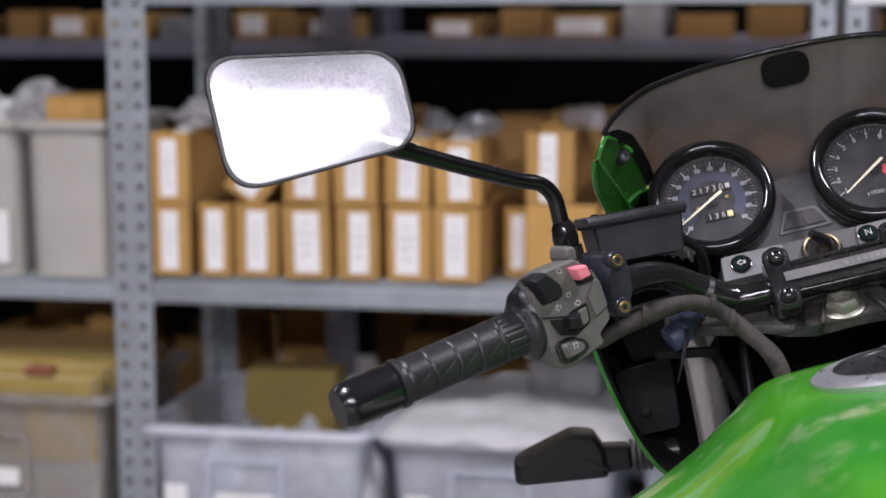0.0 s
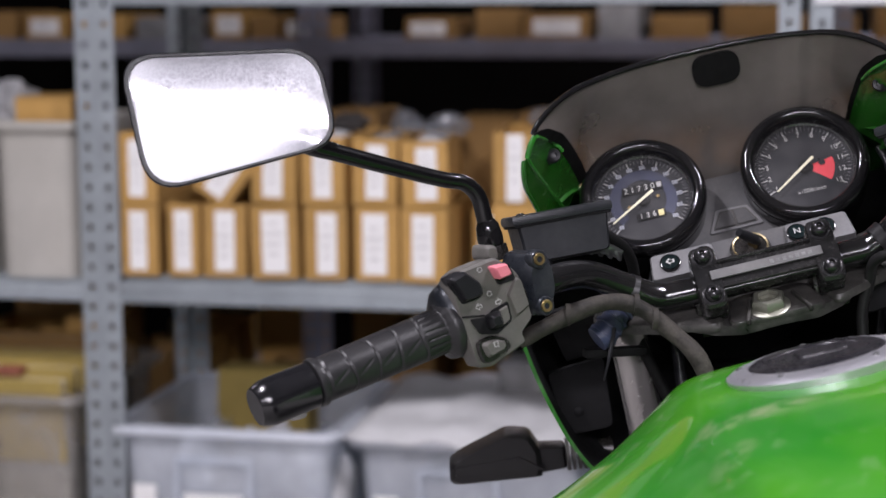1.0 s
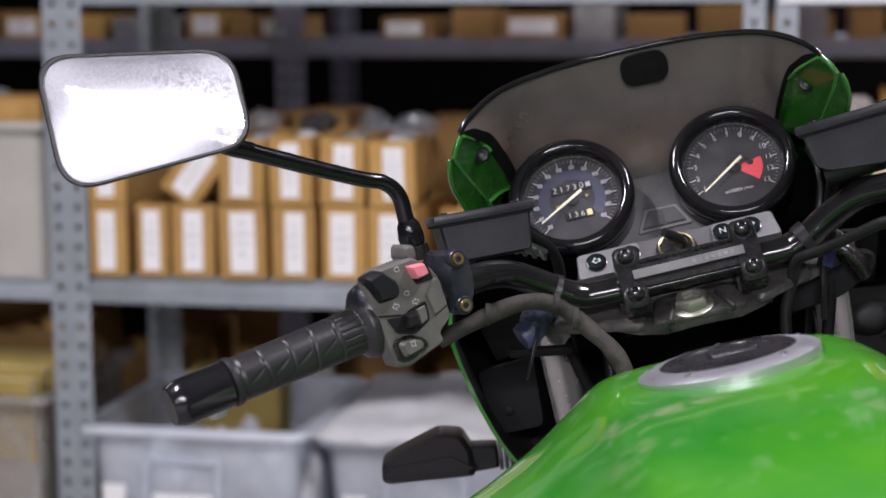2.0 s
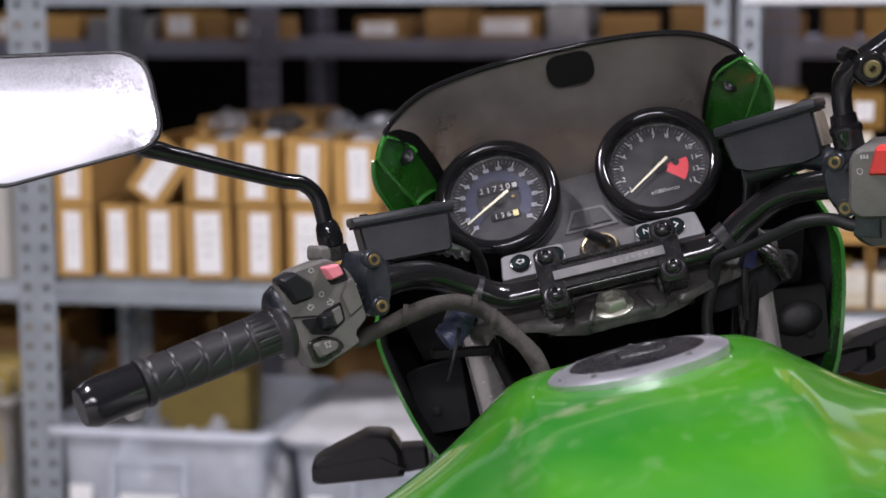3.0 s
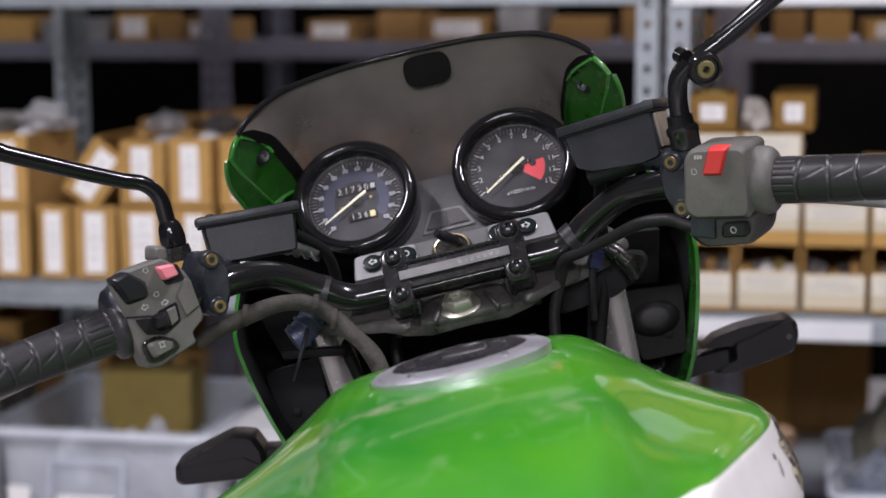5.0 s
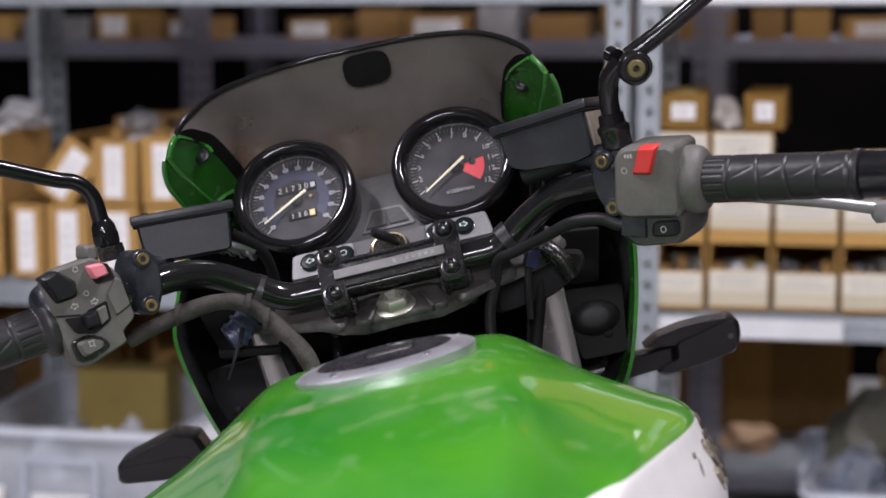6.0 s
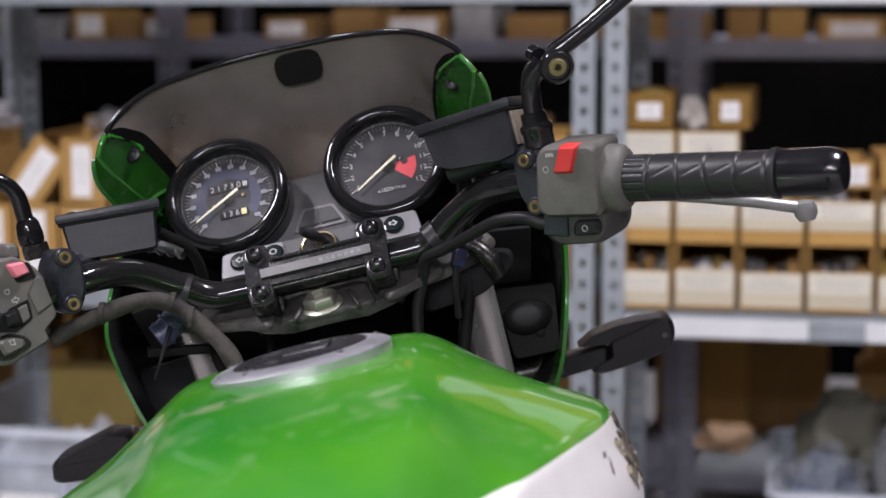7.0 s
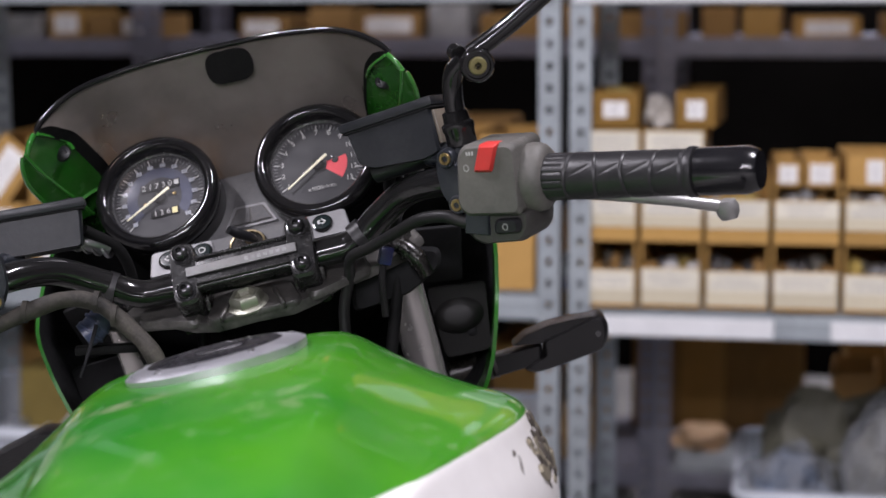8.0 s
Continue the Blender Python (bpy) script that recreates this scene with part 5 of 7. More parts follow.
# bar clamps and badge plate
NC = Vector((0, -0.79, 0.613)).normalized()
VC = Vector((0, 0.613, 0.79)).normalized()
FC = axes((0.0, 0.0085, 0.0135), (1, 0, 0), VC, NC)
hc = bp("handlebar_clamp", box(0.078, 0.0285, 0.011, FC @ pose(0, -0.0005, -0.0075), 0.0022, 3), CLAMP, None, "black handlebar clamp with an alloy badge plate")
for s in (-1, 1):
    cl = bp("clamp_cap", prism(rounded([(-0.0100, -0.0270), (0.0100, -0.0270), (0.0105, 0.0), (0.0100, 0.0270), (-0.0100, 0.0270), (-0.0105, 0.0)], [0.007, 0.007, 0.002, 0.007, 0.007, 0.002], 5), -0.018, -0.0012, FC @ pose(s * 0.0464, 0.0002, 0), None, 0.002), CLAMP, hc)
    for v in (-0.0166, 0.0170):
        bp("clamp_bolt", lathe([(0, -0.004), (0.0066, -0.004), (0.0066, 0.0032), (0.0058, 0.0052), (0.0042, 0.0066), (0.0024, 0.0072), (0.0021, 0.0045), (0, 0.0045)], 24, FC @ pose(s * 0.0464, v, 0)), BOLT, hc, "domed socket bolt")
        bp("bolt_washer", lathe([(0, -0.003), (0.0082, -0.003), (0.0084, -0.0008), (0.0066, -0.0004)], 24, FC @ pose(s * 0.0464, v, 0)), BOLT, hc)
    bp("clamp_holder", box(0.0195, 0.046, 0.030, FC @ pose(s * 0.0464, -0.002, -0.0345), 0.003, 2), CLAMP, hc)
    bp("clamp_foot", box(0.0215, 0.026, 0.012, FC @ pose(s * 0.0464, -0.014, -0.0385), 0.0025, 2), CLAMP, hc)
    bp("clamp_post", box(0.026, 0.030, 0.030, pose(s * 0.0465, 0.036, -0.022), 0.003, 2), SATIN_BLACK, hc)
bp("badge_frame", box(0.074, 0.0022, 0.003, FC @ pose(0, 0.0105, -0.0012), 0.0008, 1), CLAMP, hc)
bp("badge_frame", box(0.074, 0.0022, 0.003, FC @ pose(0, -0.0118, -0.0012), 0.0008, 1), CLAMP, hc)
bd = bp("badge_plate", box(0.0880, 0.0082, 0.0016, FC @ pose(-0.0005, -0.0005, -0.0002), 0.0004, 1), STRIP, hc, "worn alloy badge plate")
wm = bmesh.new()
for k in range(7):
    add_box(wm, 0.0030, 0.0034 - 0.0008 * (k % 2), 0.0002, FC @ pose(0.004 + k * 0.0050, -0.0006, 0.0007))
bp("worn_badge", wm, BADGE_WORN, bd)

# top fork bridge with stem nut
half = [(0.0, 0.003), (0.030, 0.001), (0.050, 0.009), (0.066, 0.022), (0.092, 0.030), (0.122, 0.044), (0.138, 0.066), (0.130, 0.092), (0.105, 0.103), (0.060, 0.085), (0.0, 0.080)]
bridge_out = [Vector(p) for p in half] + [Vector((-p[0], p[1])) for p in half[-2:0:-1]]
TB = pose(0, 0.014, -0.0270, 20) @ pose(0, -0.014, 0.0335)
bridge = bp("fork_bridge", prism(bridge_out, -0.040, -0.032, TB, None, 0.003), BRIDGE, None, "dusty cast fork top bridge")
bp("bridge_rib", prism(rounded([(-0.040, 0.002), (0.040, 0.002), (0.030, 0.042), (-0.030, 0.042)], 0.010, 4), -0.034, -0.0290, TB, None, 0.002), BRIDGE, bridge)
for s in (-1, 1):
    bp("bridge_rib", prism(rounded([(s * 0.096, 0.026), (s * 0.045, 0.002), (s * 0.034, 0.040), (s * 0.085, 0.070)][::-s], 0.010, 4), -0.034, -0.0280, TB, None, 0.003), BRIDGE, bridge)
    bp("bridge_web", box(0.003, 0.030, 0.006, TB @ pose(s * 0.021, 0.012, -0.0280, 0, 0, s * 16), 0.001, 1), BRIDGE, bridge)
NT = TB @ pose(-0.0045, 0.0160, -0.0305)
bp("stem_nut_washer", lathe([(0, 0), (0.0165, 0), (0.0168, 0.0018), (0.0150, 0.0030), (0, 0.0030)], 36, NT), NUT_OLIVE, bridge)
bp("stem_nut", lathe([(0, 0.002), (0.0136, 0.002), (0.0138, 0.004), (0.0138, 0.0085), (0.0122, 0.0108), (0.0088, 0.0110), (0.0080, 0.0085), (0.0070, 0.0085), (0.0062, 0.0062), (0, 0.0062)], 6, NT @ pose(0, 0, 0, 0, 0, 14)), NUT_OLIVE, bridge, "passivated steering stem nut")
low = bp("lower_bridge", prism([Vector((p.x * 0.98, p.y + 0.04)) for p in bridge_out], -0.215, -0.185, None, None, 0.004), SATIN_BLACK)

# fork legs, from the bridge down to the wheel
for s in (-1, 1):
    top = Vector((s * 0.1130, 0.0660, -0.0145))
    way = Vector((0, 0.36, -0.93)).normalized()
    fk = bp("fork_leg", tube([tuple(top), tuple(top + way * 0.40)], 0.0155, 28, 2), FORK, None, "dull metal fork tube")
    bp("fork_slider", tube([tuple(top + way * 0.36), tuple(top + way * 0.40), tuple(top + way * 0.76)], [0.026, 0.027, 0.025], 24, 2, None, None, False), ENGINE, fk)
    cap_m = axes(top + Vector((0, 0, 0.004)), (1, 0, 0), (0, -way.z, way.y), -way)
    fc = bp("fork_cap", lathe([(0, 0.0), (0.0160, 0.0), (0.0165, 0.003), (0.0165, 0.008), (0.014, 0.0105), (0, 0.0105)], 6, cap_m), SATIN_BLACK, fk, "blue-grey fork cap")

# preload adjuster and clutch cable elbow beside the left fork
ad = tube([(-0.140, 0.032, -0.020), (-0.131, 0.035, -0.016), (-0.120, 0.040, -0.006), (-0.115, 0.042, -0.002)], [0.0105, 0.0110, 0.0100, 0.0085], 22, 6)
adj = bp("cable_elbow", ad, BOOT_BLUE, None, "bluish ribbed cable elbow")
for k in range(4):
    q = Vector((-0.134, 0.034, -0.018)).lerp(Vector((-0.116, 0.042, -0.003)), k / 3)
    dd = Vector((0.024, 0.008, 0.017)).normalized()
    bp("elbow_rib", lathe([(0.009, -0.0016), (0.0120, -0.0012), (0.0124, 0), (0.0120, 0.0012), (0.009, 0.0016)], 22, axes(q, dd.orthogonal(), dd.cross(dd.orthogonal()), dd)), BOOT_BLUE, adj)
bp("cable_tie_tail", tube([(-0.1250, 0.020, -0.012), (-0.1330, 0.010, -0.028), (-0.1430, 0.000, -0.046)], [0.0018, 0.0016, 0.0008], 8, 4), BLACK_PLASTIC)
bp("cable_bracket", box(0.05, 0.014, 0.007, pose(-0.128, 0.046, -0.036, 0, 12, 10), 0.002, 2), VOID_BLACK)

# wiring looms and cables
loomL = bp("wiring_loom", tube([(-0.2000, -0.046, 0.0080), (-0.1800, -0.046, 0.0140), (-0.1350, -0.034, 0.0200), (-0.1080, -0.032, 0.0110), (-0.0870, -0.038, -0.0130), (-0.0730, -0.050, -0.0350), (-0.0680, -0.056, -0.0700)], [0.0054, 0.0064, 0.0060, 0.0070, 0.0062, 0.0068, 0.0060, 0.0070, 0.0063, 0.0072, 0.0066, 0.0071], 14, 10), LOOM, None, "dust-covered taped wiring loom")
for k, q in enumerate(((-0.1600, -0.040, 0.0185), (-0.1080, -0.031, 0.0120), (-0.0970, -0.035, -0.0010))):
    bp("loom_tie", lathe([(0.0072, -0.002), (0.0086, -0.002), (0.0086, 0.002), (0.0072, 0.002)], 16, axes(q, (0, 1, 0), (0.3, 0, 1), (1, 0, -0.3))), LOOM, loomL)
bp("bar_clip", lathe([(0.0112, -0.004), (0.0125, -0.004), (0.0125, 0.004), (0.0112, 0.004)], 20, axes((-0.1050, 0.0195, 0.0140), (0, 1, 0), (0.5, 0, 1), (1, -0.2, -0.55)), None, False), RUBBER)
bp("bar_clip", lathe([(0.0112, -0.005), (0.0130, -0.005), (0.0130, 0.005), (0.0112, 0.005)], 20, axes((0.0930, 0.0235, 0.0075), (0, 1, 0), (-0.5, 0, 1), (1, 0.3, 0.5)), None, False), RUBBER)
bp("wiring_loom", tube([(0.192, -0.060, 0.0060), (0.1766, -0.058, 0.0088), (0.1623, -0.052, 0.0160), (0.1426, -0.040, 0.0165), (0.1213, -0.022, 0.0086), (0.0994, -0.004, 0.0003), (0.0826, 0.012, -0.0060), (0.0762, 0.020, -0.0229), (0.0658, 0.022, -0.048), (0.060, 0.018, -0.090)], [0.0050, 0.0050, 0.0048, 0.0048, 0.0044, 0.0042, 0.0044, 0.0046, 0.0046, 0.0046], 12, 8), LOOM_BLACK, None, "black wiring loom")
plug = bp("wire_connector", box(0.010, 0.012, 0.014, pose(0.1076, 0.030, -0.0131, 0, 25, 10), 0.0015, 2), CONNECTOR, None, "dark blue plastic wire connector")
bp("connector_tail", tube([(0.1040, 0.030, -0.020), (0.1000, 0.026, -0.034), (0.0960, 0.030, -0.060)], 0.0028, 8, 4), LOOM_BLACK, plug)
bp("brake_hose", tube([(0.128, 0.018, 0.060), (0.122, 0.040, 0.030), (0.118, 0.052, 0.000), (0.110, 0.050, -0.040), (0.090, 0.040, -0.100)], 0.0050, 12, 8), VOID_BLACK)
elb = bp("cable_elbow", tube([(0.116, 0.038, -0.006), (0.124, 0.036, -0.012), (0.131, 0.034, -0.022), (0.135, 0.036, -0.036)], [0.0060, 0.0072, 0.0074, 0.0062], 18, 6), SATIN_BLACK, None, "dark cable elbow")
for k in range(3):
    q = Vector((0.119, 0.037, -0.008)).lerp(Vector((0.131, 0.035, -0.022)), k / 2)
    dd = Vector((0.6, -0.1, -0.75)).normalized()
    bp("elbow_rib", lathe([(0.006, -0.0012), (0.0084, -0.0009), (0.0084, 0.0009), (0.006, 0.0012)], 20, axes(q, dd.orthogonal(), dd.cross(dd.orthogonal()), dd)), SATIN_BLACK, elb)
bp("cable_guide", prism(rounded([(0.070, -0.055), (0.118, -0.050), (0.148, -0.034), (0.150, -0.020), (0.112, -0.012), (0.078, -0.016)], 0.008, 4), -0.060, -0.046, axes((0, 0, 0), (1, 0, 0), (0, 0, 1), (0, -1, 0)), None, 0.004), DEEP_BLACK, None, "black plastic cable guide")
bp("clutch_hose", tube([(-0.118, 0.034, 0.062), (-0.100, 0.052, 0.040), (-0.098, 0.068, 0.010), (-0.106, 0.066, -0.03), (-0.085, 0.04, -0.12)], 0.0046, 12, 8), VOID_BLACK)
hb = bp("hose_banjo", tube([(-0.131, 0.042, 0.054), (-0.117, 0.044, 0.050), (-0.106, 0.050, 0.042)], [0.007, 0.0075, 0.006], 14, 4), ALLOY, None, "dull alloy hose banjo")
for k in range(4):
    q = Vector((-0.128, 0.042, 0.054)).lerp(Vector((-0.107, 0.049, 0.043)), k / 3)
    bp("banjo_rib", lathe([(0.006, -0.0014), (0.0088, -0.001), (0.0088, 0.001), (0.006, 0.0014)], 16, axes(q, (0, 0, 1), (0.3, 1, 0), (1, 0.3, -0.5))), ALLOY, hb)
bp("speedo_cable", tube([(-0.060, 0.170, 0.02), (-0.066, 0.160, -0.03), (-0.075, 0.14, -0.11)], 0.005, 10, 6), BLACK_PLASTIC)
bp("tacho_cable", tube([(0.1330, 0.150, 0.060), (0.1345, 0.135, 0.045), (0.128, 0.12, 0.020), (0.110, 0.10, -0.02), (0.09, 0.11, -0.10)], 0.0032, 10, 6), BLACK_PLASTIC)

# instruments
EL = radians(35)
STEER = pose(0, 0, 0, 0, 0, -2.5)
XG, NG, UG = (STEER.to_3x3() @ Vector(v) for v in ((1, 0, 0), (0, -math.cos(EL), math.sin(EL)), (0, math.sin(EL), math.cos(EL))))


def flat_ring(r0, r1, a0, a1, h, m, seg=40):
    bm = bmesh.new()
    rows = []
    for k in range(seg + 1):
        a = radians(a0 + (a1 - a0) * k / seg)
        rows.append([bm.verts.new((r * math.cos(a), r * math.sin(a), h)) for r in (r0, r1)])
    for a, b in zip(rows, rows[1:]):
        bm.faces.new((a[0], a[1], b[1], b[0]))
    bm.transform(m)
    return bm


def gauge(cx, cy, cz, kind):
    G = axes((cx, cy, cz), XG, UG, NG)
    cup = bp("gauge", lathe([(0.0, -0.070), (0.022, -0.070), (0.039, -0.064), (0.0485, -0.050), (0.0512, -0.030), (0.0518, -0.003)], 56, G), GLOSS_BLACK, None, "round " + kind + " in a gloss black cup")
    bp("bezel", lathe([(0.0505, -0.004), (0.0522, 0.000), (0.0531, 0.005), (0.0528, 0.0095), (0.0512, 0.0130), (0.0484, 0.0147), (0.0452, 0.0147), (0.0428, 0.0130), (0.0414, 0.0104), (0.0408, 0.006), (0.0406, -0.001)], 72, G, None, False), GLOSS_BLACK, cup, "gloss black bezel ring")
    bp("dial_lip", lathe([(0.0406, 0.0010), (0.0406, 0.0030), (0.0394, 0.0018), (0.0394, 0.0008)], 64, G, None, False), DIAL_LIP, cup)
    G0 = G
    face = bp("dial_face", lathe([(0.0, 0.0), (0.0414, 0.0)], 56, G, None, False), DIAL, cup, "charcoal dial face")
    g = bmesh.new()
    lathe([(0.0, 0.0072), (0.0300, 0.0068), (0.0418, 0.0055)], 48, G, g, False)
    gl = bp("dial_glass", g, GLASS, cup, "clear dusty dial glass")
    gl.visible_shadow = False
    G = G @ Matrix.Diagonal((0.985, 0.985, 1, 1))
    ticks, fine = bmesh.new(), bmesh.new()
    n = 53 if kind == "speedometer" else 49
    for k in range(n):
        a = radians(222 - 264 * k / (n - 1) if kind == "speedometer" else 208.5 - 246 * k / (n - 1))
        major = k % 4 == 0
        L = 0.0052 if major else 0.0030
        w = 0.00085 if major else 0.0005
        add_box(ticks if major else fine, L, w, 0.0003, G @ pose(0.0385 * math.cos(a), 0.0385 * math.sin(a), 0.0006) @ pose(0, 0, 0, 0, 0, math.degrees(a)) @ pose(-L / 2, 0, 0))
    bp("scale_ring", ticks, PRINT, face)
    bp("fine_scale_ring", fine, PRINT_DIM, face)
    if kind == "speedometer":
        bp("dial_band", flat_ring(0.0195, 0.0290, -42, 222, 0.0005, G, 60), DIAL_BLUE, face, "blue dial band")
        for k in range(14):
            a = radians(222 - 264 * k / 13)
            nb = bmesh.new()
            P = G @ pose(0.0312 * math.cos(a), 0.0312 * math.sin(a), 0.0009)
            for dx in ((-0.0011, 0.0011) if k < 5 else (-0.0017, 0.0, 0.0017)):
                add_box(nb, 0.0019 if k < 5 else 0.0014, 0.0036, 0.0003, P @ pose(dx, 0, 0))
            bp("scale_number", nb, PRINT_MID, face)
        win = bp("counter_window", box(0.0350, 0.0080, 0.0012, G @ pose(0.0014, 0.0112, 0.0006), 0.0004, 1), DEEP_BLACK, face)
        for k, ch in enumerate("21730"):
            lettering(ch, 0.0076, G @ pose(-0.0128 + k * 0.0058, 0.0112, 0.0014), PRINT, win, "counter_digit", H)
        bp("counter_drum", box(0.0040, 0.0046, 0.0006, G @ pose(0.0160, 0.0114, 0.0013), 0.0002, 1), PRINT, win)
        win = bp("counter_window", box(0.0250, 0.0072, 0.0012, G @ pose(0.0035, -0.0152, 0.0006), 0.0004, 1), DEEP_BLACK, face)
        for k, ch in enumerate("136"):
            lettering(ch, 0.0070, G @ pose(-0.0048 + k * 0.0056, -0.0152, 0.0014), PRINT, win, "counter_digit", H)
        bp("counter_drum", box(0.0046, 0.0056, 0.0006, G @ pose(0.0122, -0.0152, 0.0013), 0.0002, 1), YELLOW, win)
        for u, v in ((-0.013, -0.004), (0.013, 0.001)):
            bp("dial_screw", lathe([(0, 0.0004), (0.0015, 0.0004), (0.0015, 0.0012), (0, 0.0016)], 12, G @ pose(u, v, 0)), BRASS, face)
        tip, tail = Vector((-0.0290, -0.0170)), Vector((0.0095, 0.0058))
    else:
        bp("red_zone", flat_ring(0.0075, 0.0250, -42, 10, 0.0005, G, 24), DIAL_RED, face, "faded red rev limit zone")
        bp("zone_notch", lathe([(0, 0.0008), (0.0030, 0.0008), (0.0026, 0.0012), (0, 0.0012)], 16, G @ pose(0.0150, 0.0012, 0)), DIAL, face)
        for k in range(13):
            a = radians(208.5 - 20.5 * k)
            lettering(str(k + 1), 0.0066, G @ pose(0.0312 * math.cos(a), 0.0312 * math.sin(a), 0.0009), PRINT, face, "scale_number", H)
        lettering("x1000r/min", 0.0052, G @ pose(0.0005, -0.0225, 0.0009), PRINT, face, "scale_unit", H)
        for u, v in ((-0.013, -0.005), (0.013, 0.004)):
            bp("dial_screw", lathe([(0, 0.0004), (0.0015, 0.0004), (0.0015, 0.0012), (0, 0.0016)], 12, G @ pose(u, v, 0)), BOLT, face)
        tip, tail = Vector((-0.0275, -0.0185)), Vector((0.0085, 0.0062))
    mid, dirn = (tip + tail) / 2, (tip - tail)
    ang = math.degrees(math.atan2(dirn.y, dirn.x))
    nd = prism(rounded([(-dirn.length / 2, -0.0012), (dirn.length / 2, -0.0005), (dirn.length / 2, 0.0005), (-dirn.length / 2, 0.0012)], 0.0004, 2), 0.0034, 0.0044, G0 @ pose(mid.x, mid.y, 0, 0, 0, ang))
    ne = bp("needle", nd, NEEDLE, cup, "cream pointer needle")
    bp("needle_hub", lathe([(0, 0.0), (0.0055, 0.0), (0.0052, 0.003), (0.0030, 0.0042), (0, 0.0042)], 24, G), DEEP_BLACK, ne)
    return cup


gauge(-0.0714, 0.1335, 0.0650, "speedometer")
gauge(0.0650, 0.1295, 0.0610, "rev counter")

# dash panel behind the clamp with tell-tales and ignition key
DP = axes((-0.005, 0.124, 0.022), (1, 0, 0), Vector((0, 0.66, 0.75)), Vector((0, -0.75, 0.66)))
dash = bp("dash_panel", prism(rounded([(-0.086, -0.050), (0.086, -0.050), (0.080, -0.020), (0.034, 0.060), (-0.030, 0.060), (-0.078, -0.020)], 0.006, 4), -0.030, 0.0, DP, None, 0.002), DASH, None, "dusty grey plastic dash panel")
bp("recess_frame", prism(rounded([(-0.0192, 0.0026), (0.0270, 0.0026), (0.0180, 0.0240), (-0.0090, 0.0250)], 0.002, 3), -0.004, 0.0016, DP, None, 0.0006), PLATE_END, dash)
bp("panel_recess", prism(rounded([(-0.0158, 0.0052), (0.0232, 0.0052), (0.0160, 0.0215), (-0.0065, 0.0222)], 0.0015, 3), -0.002, 0.0021, DP), HOUSING_DARK, dash)
bp("recess_plate", prism(rounded([(-0.0140, 0.0060), (0.0036, 0.0060), (0.0036, 0.0206), (-0.0050, 0.0208)], 0.0015, 3), -0.002, 0.0030, DP, None, 0.0006), DASH, dash)
bp("recess_plate", prism(rounded([(0.0054, 0.0060), (0.0214, 0.0060), (0.0148, 0.0202), (0.0054, 0.0206)], 0.0015, 3), -0.002, 0.0030, DP, None, 0.0006), DASH, dash)
TP = axes((0.0, 0.075, 0.0165), (1, 0, 0), Vector((0, 0.70, 0.71)), Vector((0, -0.71, 0.70)))
plate = bp("lamp_plate", prism(rounded([(-0.052, -0.013), (0.052, -0.013), (0.052, 0.013), (-0.052, 0.013)], 0.003, 3), -0.010, -0.001, TP, None, 0.001), DASH, None, "dusty tell-tale lamp plate with alloy ends")
for s in (-1, 1):
    bp("plate_end", prism(rounded([(s * 0.028, -0.012), (s * 0.084, -0.012), (s * 0.081, 0.012), (s * 0.030, 0.012)][::s], 0.003, 3), -0.008, 0.0012, TP, None, 0.001), PLATE_END, plate, "dusty alloy plate end")
for u, arrow in ((-0.0665, -1), (0.0615, 1), (0.0385, 0), (-0.0385, 0)):
    lp = bp("tell_tale_rim", lathe([(0.0, 0.001), (0.0085, 0.001), (0.0085, 0.0026), (0.0076, 0.0030), (0.0, 0.0030)], 26, TP @ pose(u, 0.001, 0)), GLOSS_BLACK, plate)
    bp("tell_tale_lens", lathe([(0.0, 0.0028), (0.0072, 0.0028), (0.0068, 0.0038), (0.0, 0.0042)], 26, TP @ pose(u, 0.001, 0)), LAMP_GREEN, lp, "dark green tell-tale lens")
    if arrow:
        ao = [(-0.0036, 0), (0, 0.0034), (0, 0.0016), (0.0036, 0.0016), (0.0036, -0.0016), (0, -0.0016), (0, -0.0034)]
        inner = bmesh.new()
        prism([Vector((p[0] * (1 if arrow < 0 else -1), p[1])) for p in ao], 0.0042, 0.0045, TP @ pose(u, 0.001, 0), inner)
        a2 = bp("arrow_mark", inner, PRINT, lp)
        inner = bmesh.new()
        prism([Vector((p[0] * 0.55 * (1 if arrow < 0 else -1), p[1] * 0.5)) for p in ao], 0.0045, 0.0047, TP @ pose(u, 0.001, 0), inner)
        bp("arrow_inner", inner, LAMP_GREEN, lp)
    else:
        lettering("N" if u > 0 else "O", 0.008, TP @ pose(u, 0.001, 0.0043), PRINT, lp, "lamp_letter", H)
KY = axes((-0.001, 0.072, 0.0155), (1, 0, 0), Vector((0, 0.80, 0.60)), Vector((0, -0.60, 0.80)))
bp("ignition_barrel", lathe([(0, -0.012), (0.0165, -0.012), (0.0165, 0.000), (0.0150, 0.0015), (0.0122, 0.002), (0.0, 0.002)], 30, KY), SATIN_BLACK, dash)
bp("ignition_ring", lathe([(0.0128, 0.000), (0.0144, 0.001), (0.0149, 0.0026), (0.0143, 0.0036), (0.0132, 0.003)], 40, KY, None, False), IGN_BRASS, dash, "worn brass ignition ring")
key = bp("ignition_key", box(0.0030, 0.0090, 0.012, KY @ pose(0.002, 0.000, 0.006, 0, 0, 35), 0.0006, 1), BRASS, dash)
bp("key_head", tube([(0.0060, 0.069, 0.0190), (0.0020, 0.063, 0.0235), (-0.0050, 0.057, 0.0290), (-0.0100, 0.053, 0.0335)], [0.0030, 0.0042, 0.0044, 0.0034], 16, 5), BLACK_PLASTIC, key, "black key head")

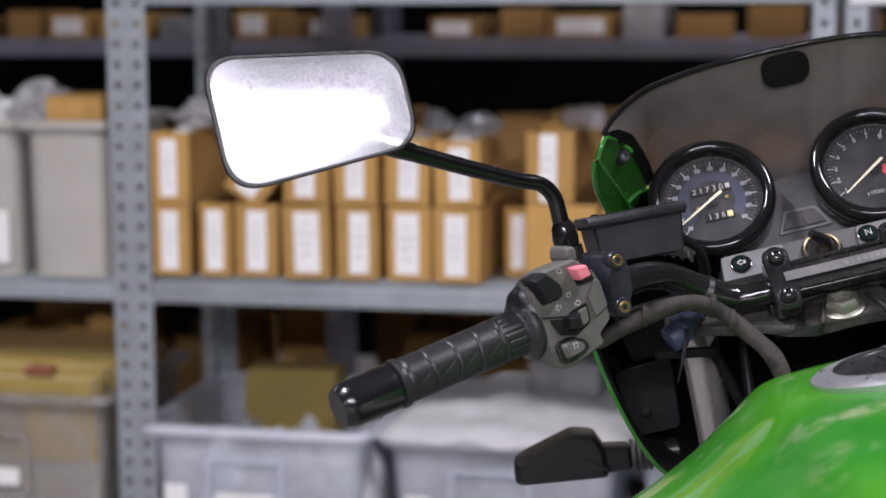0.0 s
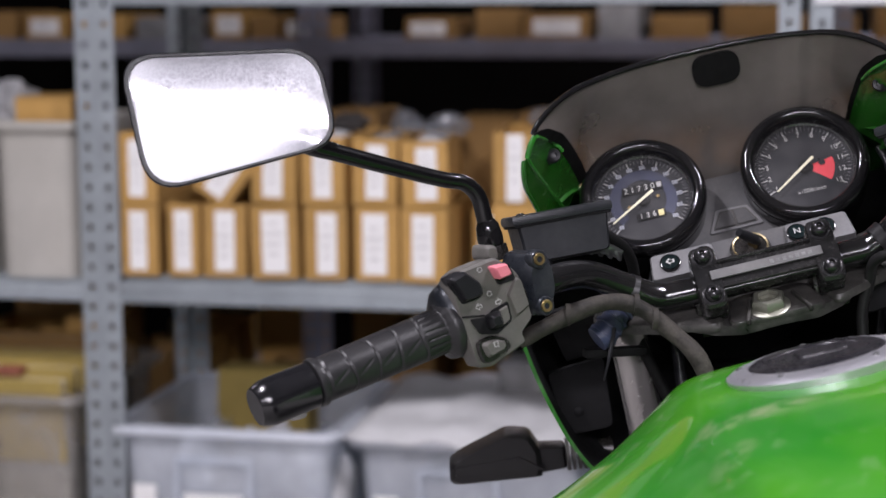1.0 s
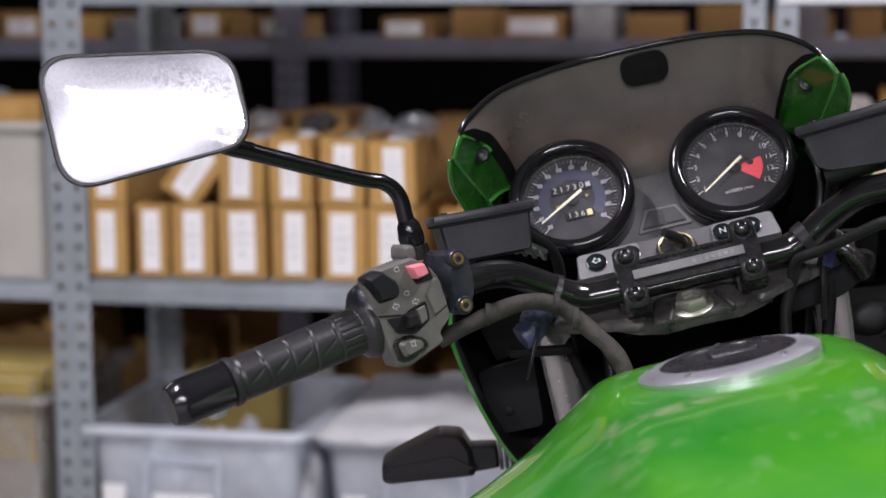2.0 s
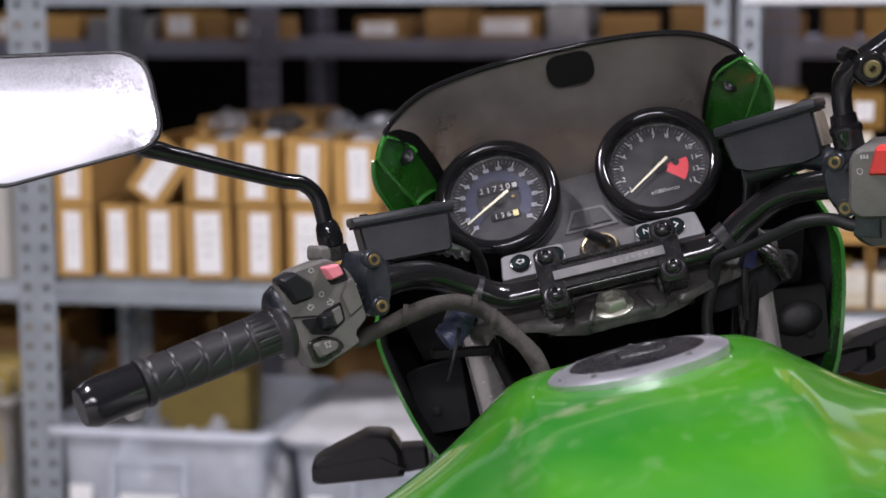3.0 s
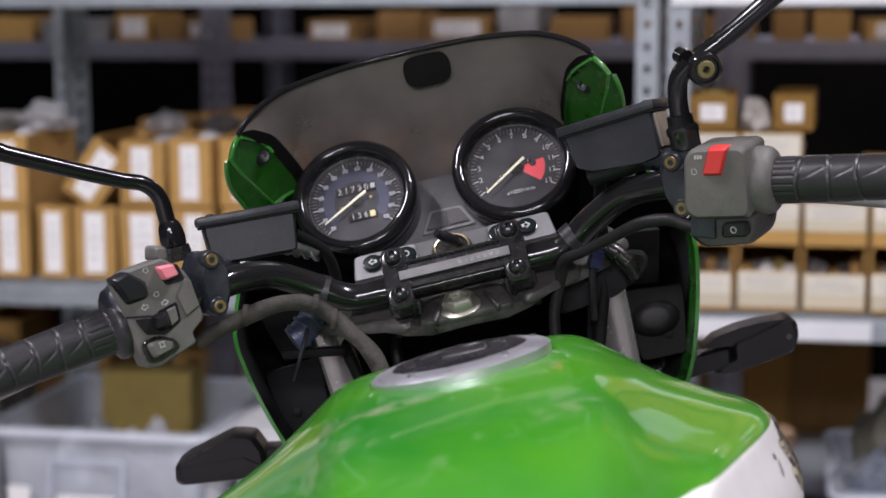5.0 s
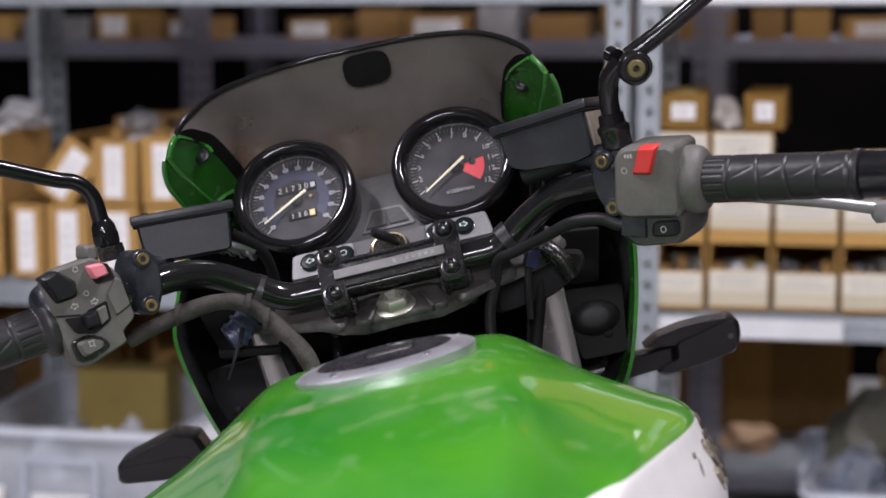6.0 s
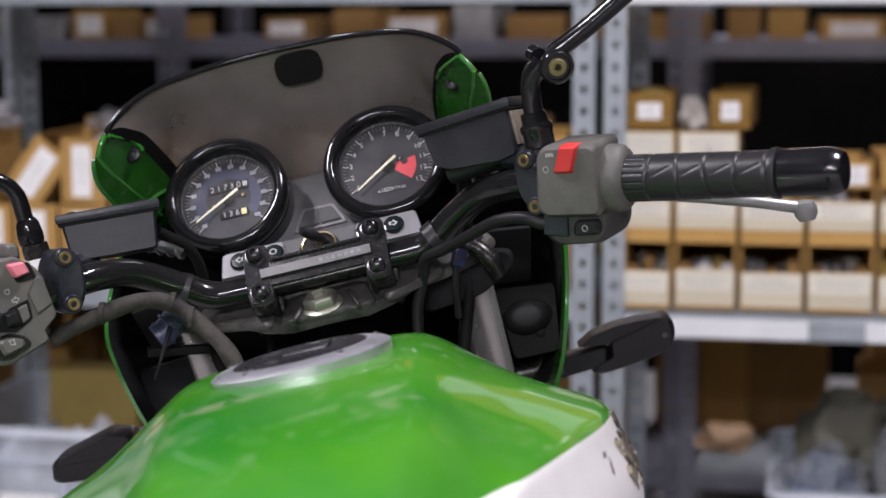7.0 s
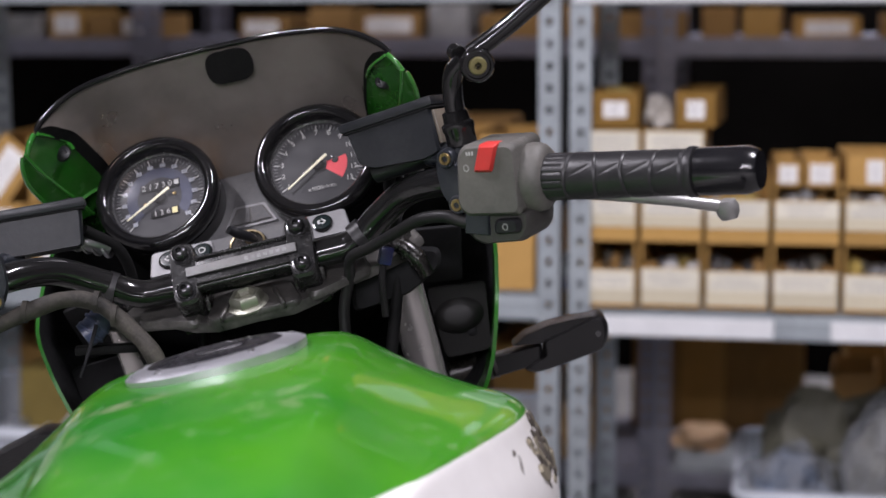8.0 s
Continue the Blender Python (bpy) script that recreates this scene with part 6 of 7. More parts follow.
# half fairing, turned a little with the steering
FT = pose(-0.001, 0.115, 0.1185) @ pose(0, 0, 0, 0, 0, -2.9) @ pose(0, 0, 0, 0, 0.86) @ Matrix.Scale(1.02, 4) @ pose(0, -0.109, -0.1155)


def fp(name, bm, material, parent=None, label="", smooth=40.0):
    bm.transform(FT)
    return bp(name, bm, material, parent, label, smooth)


RIM = [(0.000, 0.185, 0.045), (0.060, 0.180, 0.060), (0.105, 0.170, 0.075), (0.125, 0.152, 0.080), (0.142, 0.130, 0.072), (0.154, 0.116, 0.062),
       (0.168, 0.122, 0.040), (0.184, 0.114, 0.010), (0.1930, 0.098, -0.022), (0.1900, 0.092, -0.050), (0.1840, 0.090, -0.078), (0.1765, 0.090, -0.105), (0.1690, 0.092, -0.126), (0.1550, 0.096, -0.150), (0.125, 0.102, -0.168), (0.070, 0.108, -0.178), (0.000, 0.110, -0.180)]
right = [Vector(p) for p in curve_points(RIM, 3)]
loop = right + [Vector((-p.x, p.y, p.z)) for p in right[-2:0:-1]]
for p in loop:
    p.x += 0.002 * min(1.0, max(0.0, (0.06 - p.z) / 0.08))
nose = Vector((0, 0.36, -0.02))
cowl = bmesh.new()
NR = 9


def cowl_ring(scale, off):
    out = []
    for p in loop:
        a = scale * math.pi / 2
        q = Vector((p.x * math.cos(a), p.y + (nose.y - p.y) * math.sin(a) * 0.92, nose.z + (p.z - nose.z) * math.cos(a)))
        c = Vector((0, q.y, nose.z))
        v = q - c
        out.append(c + v * (1 - off / max(v.length, 0.02)))
    return out


outer = [[cowl.verts.new(q) for q in cowl_ring(0.86 * k / NR, 0.0)] for k in range(NR + 1)]
inner = [[cowl.verts.new(q) for q in cowl_ring(0.86 * k / NR, 0.0032)] for k in range(NR + 1)]
nl = len(loop)
for rows, is_in in ((outer, 0), (inner, 1)):
    for j, (a, b) in enumerate(zip(rows, rows[1:])):
        for k in range(nl):
            f = cowl.faces.new((a[k], a[(k + 1) % nl], b[(k + 1) % nl], b[k]))
            f.material_index = 1 if is_in and not ((j < 1 and a[k].co.x > 0) or (a[k].co.z > 0.035 and j < 4)) else 0
for k in range(nl):
    cowl.faces.new((outer[0][k], outer[0][(k + 1) % nl], inner[0][(k + 1) % nl], inner[0][k]))
    cowl.faces.new((outer[-1][k], outer[-1][(k + 1) % nl], inner[-1][(k + 1) % nl], inner[-1][k]))
fairing = fp("half_fairing", cowl, [COWL_GREEN, DEEP_BLACK], None, "glossy green half fairing, black inside")
bp("headlight_shell", lathe([(0, 0.0), (0.05, 0.004), (0.078, 0.022), (0.09, 0.05), (0.094, 0.085), (0.09, 0.09), (0, 0.105)], 36, axes((0, 0.235, -0.035), (1, 0, 0), (0, 0, 1), (0, 1, 0))), DEEP_BLACK)
for s in (-1, 1):
    pan = fp("fairing_panel", prism(rounded([(s * 0.128, -0.058), (s * 0.178, -0.062), (s * 0.171, -0.119), (s * 0.132, -0.119)][::s], 0.006, 4), -0.125, -0.121, axes((0, 0, 0), (1, 0, 0), (0, 0, 1), (0, -1, 0)), None, 0.001), PANEL if s > 0 else DEEP_BLACK, fairing, "black inner panel")
    if s > 0:
        swell = lathe([(0.0, 0.008), (0.010, 0.0095), (0.017, 0.007), (0.021, 0.001)], 28, axes((s * 0.150, 0.1215, -0.085), (1, 0, 0), (0, 0.2, 1), (0, -1, 0.2)) @ Matrix.Diagonal((1.0, 0.72, 1, 1)), None, False)
        fp("panel_swell", swell, PANEL, pan)
    fp("panel_screw", lathe([(0, 0), (0.004, 0), (0.004, 0.002), (0.0025, 0.003), (0, 0.003)], 14, axes((s * 0.158, 0.1205, -0.100), (1, 0, 0), (0, 0, 1), (0, -1, 0))), DEEP_BLACK, pan)
    fp("fairing_bracket", box(0.060, 0.006, 0.05, pose(s * 0.135, 0.116, -0.030, 20, s * 8, s * 10), 0.003, 2), DEEP_BLACK, fairing)
    EYE_S = axes((s * 0.1345, 0.1090, 0.1155), (1, 0, 0), (0, 0.3, 1), (-s * 0.45, -0.85, 0.2))
    fp("screen_screw", lathe([(0, -0.002), (0.0064, -0.002), (0.0064, 0.002), (0.0050, 0.0042), (0.0022, 0.0048), (0.0020, 0.003), (0, 0.003)], 20, EYE_S), BLACK_PLASTIC, fairing, "black screen screw")
    # ear: a plate beside the screen, stepped along a diagonal fold to a flange below
    inner_e = [(0.1425, 0.0820, 0.1362), (0.1343, 0.1000, 0.1297), (0.1275, 0.1165, 0.1220), (0.1200, 0.1400, 0.0995), (0.1165, 0.1600, 0.0820)]
    outer_e = [(0.1445, 0.0790, 0.1368), (0.1495, 0.0760, 0.1300), (0.1535, 0.0760, 0.1215), (0.1470, 0.1120, 0.0935), (0.1360, 0.1580, 0.0600)]
    flange_in = [(0.1535, 0.0700, 0.1228), (0.1490, 0.0800, 0.1085), (0.1435, 0.0960, 0.0940), (0.1380, 0.1160, 0.0790), (0.1310, 0.1420, 0.0600)]
    flange_out = [(0.1565, 0.0715, 0.1205), (0.1592, 0.0730, 0.1110), (0.1600, 0.0790, 0.0990), (0.1575, 0.0920, 0.0860), (0.1500, 0.1250, 0.0550)]
    if s > 0:
        inner_e = inner_e[:1] + [(x - 0.0060, y - 0.003, z) for x, y, z in inner_e[1:]]
    for ename, ca, cb, swell_y, etext in (("fairing_ear", inner_e, outer_e, 0.002, "glossy green fairing ear"), ("ear_flange", flange_in, flange_out, -0.0015, "stepped green flange of the ear")):
        ear = bmesh.new()
        grid = []
        for a_, b_ in zip(curve_points(ca, 6), curve_points(cb, 6)):
            grid.append([])
            for k in range(9):
                q = a_.lerp(b_, k / 8)
                grid[-1].append(ear.verts.new((s * q.x, q.y + swell_y * math.sin(math.pi * k / 8), q.z)))
        for r0, r1 in zip(grid, grid[1:]):
            for k in range(8):
                ear.faces.new((r0[k], r1[k], r1[k + 1], r0[k + 1]))
        bmesh.ops.solidify(ear, geom=ear.faces[:], thickness=0.0028)
        fp(ename, ear, COWL_GREEN, fairing, etext)
    fp("ear_lip", tube([(s * x, y - 0.001, z) for x, y, z in outer_e[:3]], 0.0024, 10, 5), COWL_GREEN, fairing)
    fp("ear_lip", tube([(s * x, y - 0.001, z) for x, y, z in inner_e[:3]], 0.0016, 10, 5), COWL_GREEN, fairing)
    fp("ear_lip", tube([(s * x, y, z) for x, y, z in flange_in], 0.0016, 10, 5), COWL_GREEN, fairing)
    fp("ear_lip", tube([(s * x, y, z) for x, y, z in flange_out], 0.0020, 10, 5), COWL_GREEN, fairing)
    boss = bmesh.new()
    tube([tuple(EYE_S @ Vector((0.0092 * math.cos(a), 0.0092 * math.sin(a), 0.0005))) for a in np.linspace(0.15, 2.6, 9)], 0.0016, 8, 3, boss)
    fp("screw_boss", boss, COWL_GREEN, fairing)

# smoked screen
TOPC = [(0.0, 0.130, 0.1722), (0.036, 0.1275, 0.1718), (0.060, 0.122, 0.1707), (0.085, 0.115, 0.1680), (0.105, 0.1075, 0.1643), (0.122, 0.100, 0.1576), (0.134, 0.094, 0.1500), (0.141, 0.090, 0.1440), (0.1455, 0.087, 0.1380)]
BOTC = [(0.0, 0.170, 0.058), (0.050, 0.169, 0.065), (0.090, 0.167, 0.073), (0.1165, 0.162, 0.082), (0.1195, 0.141, 0.099), (0.1275, 0.1165, 0.122), (0.1343, 0.100, 0.1297), (0.1420, 0.089, 0.1350), (0.1455, 0.087, 0.1378)]
tp, bt = curve_points(TOPC, 4), curve_points(BOTC, 4)
tp = [Vector((-p.x, p.y, p.z)) for p in tp[:0:-1]] + tp
bt = [Vector((-p.x, p.y, p.z)) for p in bt[:0:-1]] + bt
scr = bmesh.new()
rows = []
for a, b in zip(tp, bt):
    col = []
    for k in range(9):
        t = k / 8
        q = a.lerp(b, t)
        q.y += 0.003 * math.sin(math.pi * t) * min(1.0, (a - b).length / 0.08)
        col.append(q)
    rows.append(col)
for off in (0.0, 0.0025):
    vs = [[scr.verts.new(q + Vector((0, off, 0))) for q in col] for col in rows]
    for c0, c1 in zip(vs, vs[1:]):
        for k in range(8):
            scr.faces.new((c0[k], c1[k], c1[k + 1], c0[k + 1]))
screen = fp("windscreen", scr, SMOKE, fairing, "smoked translucent windscreen")
fp("screen_edge", tube([tuple(p) for p in tp], 0.0024, 10, 2), GLOSS_BLACK, screen, "black screen edging")
for s in (-1, 1):
    band = bmesh.new()
    e = [Vector((s * p[0], p[1] - 0.0030, p[2])) for p in curve_points(BOTC[3:], 5)]
    for off in (0.0, 0.0010):
        va = [band.verts.new(p + Vector((-s * 0.0070 * min(1.0, 0.25 + (len(e) - 1 - k) / 9), -off, 0.0066 * min(1.0, 0.25 + (len(e) - 1 - k) / 9)))) for k, p in enumerate(e)]
        vb = [band.verts.new(p + Vector((s * 0.001, -off, -0.001))) for p in e]
        for k in range(len(e) - 1):
            band.faces.new((va[k], va[k + 1], vb[k + 1], vb[k]))
    fp("screen_band", band, VOID_BLACK, screen, "black border on the screen")
fp("screen_emblem", prism(rounded([(-0.0195, -0.0140), (0.0195, -0.0140), (0.0195, 0.0140), (-0.0195, 0.0140)], 0.013, 8), 0.0, 0.002, axes((0.0112, 0.1345, 0.1547), (1, 0, 0), Vector((0, -0.33, 0.944)), Vector((0, -0.944, -0.33)))), VOID_BLACK, screen, "oval black emblem patch")

# indicators
for s in (-1, 1):
    base = Vector((-0.172, 0.180, -0.1465) if s < 0 else (0.158, 0.180, -0.1475))
    I = Matrix.Translation(base) @ (pose(0, 0, 0, 0, 0, 0) if s > 0 else Matrix.Diagonal((-1, 1, 1, 1))) @ pose(0, 0, 0, 0, -3.5 if s > 0 else -7, 0)
    stalk = bp("indicator", tube([tuple(I @ Vector((-0.030, 0, 0))), tuple(I @ Vector((0.000, 0, 0)))], 0.0115, 18, 2), SATIN_BLACK, None, "black plastic turn indicator on a ribbed rubber stalk")
    for k in range(4):
        bp("stalk_rib", lathe([(0.0105, -0.0018), (0.0145, -0.0014), (0.0145, 0.0014), (0.0105, 0.0018)], 18, I @ axes((-0.005 + 0.005 * k, 0, 0), (0, 1, 0), (0, 0, 1), (1, 0, 0))), HOUSING_DARK, stalk)
    J = I @ axes((0, 0, 0), (1, 0, 0), (0, 0, 1), (0, -1, 0)) if s < 0 else axes((0, 0.180, 0), (1, 0, 0), (0, 0, 1), (0, -1, 0))
    if s < 0:
        arm = [(0.012, -0.010), (0.050, -0.013), (0.050, 0.013), (0.012, 0.010)]
        body = [(0.034, -0.0135), (0.110, -0.0125), (0.1155, -0.009), (0.1145, 0.0060), (0.105, 0.0120), (0.062, 0.0285), (0.042, 0.0250), (0.034, 0.010)]
        upper_s, screw_at = [(0.030, -0.006), (0.112, -0.004), (0.112, 0.004), (0.052, 0.008)], (0.1035, 0.0)
    else:
        arm = [(0.164, -0.1590), (0.2092, -0.1564), (0.2121, -0.1395), (0.164, -0.1408)]
        body = [(0.1915, -0.1570), (0.2019, -0.1622), (0.2276, -0.1602), (0.2639, -0.1552), (0.2709, -0.1425), (0.2717, -0.1299), (0.2661, -0.1239), (0.2343, -0.1311), (0.2133, -0.1352), (0.2120, -0.1500)]
        upper_s, screw_at = [(0.1860, -0.1346), (0.2134, -0.1385), (0.2345, -0.1335), (0.2680, -0.1255), (0.2416, -0.1230), (0.2214, -0.1232), (0.2005, -0.1266)], (0.2615, -0.1400)
    bp("stalk_arm", prism(rounded(arm, 0.003, 3), -0.012, 0.012, J, None, 0.003), INDICATOR, stalk)
    outline_b = rounded(body, 0.004, 3)
    mid_b = sum(outline_b, Vector((0, 0))) / len(outline_b)
    bp("indicator_body", prism(outline_b, -0.014, 0.020, J, None, 0.005), INDICATOR, stalk, "black indicator shell")
    bp("indicator_lens", prism([mid_b + (q - mid_b) * 0.96 for q in outline_b], -0.0165, -0.0135, J, None, 0.001), ORANGE, stalk, "amber indicator lens")
    bp("shell_ridge", prism(rounded(upper_s, 0.002, 3), -0.010 if s > 0 else 0.014, 0.0215 if s < 0 else 0.016, J, None, 0.003), INDICATOR, stalk)
    bp("shell_screw", lathe([(0, 0.019), (0.0026, 0.019), (0.0026, 0.0212), (0, 0.0212)], 12, J @ pose(*screw_at, 0)), BOLT, stalk)

# fuel tank: lofted sections
STN = [  # y, half width, top, crease x, crease z, shoulder z, belly z
    (-0.028, 0.066, -0.078, 0.050, -0.086, -0.112, -0.170),
    (-0.045, 0.125, -0.056, 0.078, -0.066, -0.116, -0.200),
    (-0.080, 0.172, -0.039, 0.092, -0.050, -0.117, -0.225),
    (-0.120, 0.193, -0.031, 0.096, -0.042, -0.116, -0.240),
    (-0.170, 0.199, -0.028, 0.096, -0.038, -0.112, -0.250),
    (-0.230, 0.190, -0.027, 0.095, -0.038, -0.106, -0.255),
    (-0.300, 0.166, -0.029, 0.092, -0.041, -0.099, -0.258),
    (-0.380, 0.136, -0.037, 0.087, -0.050, -0.094, -0.260),
    (-0.460, 0.110, -0.055, 0.076, -0.070, -0.106, -0.262),
    (-0.520, 0.086, -0.086, 0.060, -0.100, -0.135, -0.265),
]
SEC = []
for p1, p2, p3 in zip(*(curve_points([(a[0], a[k], a[k + 1]) for a in STN], 7) for k in (1, 3, 5))):
    y, w, zt, cx_, cz_, sh, be_ = *p1, *p2[1:], *p3[1:]
    u, dz = w - cx_, cz_ - sh
    halfp = [(0.0, zt), (cx_ * 0.45, zt - 0.0012), (cx_ * 0.80, zt + 0.36 * (cz_ - zt)), (cx_ * 0.98, cz_), (cx_ + u * 0.17, cz_ - dz * 0.19), (cx_ + u * 0.45, cz_ - dz * 0.47), (cx_ + u * 0.76, cz_ - dz * 0.71), (w - 0.003, sh + 0.010),
             (w + 0.003, sh - 0.006), (w + 0.012, sh - 0.045), (w * 0.99, (sh + be_) / 2 - 0.03), (w * 0.78, be_)]
    pts = [Vector((p.x, p.y)) for p in (Vector(q) for q in [tuple(v)[:2] for v in curve_points([(a, b, 0) for a, b in halfp], 4)])]
    SEC.append((y, pts))
tank = bmesh.new()
cols = []
for y, pts in SEC:
    full = [Vector((-p.x - 0.18 * max(0.0, p.x - 0.10), p.y)) for p in pts[:0:-1]] + pts
    cols.append([tank.verts.new((p.x, y, p.y)) for p in full])
nf = len(cols[0])
for j, (a, b) in enumerate(zip(cols, cols[1:])):
    for k in range(nf - 1):
        f = tank.faces.new((a[k], a[k + 1], b[k + 1], b[k]))
for c in (cols[0], cols[-1]):
    tank.faces.new(c)
tank.transform(pose(-0.009, -0.17, -0.027) @ pose(0, 0, 0, 0, 1.5) @ pose(0, 0.17, 0.027))
# paint split along a straight line under the shoulder
SPLIT = Vector((0, 0.122, 1)).normalized()
bmesh.ops.bisect_plane(tank, geom=tank.verts[:] + tank.edges[:] + tank.faces[:], plane_co=(0, -0.190, -0.1092), plane_no=SPLIT)
for f in tank.faces:
    f.material_index = 1 if SPLIT.dot(f.calc_center_median() - Vector((0, -0.190, -0.1092))) < 0 else 0
# chipped patch of bare metal on the flank
tank.normal_update()
rnd = random.Random(4)
spots = sorted((v for v in tank.verts if v.co.x > 0.15 and -0.222 < v.co.y < -0.160 and -0.158 < v.co.z < -0.120), key=lambda v: (v.co.y, v.co.z))
chip, pit, scratches = bmesh.new(), bmesh.new(), []
for k in range(66):
    v = rnd.choice(spots)
    nn = v.normal if v.normal.x > 0 else -v.normal
    q = v.co + Vector((0, rnd.uniform(-0.007, 0.007), rnd.uniform(-0.007, 0.007)))
    size = rnd.uniform(0.35, 0.95)
    lathe([(0.0, 0.0011), (0.0035 * size, 0.0010), (0.0075 * size, 0.0005), (0.0085 * size, -0.002)], 7, axes(q, nn.orthogonal(), nn.cross(nn.orthogonal()), nn) @ Matrix.Diagonal((rnd.uniform(0.4, 1.2), rnd.uniform(0.5, 1.5), 1, 1)) @ pose(0, 0, 0, 0, 0, rnd.random() * 90), chip if k % 3 else pit, False)
for a, b in (((0.1750, -0.2500, -0.1160), (0.1772, -0.2600, -0.1320)), ((0.1790, -0.2370, -0.1180), (0.1818, -0.2480, -0.1400)), ((0.1735, -0.2560, -0.1150), (0.1742, -0.2570, -0.1180)), ((0.1830, -0.2230, -0.1240), (0.1850, -0.2290, -0.1380))):
    a, b = Vector(a), Vector(b)
    scratch = bmesh.new()
    tube([tuple(a), tuple(a.lerp(b, 0.35) + Vector((0.0004, 0.002, 0))), tuple(a.lerp(b, 0.7) + Vector((0.0004, -0.001, 0))), tuple(b)], [0.0008, 0.0017, 0.0013, 0.0006], 8, 4, scratch)
    scratches.append(scratch)
fuel_tank = bp("fuel_tank", tank, [GREEN, TANK_WHITE], None, "scratched bright green fuel tank with white lower sides", 50)
tagged(bp("bare_metal_patch", chip, BARE_CHIP, fuel_tank, "bare metal where the paint has chipped off"), kind="stuff")
tagged(bp("scratch_pit", pit, PIT_DARK, fuel_tank, "dark pits in the paint"), kind="stuff")
for scratch in scratches:
    bp("scratch", scratch, PIT_DARK, fuel_tank, "dark scratch in the white paint")
# filler cap
CP = axes((-0.0070, -0.1730, -0.0265), (1, 0, 0.0), (0, 1, -0.07), (0, 0.07, 1))
bp("filler_ring", lathe([(0.040, -0.006), (0.062, -0.006), (0.0625, 0.0000), (0.0590, 0.0022), (0.0500, 0.0045), (0.0470, 0.0042), (0.0460, 0.002)], 64, CP, None, False), CAP_RING, fuel_tank, "satin alloy filler ring")
fcap = bp("filler_cap", lathe([(0.0, 0.0), (0.0462, 0.0), (0.0462, 0.0040), (0.0440, 0.0055), (0.0330, 0.0060), (0.0320, 0.0050), (0.0, 0.0052)], 64, CP), CAP_DARK, fuel_tank, "dark dusty filler cap")
bp("lock_flap", prism(rounded([(-0.017, -0.012), (0.017, -0.012), (0.017, 0.012), (-0.017, 0.012)], 0.003, 3), 0.004, 0.0072, CP @ pose(0.004, 0.004, 0), None, 0.001), CAP_DARK, fcap)
for k in range(5):
    a = 2 * math.pi * k / 5 + 0.3
    bp("filler_screw", lathe([(0, 0.005), (0.0024, 0.005), (0.0024, 0.0078), (0.0012, 0.0082), (0, 0.0082)], 12, CP @ pose(0.0535 * math.cos(a), 0.0535 * math.sin(a), -0.0036)), ALLOY, fuel_tank)
# the rest of the machine, below the view
AX = Vector((0, 0.360, -0.735))
fw = bp("front_wheel", lathe([(0.200, -0.030), (0.215, -0.042), (0.222, -0.034), (0.206, -0.018), (0.206, 0.018), (0.222, 0.034), (0.215, 0.042), (0.200, 0.030)], 48, axes(AX, (0, 1, 0), (0, 0, 1), (1, 0, 0)), None, False), ENGINE, None, "front wheel")
bp("tyre", lathe([(0.214, -0.040), (0.250, -0.055), (0.285, -0.050), (0.302, -0.025), (0.305, 0.0), (0.302, 0.025), (0.285, 0.050), (0.250, 0.055), (0.214, 0.040)], 56, axes(AX, (0, 1, 0), (0, 0, 1), (1, 0, 0)), None, False), TYRE, fw)
hub = lathe([(0, -0.09), (0.02, -0.09), (0.03, -0.05), (0.03, 0.05), (0.02, 0.09), (0, 0.09)], 20, axes(AX, (0, 1, 0), (0, 0, 1), (1, 0, 0)))
for k in range(6):
    a = 2 * math.pi * k / 6
    tube([tuple(AX + Vector((0, 0.025 * math.cos(a), 0.025 * math.sin(a)))), tuple(AX + Vector((0, 0.208 * math.cos(a), 0.208 * math.sin(a))))], 0.012, 8, 1, hub)
bp("spoked_hub", hub, ENGINE, fw)
RX = Vector((0, -1.050, -0.735))
rw = bp("rear_wheel", lathe([(0.195, -0.040), (0.212, -0.052), (0.218, -0.044), (0.200, -0.020), (0.200, 0.020), (0.218, 0.044), (0.212, 0.052), (0.195, 0.040)], 48, axes(RX, (0, 1, 0), (0, 0, 1), (1, 0, 0)), None, False), ENGINE, None, "rear wheel")
bp("tyre", lathe([(0.210, -0.050), (0.250, -0.072), (0.285, -0.064), (0.303, -0.030), (0.306, 0.0), (0.303, 0.030), (0.285, 0.064), (0.250, 0.072), (0.210, 0.050)], 56, axes(RX, (0, 1, 0), (0, 0, 1), (1, 0, 0)), None, False), TYRE, rw)
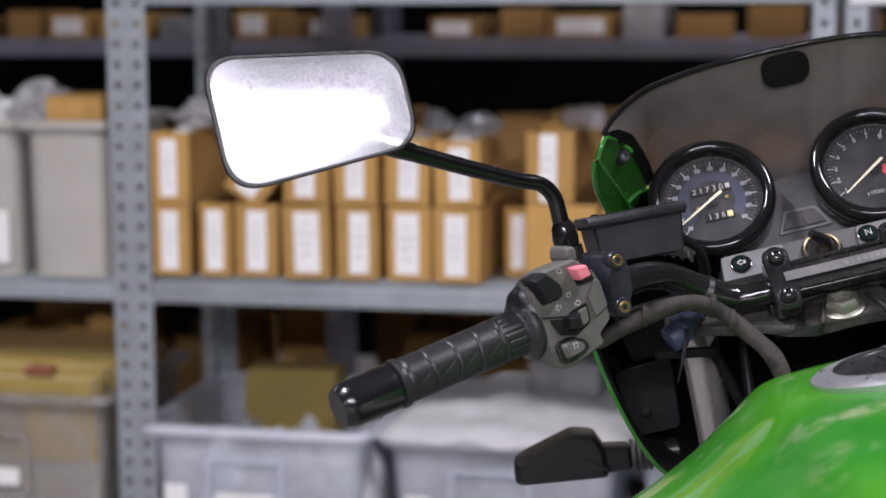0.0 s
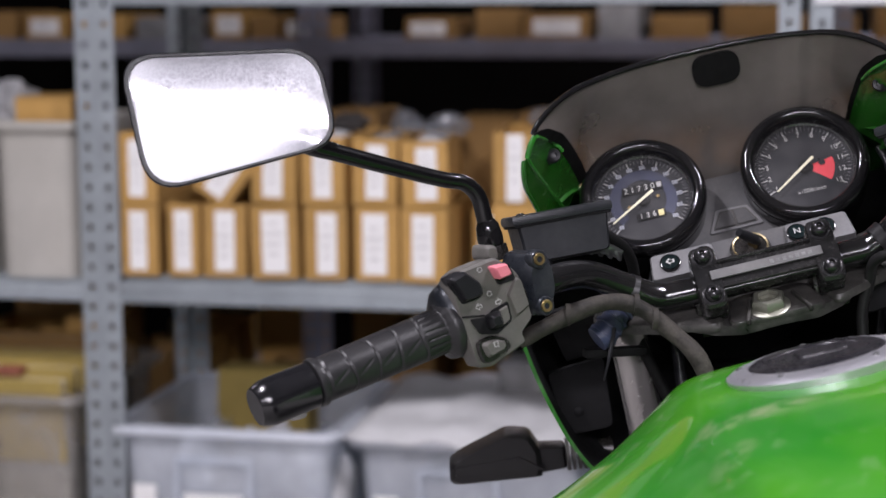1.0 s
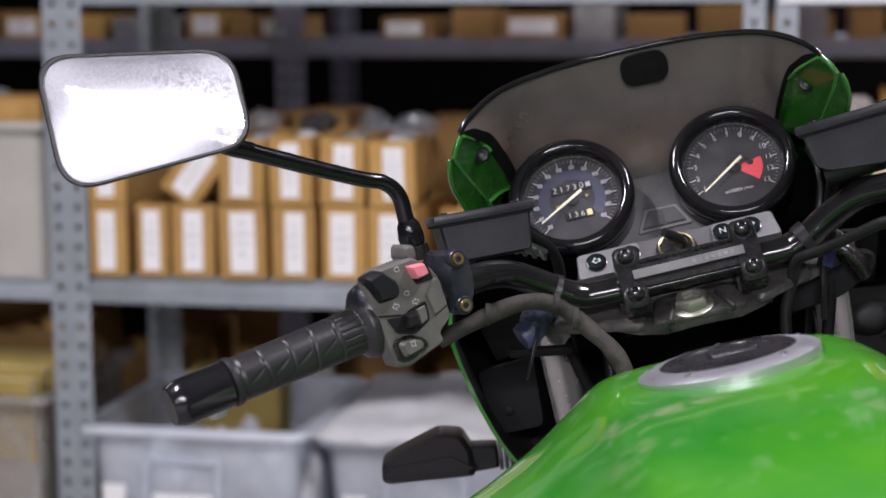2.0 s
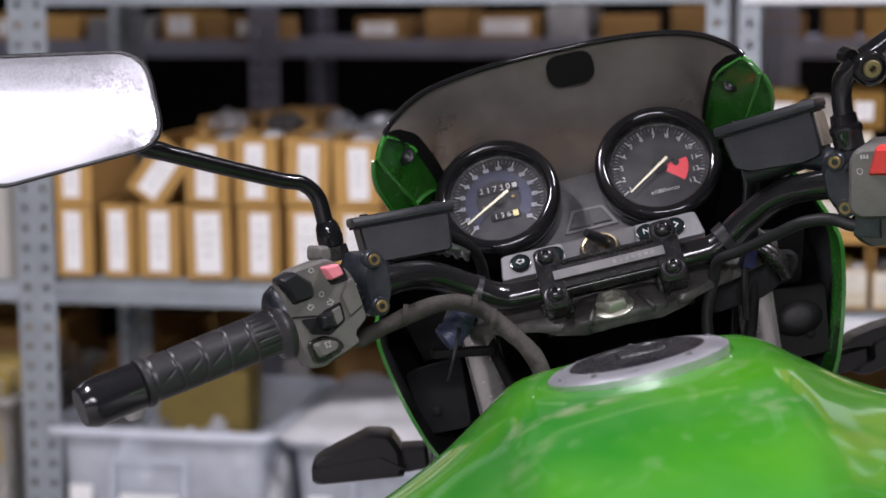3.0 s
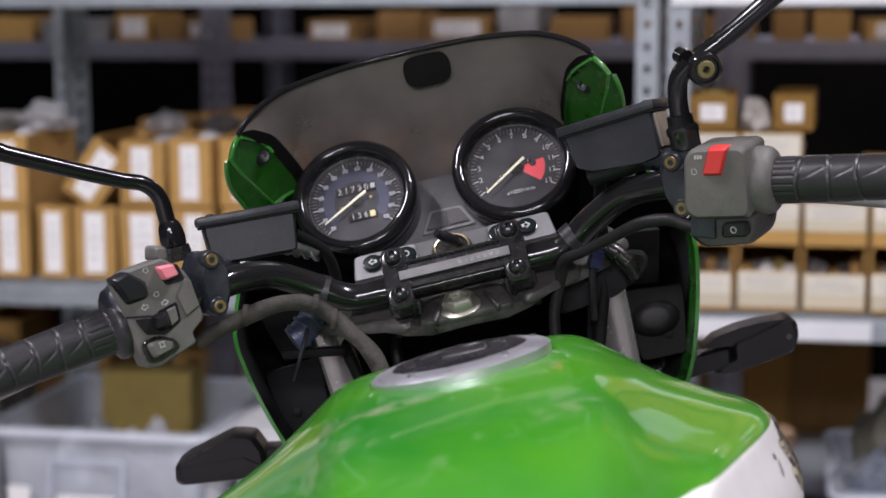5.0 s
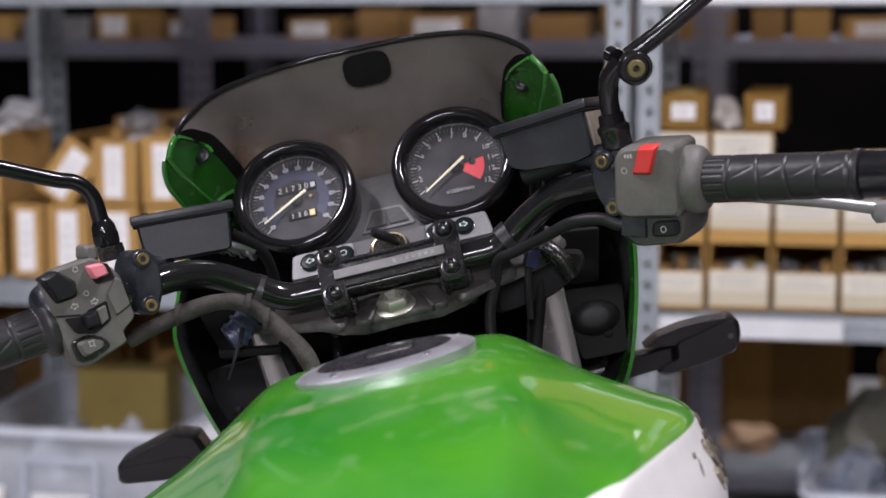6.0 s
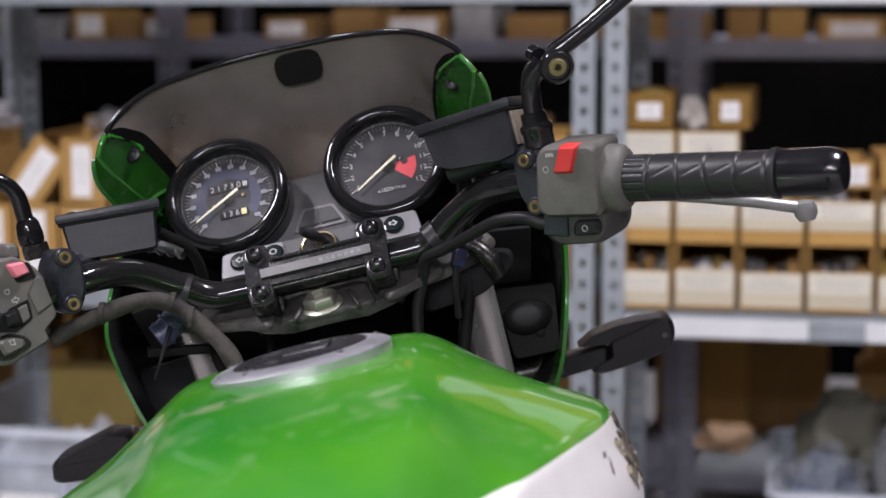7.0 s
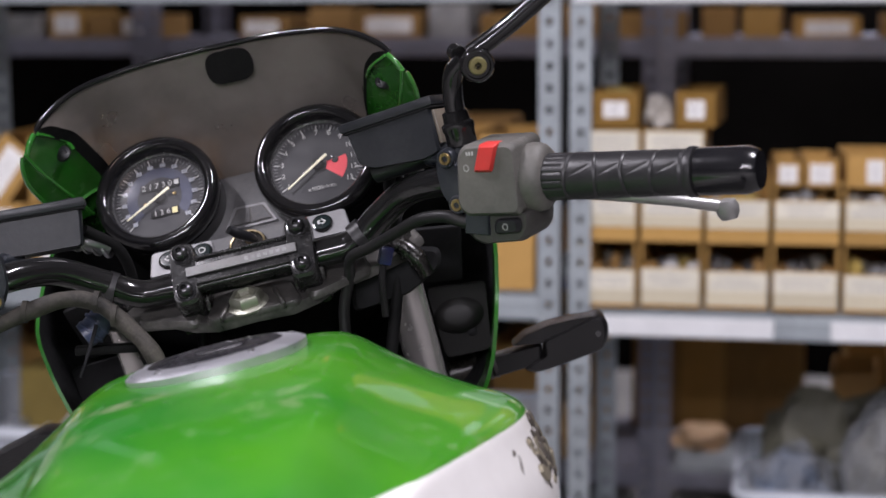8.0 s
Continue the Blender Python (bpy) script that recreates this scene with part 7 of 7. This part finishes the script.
hub = lathe([(0, -0.11), (0.02, -0.11), (0.04, -0.05), (0.04, 0.05), (0.02, 0.11), (0, 0.11)], 20, axes(RX, (0, 1, 0), (0, 0, 1), (1, 0, 0)))
for k in range(6):
    a = 2 * math.pi * k / 6
    tube([tuple(RX + Vector((0, 0.03 * math.cos(a), 0.03 * math.sin(a)))), tuple(RX + Vector((0, 0.204 * math.cos(a), 0.204 * math.sin(a))))], 0.014, 8, 1, hub)
bp("spoked_hub", hub, ENGINE, rw)
fr = tube([(0, 0.01, -0.10), (0, -0.20, -0.25), (0, -0.60, -0.32), (0, -0.80, -0.36)], 0.028, 14, 5)
for s in (-1, 1):
    tube([(s * 0.03, 0.03, -0.16), (s * 0.10, -0.05, -0.45), (s * 0.11, -0.12, -0.80), (s * 0.11, -0.60, -0.82), (s * 0.10, -0.66, -0.55), (s * 0.09, -0.62, -0.32)], 0.018, 12, 5, fr)
    tube([(s * 0.09, -0.66, -0.62), (s * 0.10, -0.88, -0.68), (s * 0.10, -1.06, -0.735)], 0.022, 12, 4, fr)
    tube([(s * 0.11, -0.62, -0.33), (s * 0.11, -0.95, -0.32), (s * 0.08, -1.20, -0.26)], 0.014, 12, 4, fr)
bp("frame", fr, SATIN_BLACK)
en = box(0.36, 0.40, 0.24, pose(0, -0.36, -0.68), 0.03, 3)
add_box(en, 0.34, 0.20, 0.24, pose(0, -0.22, -0.46, -14), 0.015, 2)
for k in range(7):
    add_box(en, 0.39, 0.24, 0.008, pose(0, -0.23 + 0.006 * k, -0.56 + 0.03 * k, -14), 0.002, 1)
bp("engine", en, ENGINE, None, "finned engine block")
bp("seat", prism(rounded([(-0.11, -0.54), (0.11, -0.54), (0.15, -0.80), (0.12, -1.22), (-0.12, -1.22), (-0.15, -0.80)], 0.05, 5), -0.31, -0.235, None, None, 0.025), SEAT, None, "black vinyl seat")
bp("side_stand", tube([(-0.12, -0.40, -0.80), (-0.19, -0.36, -0.92), (-0.262, -0.32, -0.965)], 0.014, 12, 4), SATIN_BLACK)
